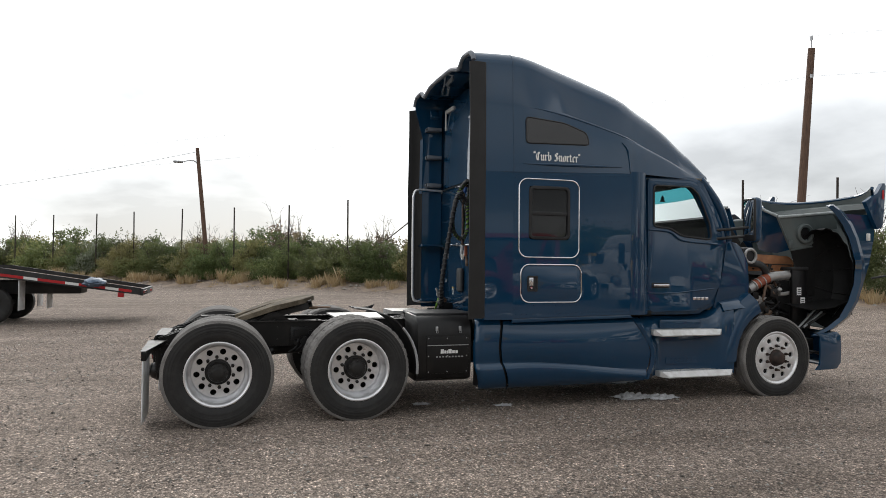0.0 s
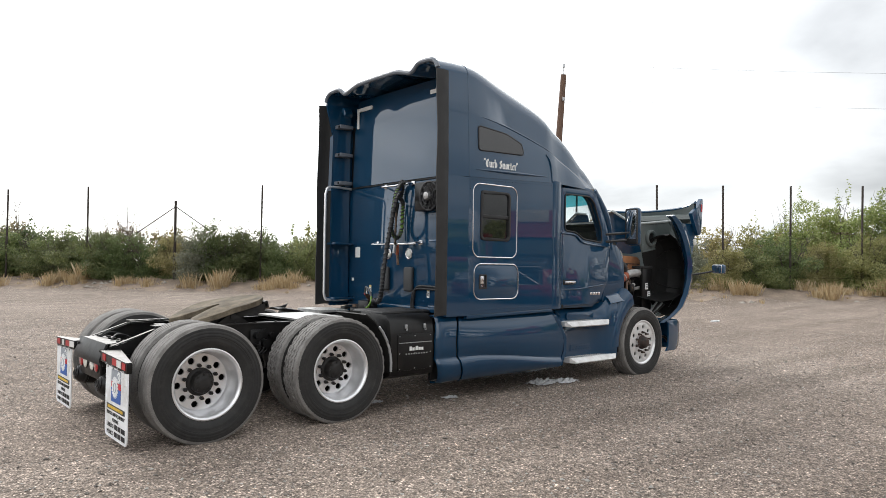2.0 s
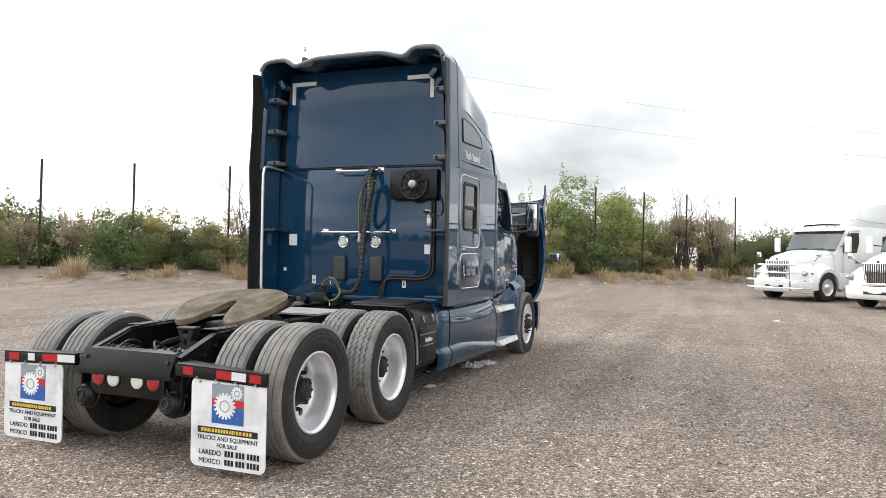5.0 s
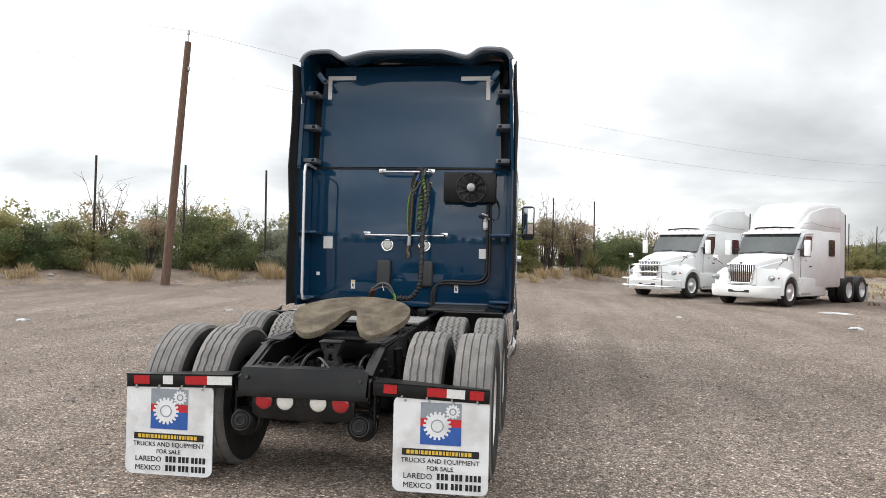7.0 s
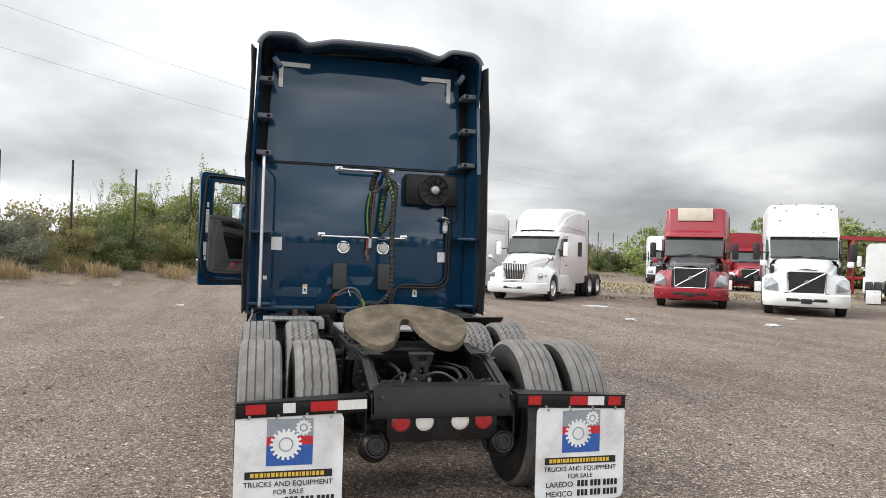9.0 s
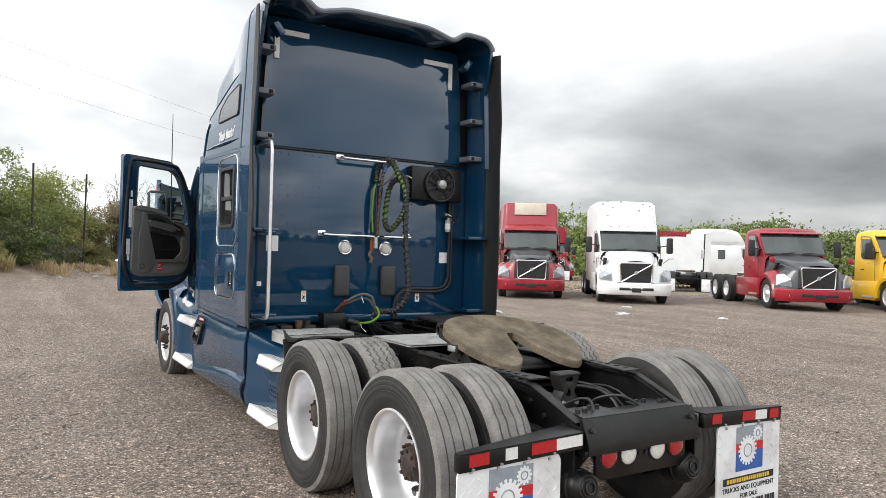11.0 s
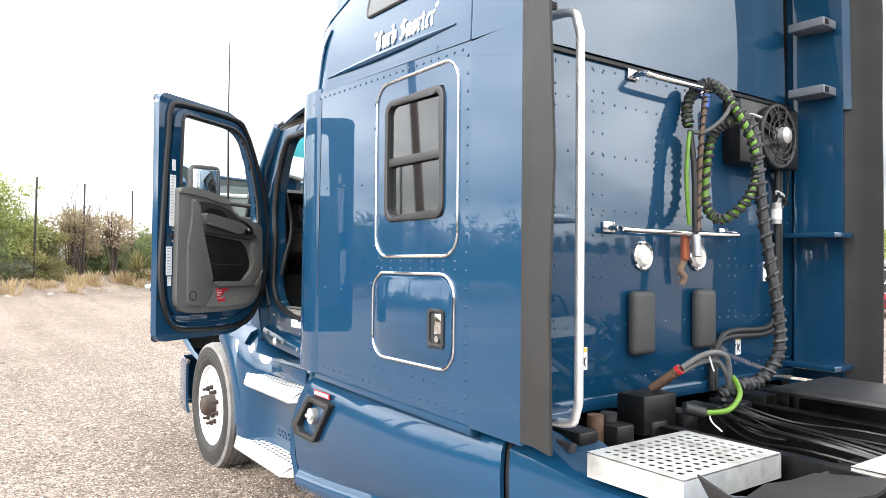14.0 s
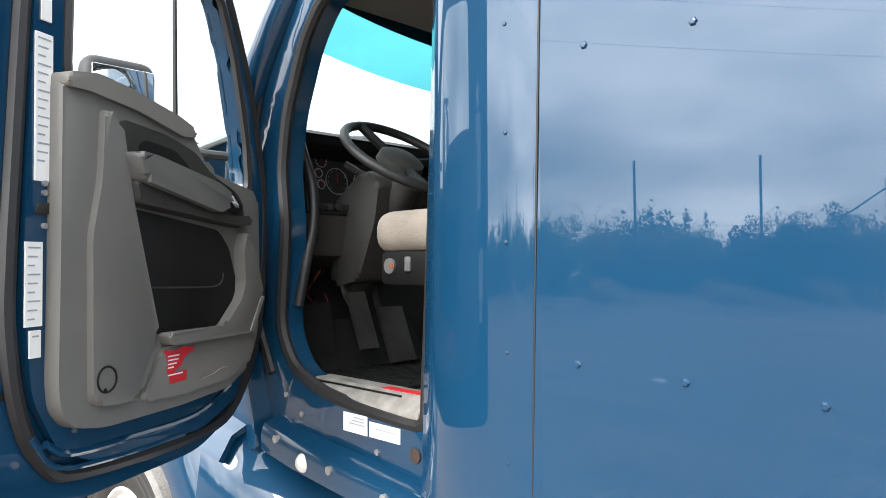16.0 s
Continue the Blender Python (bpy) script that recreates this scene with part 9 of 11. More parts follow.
def build_fence():
    us = [-31, -25.3, -20, -14.7, -9.3, -4.9, 0.0, 4.95, 9.5, 13.95, 18.6, 23.0, 27.3, 30.7, 34.5, 37.9, 41.5, 44.3, 47.1, 50.0, 53.1, 56.1, 59.0, 62.5, 70.5, 74.5, 79, 84, 89, 94, 99, 104, 109, 114, 119]
    fence = thing("wire_fence", "tall rusty pipe posts with thin wire along the bank", "fence")
    rnd = random.Random(8)
    tops = []
    for i, u in enumerate(us):
        x, y = fence_point(u)
        g = ground_z(x, y) - 0.1
        top = 5.15 + rnd.uniform(-0.1, 0.12) if u != 18.6 else 4.5
        lean = (rnd.uniform(-0.05, 0.05), rnd.uniform(-0.05, 0.05))
        bm = cyl(BM(), (x, y, g), (x + lean[0], y + lean[1], top), 0.045 if u != 18.6 else 0.07, 8)
        part("post", bm, FENCE_STEEL, fence)
        tops.append((x, y))
    for (x0, y0), (x1, y1) in zip(tops, tops[1:]):
        for z in (1.2, 2.0, 2.9):
            part("wire", tube(BM(), [(x0, y0, z), ((x0 + x1) / 2, (y0 + y1) / 2, z - 0.03), (x1, y1, z)], 0.004, 4, caps=False), FENCE_STEEL, fence)
    x, y = fence_point(18.6)
    for du in (-2.0, 2.0):
        a, b = fence_point(18.6 + du)
        part("brace", tube(BM(), [(x, y, 4.2), (a, b, 2.9)], 0.03, 6), FENCE_STEEL, fence)


build_fence()


def leaf_cloud(rnd, blobs, n, size):
    """Small three-cornered leaves in the outer half of the blobs (centre, radii): vertices and faces."""
    vol = np.array([b[1][0] * b[1][1] * b[1][2] for b in blobs]) ** 0.72
    pick = rnd.choice(len(blobs), n, p=vol / vol.sum())
    c = np.array([b[0] for b in blobs])[pick]
    r = np.array([b[1] for b in blobs])[pick]
    d = rnd.normal(size=(n, 3))
    d /= np.linalg.norm(d, axis=1)[:, None]
    k = rnd.uniform(0.3, 1.0, n) ** 0.4 * rnd.choice([1.0, 1.0, 1.0, 1.08, 1.2], n)
    p = c + d * r * k[:, None]
    keep = p[:, 2] > 0.03
    p, d = p[keep], d[keep]
    n = len(p)
    u = rnd.normal(size=(n, 3)) + np.array([0, 0, 0.35])
    u /= np.linalg.norm(u, axis=1)[:, None]
    w = np.cross(u, d + np.array([0, 0, 0.35]) + rnd.normal(size=(n, 3)) * 0.45)
    w /= np.linalg.norm(w, axis=1)[:, None] + 1e-6
    s = size * rnd.uniform(0.55, 1.4, n)[:, None]
    a, b = u * s, w * s * 0.62
    v = np.stack([p - a * 0.6 - b, p - a * 0.6 + b, p + a], 1).reshape(-1, 3)
    f = np.arange(n * 3).reshape(-1, 3)
    return v, f


def bush_mesh(name, seed, h, w, leaves, size, mat, sparse=False):
    """Rounded leaf clumps set about a few leaning limbs, with gaps between them and thin shoots on top."""
    rnd = np.random.RandomState(seed)
    blobs = []
    for i in range(rnd.randint(5, 8)):
        a, lean = rnd.uniform(0, 2 * np.pi), rnd.uniform(0.1, 0.62) * w
        top = h * rnd.uniform(0.78, 1.0) * (1.0 - 0.25 * (lean / w) ** 2)
        for k in range(rnd.randint(5, 8)):
            t = rnd.uniform(0.55 if sparse else 0.18, 1.0)
            q = rnd.uniform(0.13, 0.24) * w * (1.25 - 0.4 * t)
            ang = a + rnd.uniform(-0.55, 0.55)
            rr = lean * t * rnd.uniform(0.8, 1.35)
            blobs.append(((rr * np.cos(ang), rr * np.sin(ang), max(q * 0.5, top * t - q * 0.4)), (q * rnd.uniform(1.0, 1.5), q * rnd.uniform(1.0, 1.5), q * rnd.uniform(0.6, 0.95))))
    if not sparse:
        for i in range(20):
            a, rr = rnd.uniform(0, 2 * np.pi), w * rnd.uniform(0.1, 0.9)
            q = rnd.uniform(0.20, 0.30) * w
            blobs.append(((rr * np.cos(a), rr * np.sin(a), h * rnd.uniform(0.06, 0.66) * (1.0 - 0.3 * rr / w)), (q * 1.25, q * 1.25, q * 0.75)))
    for i in range(rnd.randint(4, 7)):
        a, rr = rnd.uniform(0, 2 * np.pi), w * rnd.uniform(0.05, 0.7)
        top = h * (1.0 - 0.35 * (rr / w) ** 2)
        q = rnd.uniform(0.07, 0.14)
        blobs.append(((rr * np.cos(a), rr * np.sin(a), top * rnd.uniform(0.80, 0.98)), (q, q, 0.12 * h)))
    v, f = leaf_cloud(rnd, blobs, leaves, size)
    return raw(name, v.tolist(), f.tolist(), mat)


def twig_mesh(name, seed, h, w, mat):
    """Stems that fork outwards from the root."""
    rnd = random.Random(seed)
    bm = BM()
    for i in range(11):
        a, rr = rnd.uniform(0, 6.28), w * rnd.uniform(0.2, 0.9)
        top = Vector((rr * math.cos(a), rr * math.sin(a), h * rnd.uniform(0.7, 1.3)))
        mid = Vector((top.x * 0.35 + rnd.uniform(-0.15, 0.15), top.y * 0.35 + rnd.uniform(-0.15, 0.15), top.z * 0.5))
        pts = smooth_path([(rnd.uniform(-0.1, 0.1), rnd.uniform(-0.1, 0.1), -0.1), mid, top], 4)
        tube(bm, pts, lambda t: 0.045 * (1 - t) + 0.006, 5, caps=False)
        for j in range(7):
            q = pts[rnd.randint(3, len(pts) - 1)]
            tube(bm, [q, q + Vector((rnd.uniform(-0.3, 0.3), rnd.uniform(-0.3, 0.3), rnd.uniform(0.1, 0.4))), q + Vector((rnd.uniform(-0.5, 0.5), rnd.uniform(-0.5, 0.5), rnd.uniform(0.3, 0.75)))], lambda t: 0.011 * (1 - t) + 0.0035, 3, caps=False)
    me = bpy.data.meshes.new(name)
    bm.to_mesh(me)
    bm.free()
    me.materials.append(mat)
    return me


KIND_ROWS = [(1, 3.0, 1.9, LEAF_GREEN), (2, 2.6, 2.1, LEAF_GREEN), (3, 3.1, 1.8, LEAF_OLIVE), (4, 2.5, 2.0, LEAF_OLIVE), (5, 3.1, 1.7, LEAF_DRY), (6, 3.4, 2.0, LEAF_GREEN), (7, 2.8, 1.9, LEAF_GREY)]
STEM_MESH = [twig_mesh("bush_stem", k, h * (0.62 if k != 5 else 0.95), w * 0.75, BARK) for k, h, w, m in KIND_ROWS]
BUSH_KINDS = [(bush_mesh("bush_crown", k, h, w, 19000 if k != 5 else 4200, 0.044, m, k == 5), STEM_MESH[k - 1]) for k, h, w, m in KIND_ROWS]
FAR_KINDS = [(bush_mesh("far_crown", 30 + k, h, w, 5200 if k != 5 else 1500, 0.085, m, k == 5), STEM_MESH[k - 1]) for k, h, w, m in KIND_ROWS]
TREE_CROWN = [bush_mesh("tree_crown", 21, 5.6, 3.0, 34000, 0.06, LEAF_BRIGHT), bush_mesh("tree_crown", 22, 5.0, 2.8, 30000, 0.06, LEAF_BRIGHT)]
FAR_TREE = [bush_mesh("far_tree_crown", 23, 5.4, 3.6, 7000, 0.15, LEAF_BRIGHT), bush_mesh("far_tree_crown", 24, 4.6, 3.8, 7000, 0.15, LEAF_BRIGHT)]
TREE_STEM = [twig_mesh("tree_stem", 21, 3.6, 1.6, BARK), twig_mesh("tree_stem", 22, 3.3, 1.5, BARK)]


def plant(name, label, crown, stems, x, y, s, turn, sink=0.1, group="bushes on the bank", tall=1.0):
    ob = new(name)
    ob.matrix_world = Matrix.Translation((x, y, ground_z(x, y) - sink)) @ Matrix.Rotation(turn, 4, "Z") @ Matrix.Diagonal((s, s, s * tall, 1))
    tagged(ob, label, "bush" if name == "bush" else "tree", group)
    shared("crown", crown, ob)
    shared("stem", stems, ob)
    return ob


def build_brush():
    rnd = random.Random(17)
    label = {0: "dense green mesquite bush on the dirt bank", 1: "low green mesquite bush on the dirt bank", 2: "dusty olive bush on the dirt bank", 3: "low grey-olive bush on the dirt bank", 4: "sparse dry brown shrub on the dirt bank", 5: "tall green bush on the dirt bank", 6: "pale grey-green bush on the dirt bank"}
    u = -45.0
    while u < 135:
        near = -16 < u < 75
        k = rnd.choice((0, 1, 5, 0, 2, 3, 6, 1) if u < 24 else (2, 3, 4, 2, 0, 1, 6, 5))
        x, y = fence_point(u, rnd.uniform(-1.3, 0.2))
        s = rnd.uniform(0.84, 1.12) * (0.98 if u < 24 else 0.84)
        if 58.6 < u < 62.6:
            k, s = 4, 1.12
        plant("bush", label[k], *(BUSH_KINDS if near else FAR_KINDS)[k], x, y, s, rnd.uniform(0, 6.28))
        u += rnd.uniform(1.1, 1.75) if near else rnd.uniform(1.8, 2.6)
    u = -48.0
    while u < 140:
        k = 4 if 57.5 < u < 63 else rnd.choice((0, 2, 6, 5, 4, 1))
        x, y = fence_point(u, rnd.uniform(-5.0, -3.0))
        plant("bush", label[k], *FAR_KINDS[k], x, y, rnd.uniform(0.9, 1.12), rnd.uniform(0, 6.28))
        u += rnd.uniform(1.5, 2.3)
    for u, v, k, s in ((53.2, -2.4, 0, 1.05), (56.0, -2.8, 1, 1.12), (50.8, -3.5, 1, 1.0), (58.4, -3.8, 0, 0.9), (48.6, -4.4, 0, 0.85)):
        x, y = fence_point(u, v)
        plant("tree", "spreading light green mesquite tree behind the fence", TREE_CROWN[k], TREE_STEM[k], x, y, s, u, 0.2, "mesquite trees behind the fence")
    # brush that closes the yard behind the far trucks
    for i in range(40):
        a = radians(-74 + i * 1.6)
        d = rnd.uniform(64, 80)
        x, y = 4 + d * math.cos(a), d * math.sin(a)
        if fence_uv(x, y)[1] < 3:
            continue
        plant("tree", "far green brush at the end of the yard", FAR_TREE[i % 2], TREE_STEM[i % 2], x, y, rnd.uniform(1.0, 1.4), rnd.uniform(0, 6), 0.3, "far brush at the yard's end")
    for i in range(60):
        a = radians(-78 - i * 3.4)
        d = rnd.uniform(60, 75)
        x, y = d * math.cos(a), d * math.sin(a)
        k = i % 6
        plant("bush", label[k], *FAR_KINDS[k], x, y, rnd.uniform(1.1, 1.7), rnd.uniform(0, 6), 0.2, "brush round the yard")


build_brush()


def build_grass():
    """Dry yellow tufts along the bank."""
    rnd = random.Random(4)
    v, f = [], []
    for i in range(1500):
        u = rnd.uniform(-30, 100)
        big = i < 520
        x, y = fence_point(u, rnd.gauss(1.30 if big else 1.1, 0.42 if big else 0.8))
        if noise.noise((u * 0.55, 9.0, 4.0)) < (-0.02 if big else -0.15):
            continue
        g = ground_z(x, y) - 0.03
        r = rnd.uniform(0.22, 0.5) if big else rnd.uniform(0.08, 0.25)
        h = (rnd.uniform(0.28, 0.66) if big else rnd.uniform(0.08, 0.22)) * (1 + 0.6 * noise.noise((u * 0.3, 5.0, 1.0)))
        for b in range(110 if big else 16):
            a, q = rnd.uniform(0, 6.28), rnd.uniform(0, r)
            px, py = x + q * math.cos(a), y + q * math.sin(a)
            lx, ly = rnd.uniform(-0.25, 0.25) + 0.2 * math.cos(a), rnd.uniform(-0.25, 0.25) + 0.2 * math.sin(a)
            hh = h * rnd.uniform(0.5, 1.15)
            w = 0.011
            ca, sa = math.cos(a + 1.6) * w, math.sin(a + 1.6) * w
            n = len(v)
            v += [(px - ca, py - sa, g), (px + ca, py + sa, g), (px + lx * hh * 0.5 + ca * 0.7, py + ly * hh * 0.5 + sa * 0.7, g + hh * 0.65), (px + lx * hh, py + ly * hh, g + hh)]
            f += [(n, n + 1, n + 2), (n, n + 2, n + 3)]
    tagged(new("dry_grass", raw("dry_grass", v, f, GRASS_DRY)), "dry yellow grass tufts on the bank", "grass", kind="stuff")
    # far lot grass beyond the parked trucks
    v, f = [], []
    for i in range(9000):
        x, y = rnd.uniform(24, 70), rnd.uniform(-62, -14)
        if y > -13 - 0.35 * (x - 24) or noise.noise((x * 0.12, y * 0.12, 2.0)) < -0.05:
            continue
        g = ground_z(x, y)
        for b in range(3):
            a = rnd.uniform(0, 6.28)
            hh = rnd.uniform(0.05, 0.16)
            w = 0.05
            n = len(v)
            v += [(x - w * math.cos(a), y - w * math.sin(a), g), (x + w * math.cos(a), y + w * math.sin(a), g), (x + rnd.uniform(-0.1, 0.1), y + rnd.uniform(-0.1, 0.1), g + hh)]
            f.append((n, n + 1, n + 2))
    tagged(new("short_dry_grass", raw("short_dry_grass", v, f, GRASS_PALE)), "short pale grass at the far end of the lot", "grass", kind="stuff")


build_grass()


def stone_shape(rnd):
    """An uneven eight-sided pebble: a squashed octahedron with its corners pushed about."""
    v = [(1, 0, 0), (0, 1, 0), (-1, 0, 0), (0, -1, 0), (0, 0, 0.8), (0, 0, -0.5)]
    v = [tuple(c * rnd.uniform(0.65, 1.25) + rnd.uniform(-0.15, 0.15) for c in p) for p in v]
    f = [(0, 1, 4), (1, 2, 4), (2, 3, 4), (3, 0, 4), (1, 0, 5), (2, 1, 5), (3, 2, 5), (0, 3, 5)]
    return v, f


def build_stones():
    rnd = random.Random(9)
    shapes = [stone_shape(rnd) for _ in range(14)]
    v, f = [], []
    for i in range(85000):
        a = rnd.uniform(0, 6.28)
        d = 1.6 + 12.0 * rnd.random() ** 0.75
        x, y = 0.5 + d * math.cos(a) * 1.15, d * math.sin(a)
        s = 0.0045 + 0.012 * rnd.random() ** 2.5 + (0.012 if rnd.random() < 0.015 else 0)
        sv, sf = shapes[i % 14]
        t = rnd.uniform(0, 6.28)
        c, q = math.cos(t), math.sin(t)
        g = ground_z(x, y)
        n = len(v)
        v += [(x + s * (p[0] * c - p[1] * q), y + s * (p[0] * q + p[1] * c), g + s * (p[2] * 0.8 + 0.2)) for p in sv]
        f += [tuple(k + n for k in fc) for fc in sf]
    tagged(new("loose_gravel", raw("loose_gravel", v, f, PEBBLE)), "loose pale and grey gravel stones on the yard", "gravel", kind="stuff")
    v, f = [], []
    for i in range(420):
        u = rnd.uniform(-25, 80)
        x, y = fence_point(u, rnd.gauss(1.9, 0.7))
        s = 0.05 + 0.17 * rnd.random() ** 3
        sv, sf = shapes[i % 14]
        g = ground_z(x, y)
        n = len(v)
        v += [(x + s * p[0], y + s * p[1], g + s * p[2] * 0.8) for p in sv]
        f += [tuple(k + n for k in fc) for fc in sf]
    tagged(new("bank_rubble", raw("bank_rubble", v, f, STONE)), "pale stones and rubble along the bank", "rubble", kind="stuff")


build_stones()


def build_yucca(x, y, s):
    rnd = random.Random(2)
    ob = thing("yucca", "spiky grey-green yucca on the bank", "plant", (x, y, ground_z(x, y)))
    bm = BM()
    for i in range(130):
        a, e = rnd.uniform(0, 6.28), rnd.uniform(-0.5, 1.4)
        d = Vector((math.cos(a) * math.cos(e), math.sin(a) * math.cos(e), math.sin(e)))
        w = d.cross(Vector((0, 0, 1))).normalized() * 0.038
        b = Vector((0, 0, 0.5 * s))
        tip = b + d * rnd.uniform(0.7, 1.0) * s
        m = b + d * 0.4 * s
        vs = [bm.verts.new(p) for p in (b, m + w, tip, m - w)]
        bm.faces.new(vs)
    part("leaves", bm, LEAF_OLIVE, ob, soft_normals=False)
    part("stem", cyl(BM(), (0, 0, -0.1), (0, 0, 0.55 * s), 0.10, 8), BARK, ob)


build_yucca(*fence_point(60.5, 1.75), 1.25)


def build_poles():
    # tall utility pole
    x, y = 19.85, 12.45
    g = ground_z(x, y)
    pole = thing("utility_pole", "tall weathered wooden utility pole with insulators", "pole")
    bm = cyl(BM(), (x, y, g - 0.3), (x + 0.28, y - 0.55, 9.5), 0.17, 14, r2=0.12)
    part("shaft", bm, WOOD_POLE, pole)
    top = Vector((x + 0.28, y - 0.55, 9.5))
    part("top_pin", cyl(BM(), top, top + Vector((0, 0, 0.35)), 0.02, 8), GALVANISED, pole)
    part("insulator", cyl(BM(), top + Vector((0, 0, 0.3)), top + Vector((0, 0, 0.46)), 0.06, 10, r2=0.045), GALVANISED, pole)
    part("insulator", cyl(BM(), top + Vector((-0.12, -0.12, -1.12)), top + Vector((-0.12, -0.12, -0.98)), 0.05, 10), GALVANISED, pole)
    d = Vector((FENCE_DIR.x, FENCE_DIR.y, 0))
    for off, z, sag in ((Vector((0, 0, 0.45)), 0, 1.2), (Vector((-0.12, -0.12, -1.05)), 0, 1.1)):
        for s in (1, -1):
            p, q = top + off, top + off + d * 62 * s + Vector((0, 0, 0.4))
            pts = [p.lerp(q, k / 14) - Vector((0, 0, sag * 4 * (k / 14) * (1 - k / 14))) for k in range(15)]
            w = part("overhead_wire", tube(BM(), pts, 0.0045, 5, caps=False), CABLE, None, "thin overhead power wire")
            tagged(w, category="wire", group="overhead wires")
    # leaning lamp pole
    x, y = -0.80, 39.6
    g = ground_z(x, y)
    lamp = thing("lamp_pole", "leaning wooden pole with a cobra-head street lamp", "lamp post")
    base, top = Vector((x, y, g - 0.3)), Vector((x - 0.84, y - 0.1, 8.95))
    part("shaft", cyl(BM(), base, top, 0.16, 12, r2=0.11), WOOD_POLE, lamp)
    arm0 = base.lerp(top, 0.87)
    part("arm", tube(BM(), smooth_path([arm0, arm0 + Vector((-0.35, 0.1, 0.32)), arm0 + Vector((-0.95, 0.1, 0.22))]), 0.03, 8), GALVANISED, lamp)
    part("lamp_head", box(BM(), (-0.45, -0.13, -0.08), (0.15, 0.13, 0.06), 0.05, m=Matrix.Translation(arm0 + Vector((-1.1, 0.1, 0.20)))), GALVANISED, lamp)
    p, q = top - Vector((0, 0, 0.25)), Vector((-55, 62, 6.0))
    pts = [p.lerp(q, k / 16) - Vector((0, 0, 3.6 * 4 * (k / 16) * (1 - k / 16) * 0.6)) for k in range(17)]
    w = part("service_wire", tube(BM(), pts, 0.012, 5, caps=False), CABLE, None, "sagging service wire from the lamp pole")
    tagged(w, category="wire", group="overhead wires")
    # steel pole beyond the parked trucks
    part_x, part_y = 13.2, -34.0
    sp = thing("steel_pole", "thin pale steel pole behind the trucks", "pole")
    part("shaft", tube(BM(), [(part_x, part_y, 0), (part_x, part_y, 4.2), (part_x - 0.05, part_y, 4.5)], 0.07, 8), GALVANISED, sp)


build_poles()


def build_trailer():
    """Tail of a lowboy trailer with a beaver tail; the rest runs on out of sight."""
    ty = 12.35
    tr = thing("lowboy_trailer", "black flatbed trailer with a sloped tail and red-white tape", "trailer", (-1.92, ty, 0), 180)
    # local x runs forward along the trailer from the tail's end
    def bottom(x):
        return 0.72 + 0.135 * min(x, 3.3)
    def top(x):
        return 0.89 + 0.155 * min(x, 3.5)
    xs = [0.0, 1.0, 2.0, 3.3, 3.5, 9.0]
    rail_pts = [(x, bottom(x)) for x in xs] + [(x, top(x)) for x in reversed(xs)]
    for y in (-1.25, 1.17):
        rail = part("side_rail", prism(BM(), rail_pts, "y", y, y + 0.08), TRAILER_BLACK, tr)
        part("rail_lip", prism(BM(), [(x, bottom(x) - 0.005) for x in xs] + [(x, bottom(x) + 0.02) for x in reversed(xs)], "y", y - 0.02, y + 0.10), TRAILER_BLACK, rail)
        yy = y - 0.004 if y < 0 else y + 0.084
        for i in range(14):
            x0, x1 = 0.22 + 0.3 * i, 0.22 + 0.3 * (i + 1)
            part("reflective_tape", prism(BM(), [(x0, bottom(x0) + 0.03), (x1, bottom(x1) + 0.03), (x1, bottom(x1) + 0.095), (x0, bottom(x0) + 0.095)], "y", yy - 0.003, yy + 0.003), REFLECT_WHITE if i % 3 == 1 else REFLECT_RED, rail)
    for i in range(9):
        y0 = -1.17 + 0.26 * i
        part("deck_plank", prism(BM(), [(0.05, top(0.05) - 0.10), (3.5, top(3.5) - 0.10), (9.0, top(9) - 0.10), (9.0, top(9) - 0.15), (3.5, top(3.5) - 0.15), (0.05, top(0.05) - 0.15)], "y", y0 + 0.004, y0 + 0.252), WOOD_POLE, tr, "worn grey deck plank")
    part("tail_beam", box(BM(), (-0.05, -1.25, 0.70), (0.03, 1.25, 0.87), 0.01), TRAILER_BLACK, tr)
    for y in (-0.85, -0.55, 0.55, 0.85, 1.12):
        part("tail_lamp", box(BM(), (-0.066, y - 0.06, 0.75), (-0.048, y + 0.06, 0.82), 0.008), LAMP_RED, tr)
    part("tow_eye", tube(BM(), [(-0.04, 1.0, 0.78), (-0.12, 1.0, 0.80), (-0.14, 1.0, 0.76), (-0.05, 1.0, 0.74)], 0.014, 6), TRAILER_BLACK, tr)
    part("ramp_foot", box(BM(), (0.40, 1.12, 0.66), (0.54, 1.24, 0.80), 0.01), REFLECT_RED, tr)
    for x in (3.35, 4.5, 5.65):
        for q in (1, -1):
            bm = BM()
            lathe(bm, [(0.0005, 0.02), (0.2, 0.03), (0.26, 0.1), (0.30, 0.12), (0.40, 0.135), (0.44, 0.12), (0.46, 0.10), (0.46, -0.1), (0.40, -0.13), (0.3, -0.1)], (x, q * 1.05, 0.46), q, 28)
            part("wheel", bm, TYRE, tr)
        part("axle", cyl(BM(), (x, -0.9, 0.46), (x, 0.9, 0.46), 0.06, 10), TRAILER_BLACK, tr)
    for x, y in ((2.72, 0.93), (2.72, -0.93), (2.3, 0.0)):
        part("mud_flap", box(BM(), (x, y - 0.30, 0.34), (x + 0.012, y + 0.30, 1.08), 0.003), FLAP_WHITE, tr)
    part("under_frame", box(BM(), (1.5, -0.45, 0.72), (9.0, 0.45, 1.05), 0.03), TRAILER_BLACK, tr)
    bm = BM()
    bmesh.ops.create_icosphere(bm, subdivisions=3, radius=0.26)
    for v in bm.verts:
        v.co *= 1 + 0.35 * noise.noise(v.co * 9)
        v.co.z *= 0.45
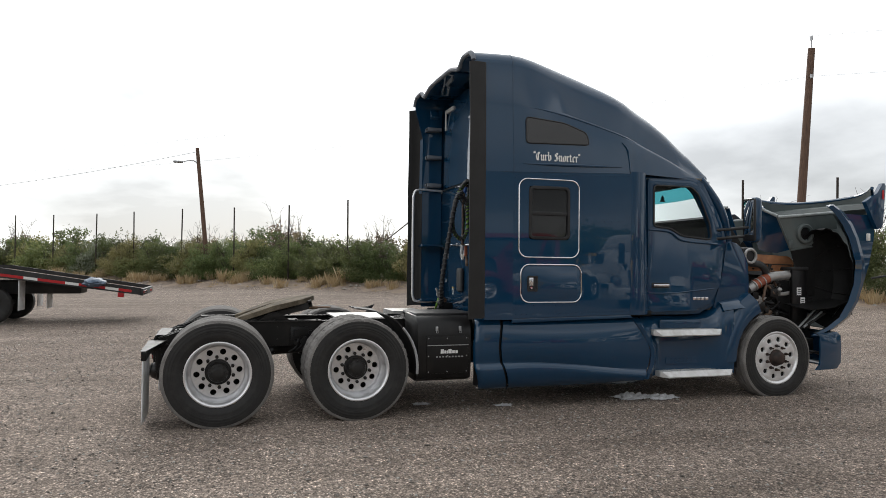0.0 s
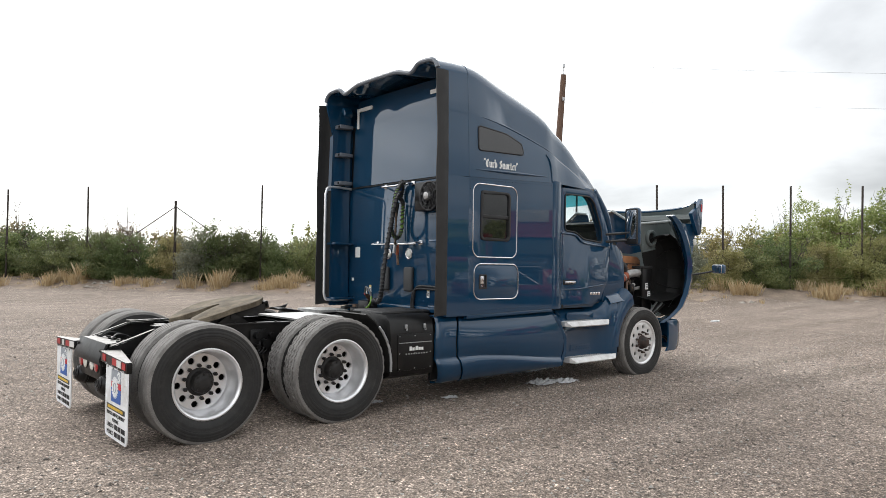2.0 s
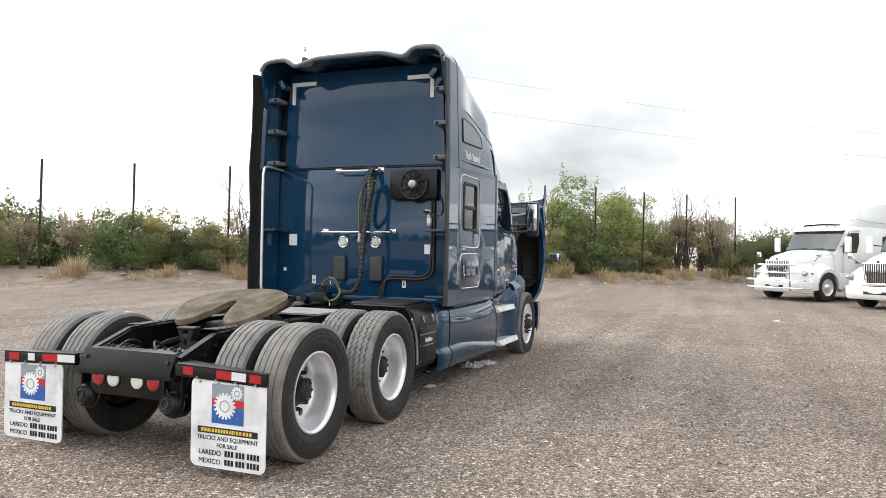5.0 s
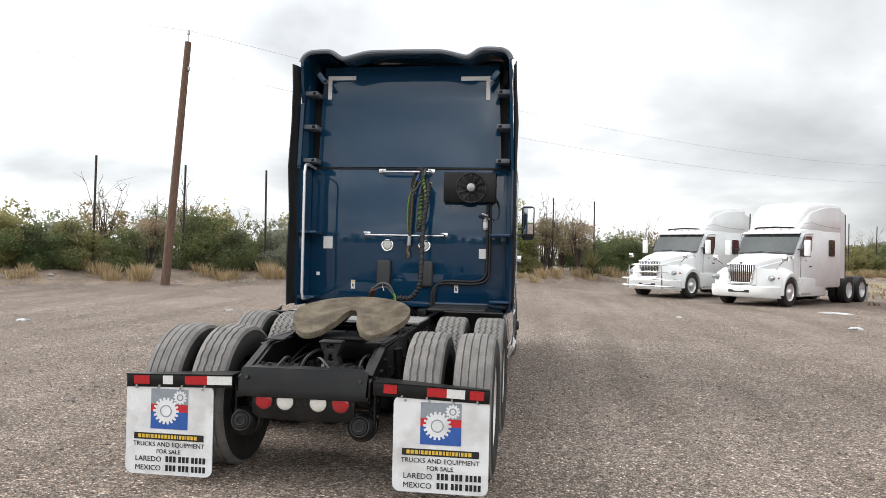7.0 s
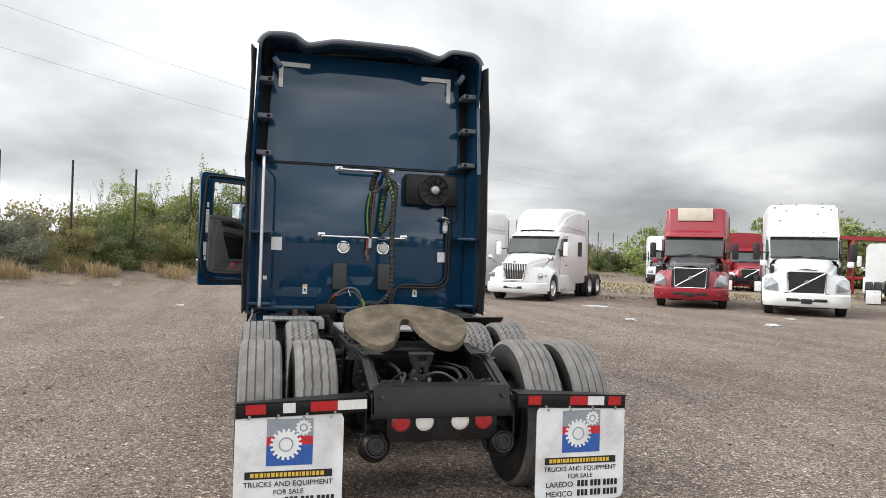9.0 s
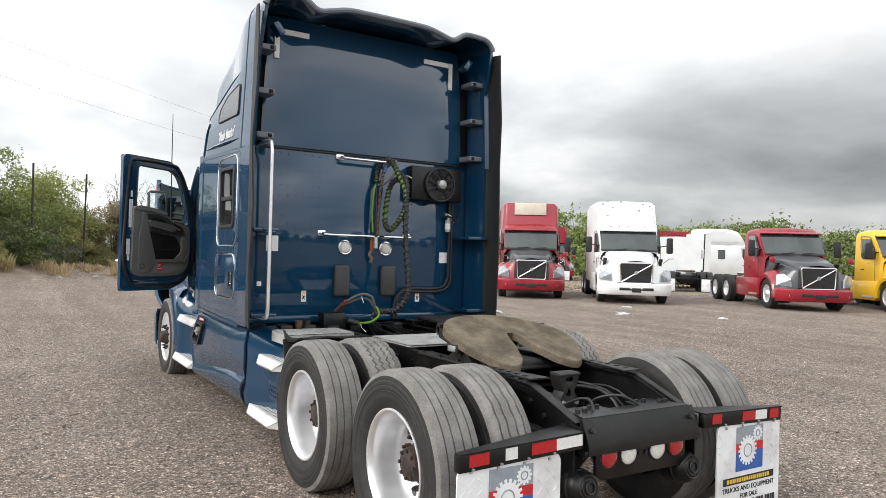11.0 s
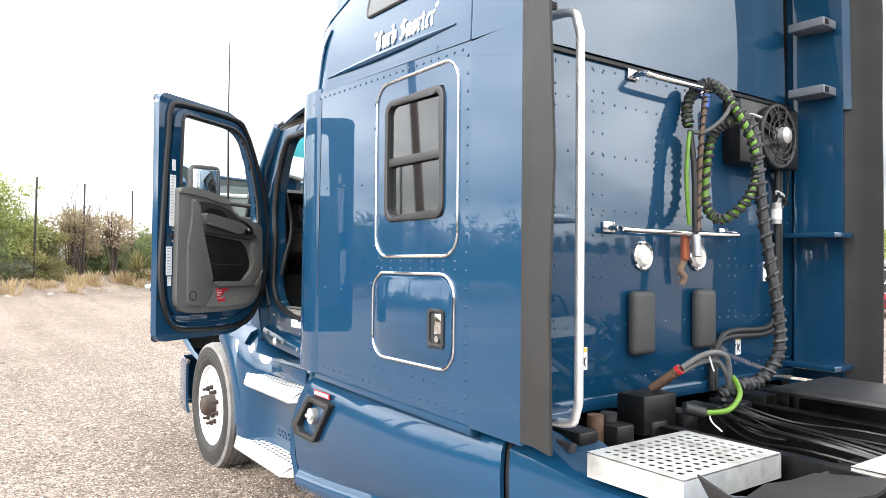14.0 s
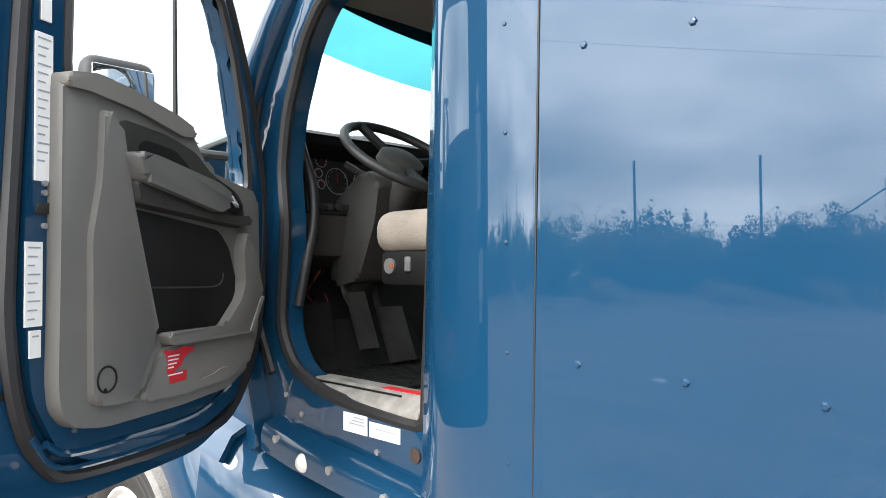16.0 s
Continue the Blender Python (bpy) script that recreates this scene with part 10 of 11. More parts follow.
    bmesh.ops.transform(bm, matrix=Matrix.Translation((-1.92 - 1.08, ty - 1.24, bottom(1.08) + 0.16)), verts=bm.verts)
    tagged(part("folded_tarp", bm, TARP, None, "crumpled blue tarp hung on the trailer tail"), category="tarp")


build_trailer()


def build_litter():
    rnd = random.Random(31)
    for x, y, r, lb in ((4.62, -0.85, 0.17, "crumpled whitish plastic bag under the truck"), (4.95, -0.95, 0.15, "crumpled whitish plastic bag under the truck"), (2.12, -0.62, 0.07, "flat grey scrap on the gravel"), (2.98, -0.90, 0.07, "flat grey scrap on the gravel")):
        bm = BM()
        n = 18
        g = []
        for i in range(n + 1):
            row = []
            for j in range(n + 1):
                u, v = i / n * 2 - 1, j / n * 2 - 1
                q = Vector((u * 2.3 + x, v * 2.3 + y, 0.0))
                h = abs(noise.noise(q * 1.3)) * 0.30 + abs(noise.noise(q * 3.1)) * 0.16
                edge = max(0.0, 1 - (u * u + v * v) * 0.62)
                w = 1 + 0.35 * noise.noise(q * 0.9 + Vector((5, 0, 0)))
                row.append(bm.verts.new((x + u * r * 1.35 * w, y + v * r * 0.85 * w, ground_z(x, y) + 0.008 + r * h * edge * 1.6)))
            g.append(row)
        for i in range(n):
            for j in range(n):
                u, v = (i + 0.5) / n * 2 - 1, (j + 0.5) / n * 2 - 1
                if u * u + v * v < 1.15 + 0.5 * noise.noise(Vector((u * 2 + x, v * 2, 3.0))):
                    bm.faces.new((g[i][j], g[i + 1][j], g[i + 1][j + 1], g[i][j + 1]))
        bmesh.ops.delete(bm, geom=[v for v in bm.verts if not v.link_faces], context="VERTS")
        tagged(part("plastic_litter", bm, LITTER, None, lb, soft_normals=False), category="litter")
    for x, y, r, long in ((13.2, -9.2, 0.16, 1.0), (15.0, -5.4, 0.10, 1.0), (11.5, -12.6, 0.17, 1.2), (18.6, -10.9, 0.15, 3.0), (9.5, -14.5, 0.13, 1.0), (13.8, -15.2, 0.12, 1.3), (12.5, 6.5, 0.12, 1.0), (8.4, 9.2, 0.13, 1.0), (16.5, 3.2, 0.13, 1.0), (3.5, 12.4, 0.12, 1.0)):
        bm = BM()
        bmesh.ops.create_icosphere(bm, subdivisions=3, radius=r)
        for v in bm.verts:
            k = 1 + 0.8 * noise.noise(v.co * (2.2 / r) + Vector((x, y, 0)))
            v.co = Vector((v.co.x * k * long, v.co.y * k * 0.8, max(-0.005, v.co.z * 0.30 * k)))
        bmesh.ops.transform(bm, matrix=Matrix.Translation((x, y, ground_z(x, y) + 0.004)) @ Matrix.Rotation(rnd.uniform(0, 1.2), 4, "Z"), verts=bm.verts)
        tagged(part("paper_scrap", bm, LITTER, None, "crumpled pale scrap lying on the gravel", soft_normals=False), category="litter", group="scraps on the yard")


build_litter()

# ---- parked trucks ----
def far_wheel_mesh(name, r, deep):
    bm = BM()
    lathe(bm, [(0.28, 0.10), (0.31, 0.12), (0.40, 0.14), (r - 0.03, 0.125), (r, 0.10), (r, -0.12), (r - 0.05, -0.14), (0.3, -0.12)], (0, 0, 0), 1, 32)
    finish(bm)
    me = bpy.data.meshes.new(name)
    bm.to_mesh(me); bm.free()
    me.materials.append(TYRE)
    bm = BM()
    d = -0.07 if deep else 0.08
    lathe(bm, [(0.30, 0.12), (0.285, 0.11), (0.27, 0.05 if deep else 0.09), (0.24, d), (0.12, d), (0.10, d + 0.05), (0.05, d + 0.08), (0.0005, d + 0.08)], (0, 0, 0), 1, 28)
    for k in range(10):
        a = 2 * math.pi * k / 10
        cyl(bm, (0.2 * math.cos(a), d + 0.002, 0.2 * math.sin(a)), (0.2 * math.cos(a), d + 0.006, 0.2 * math.sin(a)), 0.028, 8)
    finish(bm)
    rim = bpy.data.meshes.new(name + "_rim")
    bm.to_mesh(rim); bm.free()
    rim.materials.append(ALUMINIUM)
    return me, rim


W_STEER, W_DRIVE = far_wheel_mesh("steer_tyre", 0.5, False), far_wheel_mesh("drive_tyre", 0.51, True)


def body_section(x, w, top, bot, r, lean):
    half = [(w * 0.96, bot), (w, bot + 0.08), (w, bot + 0.45 * (top - bot)), (w - lean * 0.5, top - r - 0.02)]
    cy, cz = w - lean - r, top - r
    half += [(cy + r * math.cos(radians(a)), cz + r * math.sin(radians(a))) for a in (0, 22, 45, 67, 90)]
    half += [(cy * 0.5, top + 0.015), (0.0, top + 0.03)]
    return [(x, y, z) for y, z in half] + [(x, -y, z) for y, z in reversed(half[:-1])]


def parked_truck(name, label, at, turn, paint, hood_paint, bumper_paint, style, height=3.66, sleeper=2.3, wheelbase=5.7, guard=False, group="parked tractor trucks"):
    """A conventional tractor: nose towards +x, front axle over the origin."""
    x, y = at
    slant = style == "volvo"
    T = thing(name, label, "truck", (x, y, ground_z(x, y)), turn, group)
    T.matrix_world = T.matrix_world @ Matrix.Scale(1.10 if slant else 1.07, 4)
    # hood
    nose = 1.12
    if slant:
        rows = [(nose, 0.60, 1.42, 0.72), (nose - 0.10, 0.72, 1.50, 0.66), (0.75, 0.82, 1.56, 0.66), (0.3, 0.90, 1.64, 0.95), (-0.2, 0.96, 1.72, 0.95), (-0.62, 1.02, 1.78, 0.75)]
    else:
        rows = [(nose, 0.50, 1.40, 0.74), (nose - 0.07, 0.58, 1.47, 0.70), (0.88, 0.66, 1.54, 0.66), (0.6, 0.74, 1.60, 0.70), (0.2, 0.83, 1.67, 0.95), (-0.25, 0.93, 1.74, 0.95), (-0.62, 1.02, 1.80, 0.75)]
    part("hood", loft(BM(), [body_section(a, b, c, d, 0.18, 0.16 if slant else 0.10) for a, b, c, d in rows]), hood_paint, T)
    nw = 0.62 if slant else 0.52
    part("nose", prism(BM(), round_poly([(-nw, 0.72), (nw, 0.72), (nw - 0.02, 1.26), (nw - 0.10, 1.40), (-nw + 0.10, 1.40), (-nw + 0.02, 1.26)], 0.06), "x", nose - 0.12, nose + 0.01, bevel=0.03), hood_paint, T)
    # fenders
    for s in (1, -1):
        fr = []
        for a in (-8, 10, 30, 50, 70, 90, 110, 130, 150, 170, 186):
            ca, sa = math.cos(radians(a)), math.sin(radians(a))
            fr.append([(0.60 * ca, s * 0.85, 0.48 + 0.60 * sa), (0.58 * ca, s * 1.19, 0.48 + 0.56 * sa), (0.66 * ca, s * 1.20, 0.48 + 0.64 * sa), (0.74 * ca, s * 1.10, 0.48 + 0.74 * sa), (0.78 * ca, s * 0.86, 0.48 + 0.84 * sa)])
        part("fender", loft(BM(), fr, thick=0.02), paint if hood_paint is not GREY_HOOD else paint, T)
        m = Matrix.Translation((0, s * 1.03, 0.49)) @ Matrix.Diagonal((1, s, 1, 1))
        w = shared("wheel", W_STEER[0], T, m)
        shared("rim", W_STEER[1], w)
        for xx in (-wheelbase + 0.66, -wheelbase - 0.66):
            for yy in (1.06, 0.72):
                w = shared("wheel", W_DRIVE[0], T, Matrix.Translation((xx, s * yy, 0.5)) @ Matrix.Diagonal((1, s, 1, 1)))
                if yy > 1:
                    shared("rim", W_DRIVE[1], w)
        bm = BM()
        if slant:
            hl = [(nose - 0.10, 0.74, 0.76), (nose - 0.12, 0.76, 1.00), (nose - 0.30, 0.92, 1.16), (nose - 0.42, 1.10, 1.12), (nose - 0.36, 1.13, 0.80)]
            a = [bm.verts.new((p[0] + 0.10, s * (p[1] + 0.06), p[2])) for p in hl]
            b = [bm.verts.new((p[0] - 0.10, s * (p[1] - 0.12), p[2])) for p in hl]
            bm.faces.new(a); bm.faces.new(b)
            for i in range(5):
                bm.faces.new((a[i], a[(i + 1) % 5], b[(i + 1) % 5], b[i]))
        else:
            bmesh.ops.create_uvsphere(bm, u_segments=16, v_segments=10, radius=1.0)
            bmesh.ops.transform(bm, matrix=Matrix.Translation((0.90, s * 0.90, 0.96)) @ Euler((0, radians(-8), radians(s * -42))).to_matrix().to_4x4() @ Matrix.Diagonal((0.10, 0.25, 0.10, 1)), verts=bm.verts)
        hl = part("headlight", bm, LAMP_GLASS, T, "clear headlight")
        part("lamp_reflector", box(BM(), (nose - 0.20, min(s * 0.86, s * 0.95), 0.90), (nose - 0.12, max(s * 0.86, s * 0.95), 1.0), 0.02), CHROME, hl)
        if not slant:
            part("turn_signal", box(BM(), (0.70, min(s * 1.07, s * 1.11), 0.93), (0.80, max(s * 1.07, s * 1.11), 0.99), 0.015), COPPER, hl)
        # rounded front of the fender between grille and wheel arch
        n0 = nw - 0.02
        fill = [[(nose - 0.03, s * n0, 1.28), (nose - 0.02, s * n0, 1.00), (nose - 0.02, s * n0, 0.70)],
                [(nose - 0.14, s * (n0 + 0.10), 1.27), (nose - 0.08, s * (n0 + 0.18), 1.02), (nose - 0.06, s * (n0 + 0.20), 0.70)],
                [(0.78, s * 0.80, 1.26), (0.86, s * 1.0, 1.08), (0.90, s * 1.06, 0.70)],
                [(0.52, s * 0.86, 1.28), (0.62, s * 1.10, 1.08), (0.70, s * 1.17, 0.70)]]
        part("fender_front", loft(BM(), fill, thick=0.012), GREY_HOOD if style == "volvo" and hood_paint is GREY_HOOD and height < 3 else paint, T)
        part("hood_intake", prism(BM(), [(0.40, 1.50), (0.30, 1.53), (0.05, 1.30), (0.05, 1.18), (0.12, 1.18), (0.14, 1.28)], "y", s * 0.99, s * 0.88), BLACK_PLASTIC, T) if slant else None
        # skirts, tank, steps
        part("cab_skirt", box(BM(), (-2.9, min(s * 0.95, s * 1.17), 0.32), (-0.75, max(s * 0.95, s * 1.17), 0.98), 0.05), paint if style != "day" else BLACK_PLASTIC, T)
        part("step", box(BM(), (-1.5, min(s * 1.0, s * 1.2), 0.40), (-0.8, max(s * 1.0, s * 1.2), 0.46), 0.01), TREADPLATE, T)
        # mirrors
        mr = part("mirror", box(BM(), (-0.75, min(s * 1.30, s * 1.52), 1.72), (-0.62, max(s * 1.30, s * 1.52), 2.28), 0.05), BLACK_PLASTIC if slant else paint, T, "door mirror")
        part("mirror_arm", tube(BM(), [(-0.85, s * 1.0, 1.95), (-0.7, s * 1.35, 2.0)], 0.02, 6), BLACK_PLASTIC, mr)
        hm = part("hood_mirror", box(BM(), (0.55, min(s * 1.12, s * 1.30), 1.52), (0.63, max(s * 1.12, s * 1.30), 1.70), 0.03), paint if slant else CHROME, T)
        part("mirror_stalk", tube(BM(), [(0.5, s * 0.98, 1.38), (0.58, s * 1.18, 1.55)], 0.012, 6), BLACK_PLASTIC, hm)
    # grille
    gtop, gw = (1.36, 0.53) if slant else (1.40, 0.47)
    gin = 0.04 if slant else 0.13
    outline = round_poly([(-gw + gin, 0.70 if slant else 0.78), (gw - gin, 0.70 if slant else 0.78), (gw, gtop), (-gw, gtop)], 0.05)
    gr = part("grille", prism(BM(), outline, "x", nose + 0.005, nose + 0.03, bevel=0.008), BLACK_PLASTIC, T, "black grille")
    part("grille_frame", tube(BM(), [(nose + 0.03, p, q) for p, q in outline], 0.024, 8, closed=True), CHROME, gr)
    if slant:
        part("grille_bar", tube(BM(), [(nose + 0.045, -0.47, 0.74), (nose + 0.045, 0.49, 1.32)], 0.022, 6), CHROME, gr)
        part("emblem", cyl(BM(), (nose + 0.04, 0, 1.045), (nose + 0.07, 0, 1.045), 0.06, 16), GALVANISED, gr)
        for i in range(10):
            part("grille_slat", box(BM(), (nose + 0.028, -0.47, 0.765 + 0.057 * i), (nose + 0.036, 0.47, 0.78 + 0.057 * i)), DARK_STEEL, gr)
    else:
        for i in range(13):
            k = -0.408 + 0.068 * i
            zb = 0.81 + 1.1 * max(0.0, abs(k) - 0.33)
            part("grille_slat", box(BM(), (nose + 0.026, k - 0.012, zb), (nose + 0.045, k + 0.010, 1.385), 0.004), CHROME, gr)
        part("emblem", cyl(BM(), (nose + 0.0, 0, 1.445), (nose + 0.05, 0, 1.445), 0.045, 12), CHROME, gr)
    # bumper
    rows = []
    for k in range(-8, 9):
        q = k / 8
        xx = nose + 0.16 - 0.14 * q * q - 0.30 * max(0, abs(q) - 0.8) / 0.2
        rows.append([(xx - 0.05, 1.2 * q, 0.70), (xx + 0.02, 1.2 * q, 0.66), (xx + 0.03, 1.2 * q, 0.52), (xx, 1.2 * q, 0.36), (xx - 0.06, 1.2 * q, 0.30)])
    bp = part("bumper", loft(BM(), rows, thick=-0.03), bumper_paint, T)
    part("bumper_slot", box(BM(), (nose + 0.12, -0.55 if slant else -0.36, 0.46), (nose + 0.185, 0.55 if slant else 0.36, 0.55), 0.01), BLACK_PLASTIC, bp)
    if slant:
        part("number_plate", box(BM(), (nose + 0.18, -0.15, 0.40), (nose + 0.195, 0.15, 0.54), 0.003), BLACK_PLASTIC, bp)
    for s in (1, -1):
        part("fog_lamp", cyl(BM(), (nose + 0.02, s * 0.86, 0.50), (nose + 0.10, s * 0.86, 0.50), 0.06, 12), LAMP_WHITE, bp)
    # cab and sleeper shell
    back = -1.75 - sleeper
    srows = [(-0.55, 1.03, 1.74, 0.62, 0.10, 0.08), (-0.85, 1.06, 2.16, 0.62, 0.16, 0.10), (-1.12, 1.10, 2.58, 0.62, 0.18, 0.12), (-1.28, 1.12, 2.70, 0.62, 0.18, 0.12)]
    if height > 3:
        if slant:
            srows += [(-1.45, 1.13, 2.76, 0.62, 0.16, 0.08), (-1.70, 1.12, 3.45, 0.62, 0.08, 0.17), (-1.78, 1.13, height - 0.04, 0.62, 0.08, 0.15), (-2.2, 1.18, height, 0.62, 0.10, 0.12), (back, 1.22, height, 0.62, 0.14, 0.06)]
        else:
            srows += [(-1.60, 1.14, 2.74, 0.62, 0.16, 0.08), (-2.2, 1.19, 2.76, 0.62, 0.14, 0.04), (back, 1.21, 2.80, 0.62, 0.10, 0.02)]
    else:
        srows += [(-1.6, 1.14, height, 0.62, 0.16, 0.08), (back, 1.16, height - 0.05, 0.62, 0.16, 0.06)]
    rings = [body_section(*r) for r in srows]
    bm = loft(BM(), rings)
    bm.verts.ensure_lookup_table()
    n = len(rings[0])
    bm.faces.new(bm.verts[-n:])
    part("cab_shell", bm, paint, T, "cab shell")
    if height > 3 and not slant:
        top = height + 0.04
        frows = []
        for xx, w, tp, r, lean in ((-1.26, 0.78, 2.76, 0.05, 0.06), (-1.34, 0.90, 2.92, 0.12, 0.12), (-1.48, 0.98, 3.16, 0.22, 0.14), (-1.66, 1.04, 3.40, 0.28, 0.14), (-1.88, 1.09, 3.58, 0.28, 0.13), (-2.15, 1.13, top - 0.06, 0.26, 0.11), (-2.6, 1.18, top, 0.20, 0.08), (-3.2, 1.20, top, 0.14, 0.05), (back, 1.215, top, 0.12, 0.03)):
            frows.append(body_section(xx, w, tp, 2.60, r, lean))
        bm = loft(BM(), frows)
        bm.verts.ensure_lookup_table()
        bm.faces.new(bm.verts[-len(frows[0]):])
        rf = part("roof_fairing", bm, paint, T, "rounded white roof fairing")
        part("fairing_seam", tube(BM(), smooth_path([(-1.30, -0.98, 2.86), (-1.7, -1.13, 2.92), (-2.4, -1.20, 2.84), (back, -1.218, 2.80)], 4), 0.008, 5), INK_GREY, rf)
        part("fairing_seam", tube(BM(), smooth_path([(-1.30, 0.98, 2.86), (-1.7, 1.13, 2.92), (-2.4, 1.20, 2.84), (back, 1.218, 2.80)], 4), 0.008, 5), INK_GREY, rf)
    # windscreen following the shell
    ws = []
    for t in (0.0, 0.35, 0.7, 1.0):
        xx, zz = -0.60 - 0.50 * t, 1.80 + 0.72 * t
        ws.append([(xx + 0.085 - 0.11 * (q / 6) ** 2, (0.98 + 0.02 * t) * q / 6, zz) for q in range(-6, 7)])
    part("windscreen", loft(BM(), ws, thick=0.02), GLASS_FAR, T, "dark windscreen")
    part("sun_visor", loft(BM(), [[(-0.99 - 0.11 * (q / 6) ** 2, 1.0 * q / 6, 2.56) for q in range(-6, 7)], [(-0.87 - 0.11 * (q / 6) ** 2, 1.02 * q / 6, 2.50) for q in range(-6, 7)]], thick=0.03), paint, T)
    part("scuttle", loft(BM(), [[(-0.46 - 0.11 * (q / 6) ** 2, 0.98 * q / 6, 1.77) for q in range(-6, 7)], [(-0.53 - 0.11 * (q / 6) ** 2, 1.0 * q / 6, 1.82) for q in range(-6, 7)]], thick=0.02), BLACK_PLASTIC, T)
    for q in (-0.5, 0.15):
        part("wiper", tube(BM(), [(-0.47, q, 1.83), (-0.53, q + 0.45, 1.87)], 0.012, 5), BLACK_PLASTIC, T)
    for q in (-0.6, -0.3, 0, 0.3, 0.6):
        part("marker_lamp", box(BM(), (-1.16, q - 0.03, 2.665), (-1.11, q + 0.03, 2.69), 0.008), COPPER, T)
    for s in (1, -1):
        y0 = s * 1.115
        wd = round_poly([(-0.95, 1.72), (-0.92, 1.95), (-1.22, 2.42), (-1.72, 2.44), (-1.72, 1.72)], 0.05)
        part("side_window", prism(BM(), wd, "y", y0 + s * 0.02, y0 - s * 0.05), GLASS_FAR, T)
        part("door_seam", tube(BM(), [(p, y0 + s * 0.008, q) for p, q in round_poly([(-0.85, 0.85), (-0.85, 1.9), (-1.16, 2.5), (-1.78, 2.52), (-1.78, 0.85)], 0.06)], 0.008, 5, closed=True), BLACK_PLASTIC, T)
        if height > 3 and sleeper > 1.5:
            part("sleeper_window", prism(BM(), rrect(back + 0.55, back + 1.05, 1.75, 2.35, 0.06), "y", s * 1.225, s * 1.17), GLASS_FAR, T)
        if height > 3:
            part("extender", prism(BM(), [(back - 0.42, 0.95), (back + 0.02, 0.95), (back + 0.02, height - 0.2), (back - 0.36, height - 0.3)], "y", s * 1.215, s * 1.185), paint, T)
            part("extender_edge", prism(BM(), [(back - 0.50, 0.98), (back - 0.42, 0.95), (back - 0.36, height - 0.3), (back - 0.44, height - 0.34)], "y", s * 1.22, s * 1.19), RUBBER_EDGE, T)
        part("door_handle", box(BM(), (-1.70, min(s * 1.12, s * 1.16), 1.35), (-1.52, max(s * 1.12, s * 1.16), 1.39), 0.008), BLACK_PLASTIC, T)
        for i in range(3):
            part("door_print_bar", box(BM(), (-1.65 + 0.16 * i, min(s * 1.118, s * 1.124), 1.55 - 0.10 * (i % 2)), (-1.53 + 0.16 * i, max(s * 1.118, s * 1.124), 1.60 - 0.10 * (i % 2))), INK_GREY, T)
        part("frame_rail", box(BM(), (-wheelbase - 1.2, min(s * 0.36, s * 0.44), 0.72), (back, max(s * 0.36, s * 0.44), 0.98), 0.01), FRAME_BLACK, T)
        part("mud_flap", box(BM(), (-wheelbase - 1.28, min(s * 0.62, s * 1.2), 0.06), (-wheelbase - 1.265, max(s * 0.62, s * 1.2), 0.66), 0.003), FLAP_WHITE, T)
    part("coupling_plate", box(BM(), (-wheelbase - 0.3, -0.45, 1.0), (-wheelbase + 0.5, 0.45, 1.08), 0.03), GREASE_PLATE, T)
    part("tail_beam", box(BM(), (-wheelbase - 1.24, -1.2, 0.62), (-wheelbase - 1.18, 1.2, 0.72), 0.01), FRAME_BLACK, T)
    part("undercarriage", box(BM(), (-wheelbase - 0.9, -0.4, 0.45), (0.6, 0.4, 0.85), 0.03), FRAME_BLACK, T)
    if guard:
        gd = [tube(BM(), [(nose + 0.32, s * 0.75, 0.35), (nose + 0.32, s * 0.72, 1.25)], 0.03, 8) for s in (1, -1)]
        for b in gd:
            part("guard_post", b, CHROME, T)
        for z, w in ((0.45, 1.15), (0.72, 1.15), (0.98, 0.72), (1.25, 0.72)):
            part("guard_rail", tube(BM(), smooth_path([(nose - 0.1, -w, z), (nose + 0.30, -w + 0.12, z), (nose + 0.34, 0, z), (nose + 0.30, w - 0.12, z), (nose - 0.1, w, z)], 4), 0.026, 8), CHROME, T, "bright grille guard rail")
    return T


CREAM = material("cream_sign_panel", (0.66, 0.60, 0.50), 0.5, vary=0.12, scale=4)
LAMP_GLASS = material("headlight_lens", (0.36, 0.38, 0.40), 0.12, 0.3, coat=1.0, vary=0.35, scale=9)
parked_truck("parked_truck", "white sleeper tractor with a bright grille guard", (25.9, -6.95), 138, WHITE_PAINT, WHITE_PAINT, WHITE_PAINT, "prostar", guard=True)
parked_truck("parked_truck", "white sleeper tractor with a slatted chrome grille", (22.5, -9.65), 138, WHITE_PAINT, WHITE_PAINT, WHITE_PAINT, "prostar")
t_red = parked_truck("parked_truck", "red high-roof sleeper tractor with a dark grey hood", (19.2, -15.3), 143, RED_PAINT, GREY_HOOD, RED_PAINT, "volvo")
part("roof_panel", box(BM(), (-1.70, -0.62, 3.15), (-1.60, 0.62, 3.62), 0.01, m=Matrix.Translation((0.07, 0, 0))), CREAM, t_red, "cream blanked roof sign")
t_wht = parked_truck("parked_truck", "white high-roof sleeper tractor with scuffed roof", (15.7, -17.4), 141, WHITE_PAINT, WHITE_PAINT, WHITE_PAINT, "volvo")
rs = random.Random(6)
for i in range(9):
    a, b = rs.uniform(-0.9, 0.9), rs.uniform(2.9, 3.8)
    part("roof_scuff", box(BM(), (-1.66 - (b - 3.6) * 0.2 + 0.02, a, b), (-1.62 - (b - 3.6) * 0.2 + 0.02, a + rs.uniform(0.03, 0.1), b + rs.uniform(0.02, 0.07))), INK_GREY, t_wht)
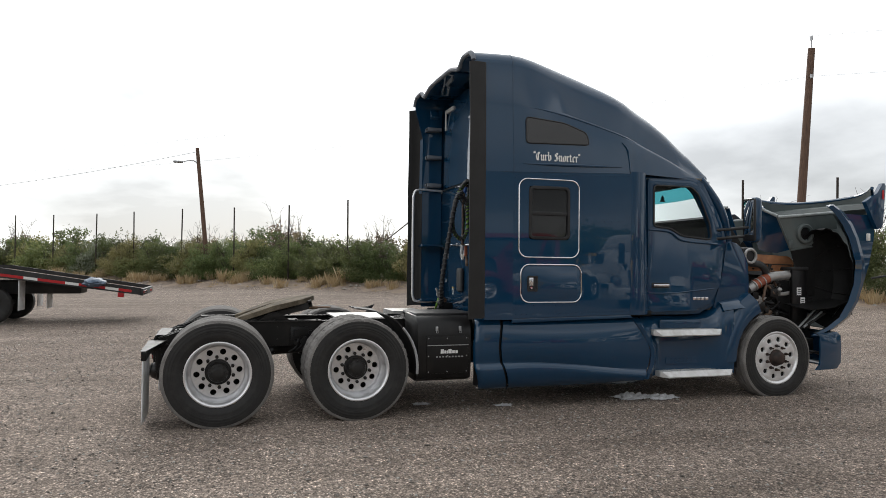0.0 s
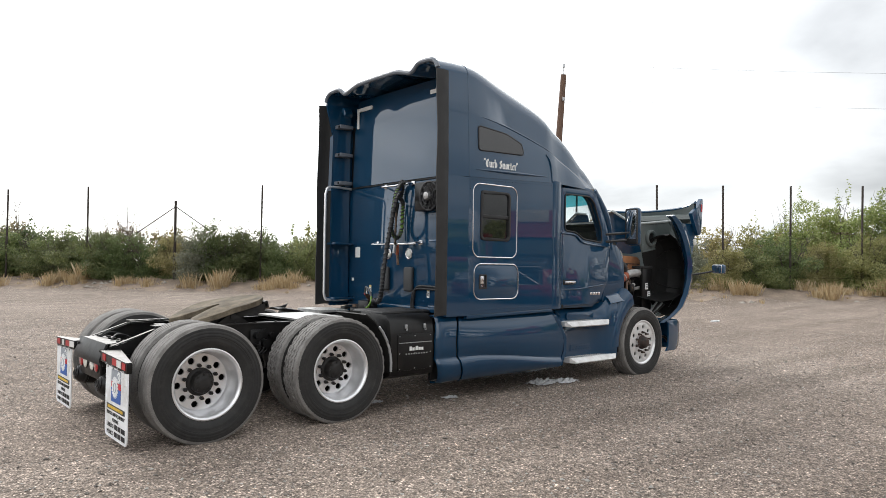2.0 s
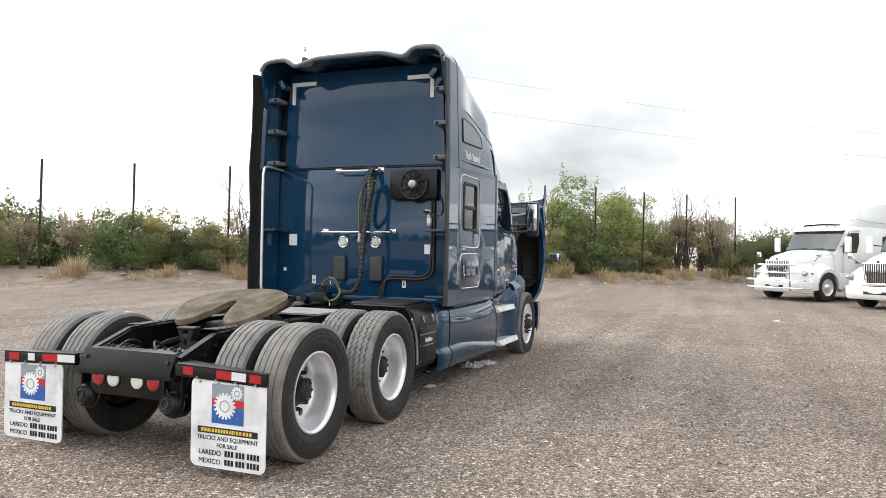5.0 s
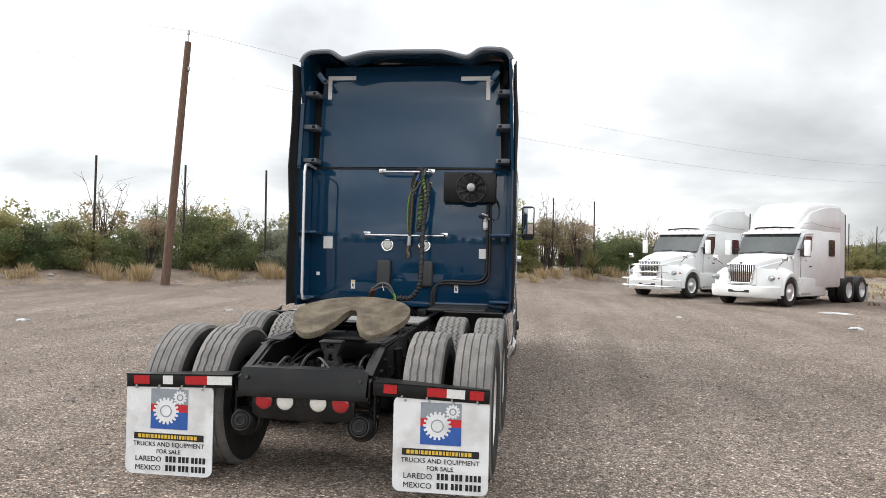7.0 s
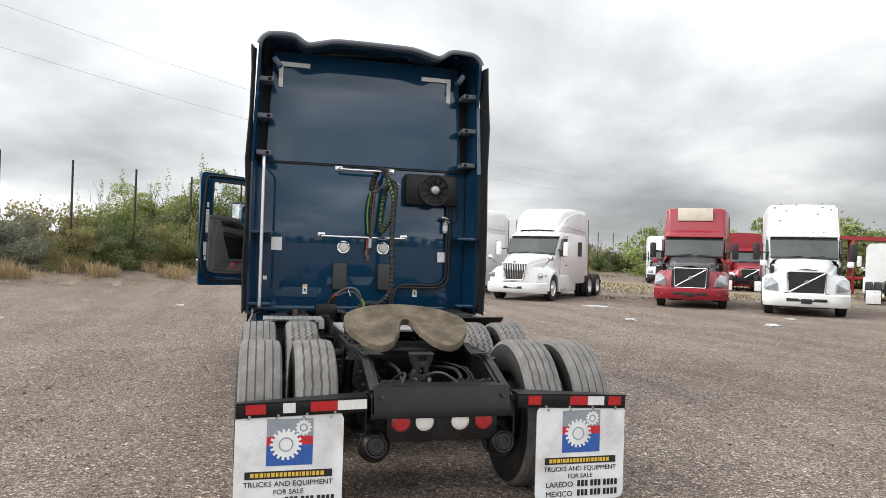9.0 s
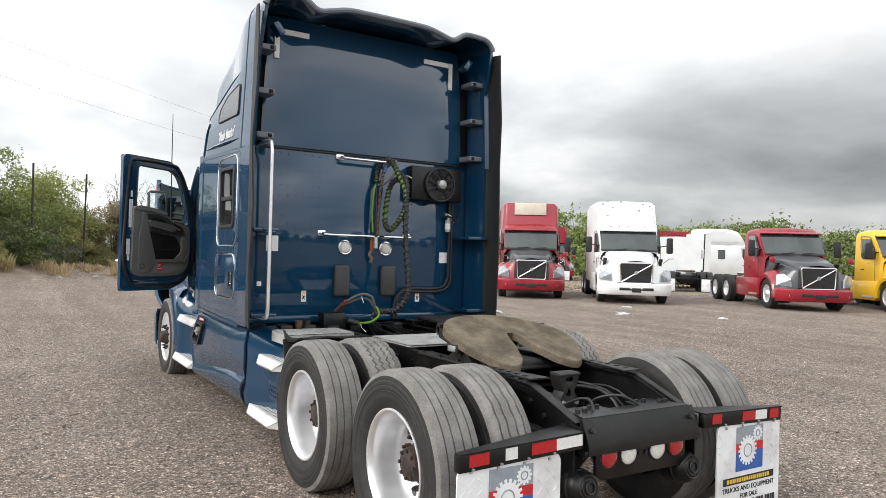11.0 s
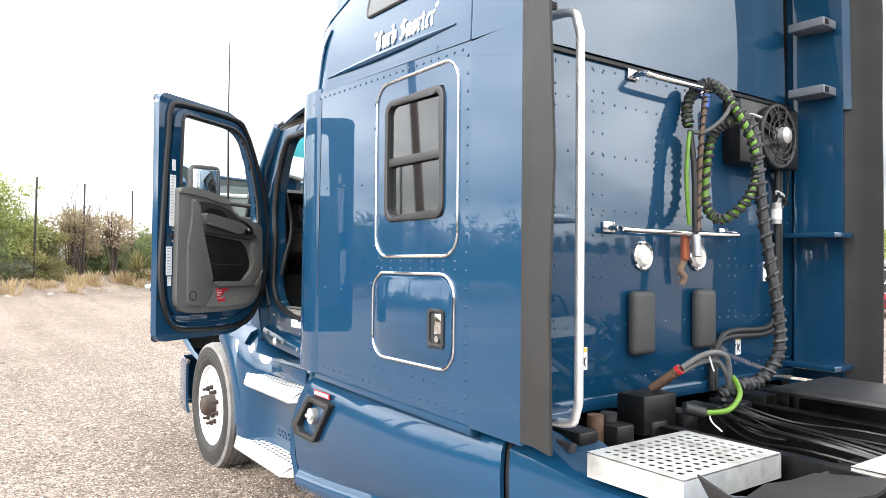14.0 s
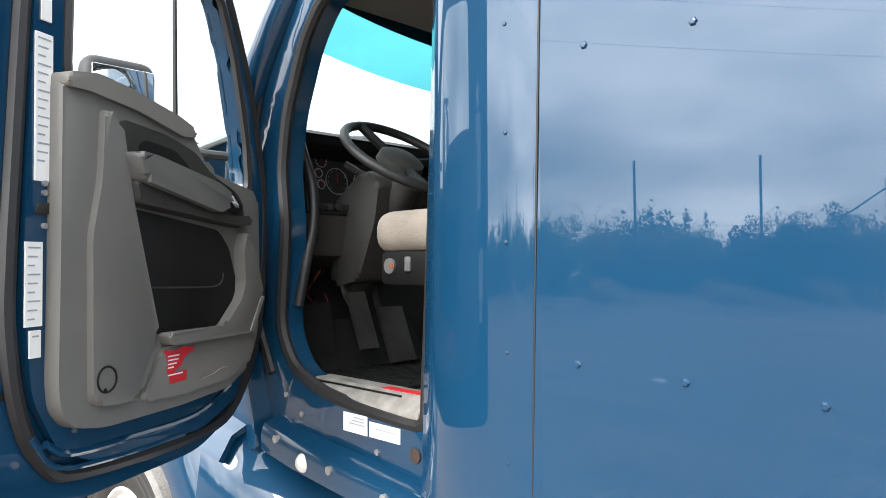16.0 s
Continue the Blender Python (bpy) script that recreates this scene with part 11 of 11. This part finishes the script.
parked_truck("parked_truck", "red day-cab tractor with a dark grey hood", (11.4, -21.6), 144, RED_PAINT, GREY_HOOD, RED_PAINT, "volvo", height=2.70, sleeper=0.35, wheelbase=4.6)
t_yel = parked_truck("parked_truck", "yellow day-cab tractor beyond the red one", (8.9, -25.0), 144, YELLOW_PAINT, YELLOW_PAINT, BLACK_PLASTIC, "volvo", height=2.75, sleeper=0.35, wheelbase=4.6)
part("exhaust_stack", tube(BM(), smooth_path([(-2.35, 1.0, 0.9), (-2.35, 1.0, 3.2), (-2.37, 1.0, 3.5), (-2.48, 1.0, 3.66)], 5), 0.075, 14), CHROME, t_yel, "chrome exhaust stack")
# farther rows
FAR_ROW = "far parked trucks"
parked_truck("parked_truck", "white sleeper tractor seen from behind in the far row", (27.6, -42.8), -112, WHITE_PAINT, WHITE_PAINT, WHITE_PAINT, "prostar", group=FAR_ROW)
parked_truck("parked_truck", "red sleeper tractor at the lot's end", (44.5, -55.0), -60, RED_PAINT, RED_PAINT, RED_PAINT, "volvo", group=FAR_ROW)
parked_truck("parked_truck", "yellow day-cab tractor in the far row", (33.5, -54.6), 150, YELLOW_PAINT, YELLOW_PAINT, YELLOW_PAINT, "prostar", height=2.8, sleeper=0.4, group=FAR_ROW)
parked_truck("parked_truck", "white tractor with a black hood beyond the red one", (46.6, -31.4), 150, WHITE_PAINT, GREY_HOOD, BLACK_PLASTIC, "volvo", group=FAR_ROW)
parked_truck("parked_truck", "red sleeper tractor in the second row", (41.5, -34.6), -35, RED_PAINT, RED_PAINT, RED_PAINT, "volvo", group=FAR_ROW)
parked_truck("parked_truck", "red tractor facing the yard in the second row", (36.5, -31.6), 146, RED_PAINT, RED_PAINT, RED_PAINT, "volvo", group=FAR_ROW)
parked_truck("parked_truck", "white day-cab tractor at the lot's edge", (26.6, -33.0), -45, WHITE_PAINT, WHITE_PAINT, WHITE_PAINT, "prostar", height=2.9, sleeper=0.5, group=FAR_ROW)
gan = thing("red_gantry_trailer", "dark red steel car carrier frame in the far row", "trailer", (34.5, -39.0, 0.1), 52)
part("top_beam", prism(BM(), [(-3, 3.5), (4, 3.7), (4, 3.95), (-3, 3.75)], "y", -1.2, 1.2), RED_PAINT, gan)
for gx in (-2.8, 0.5, 3.8):
    for gy in (-1.2, 1.1):
        part("upright", box(BM(), (gx, gy, 0), (gx + 0.15, gy + 0.12, 3.6), 0.01), RED_PAINT, gan)
part("lower_deck", box(BM(), (-3, -1.2, 0.9), (4, 1.2, 1.1), 0.02), RED_PAINT, gan)
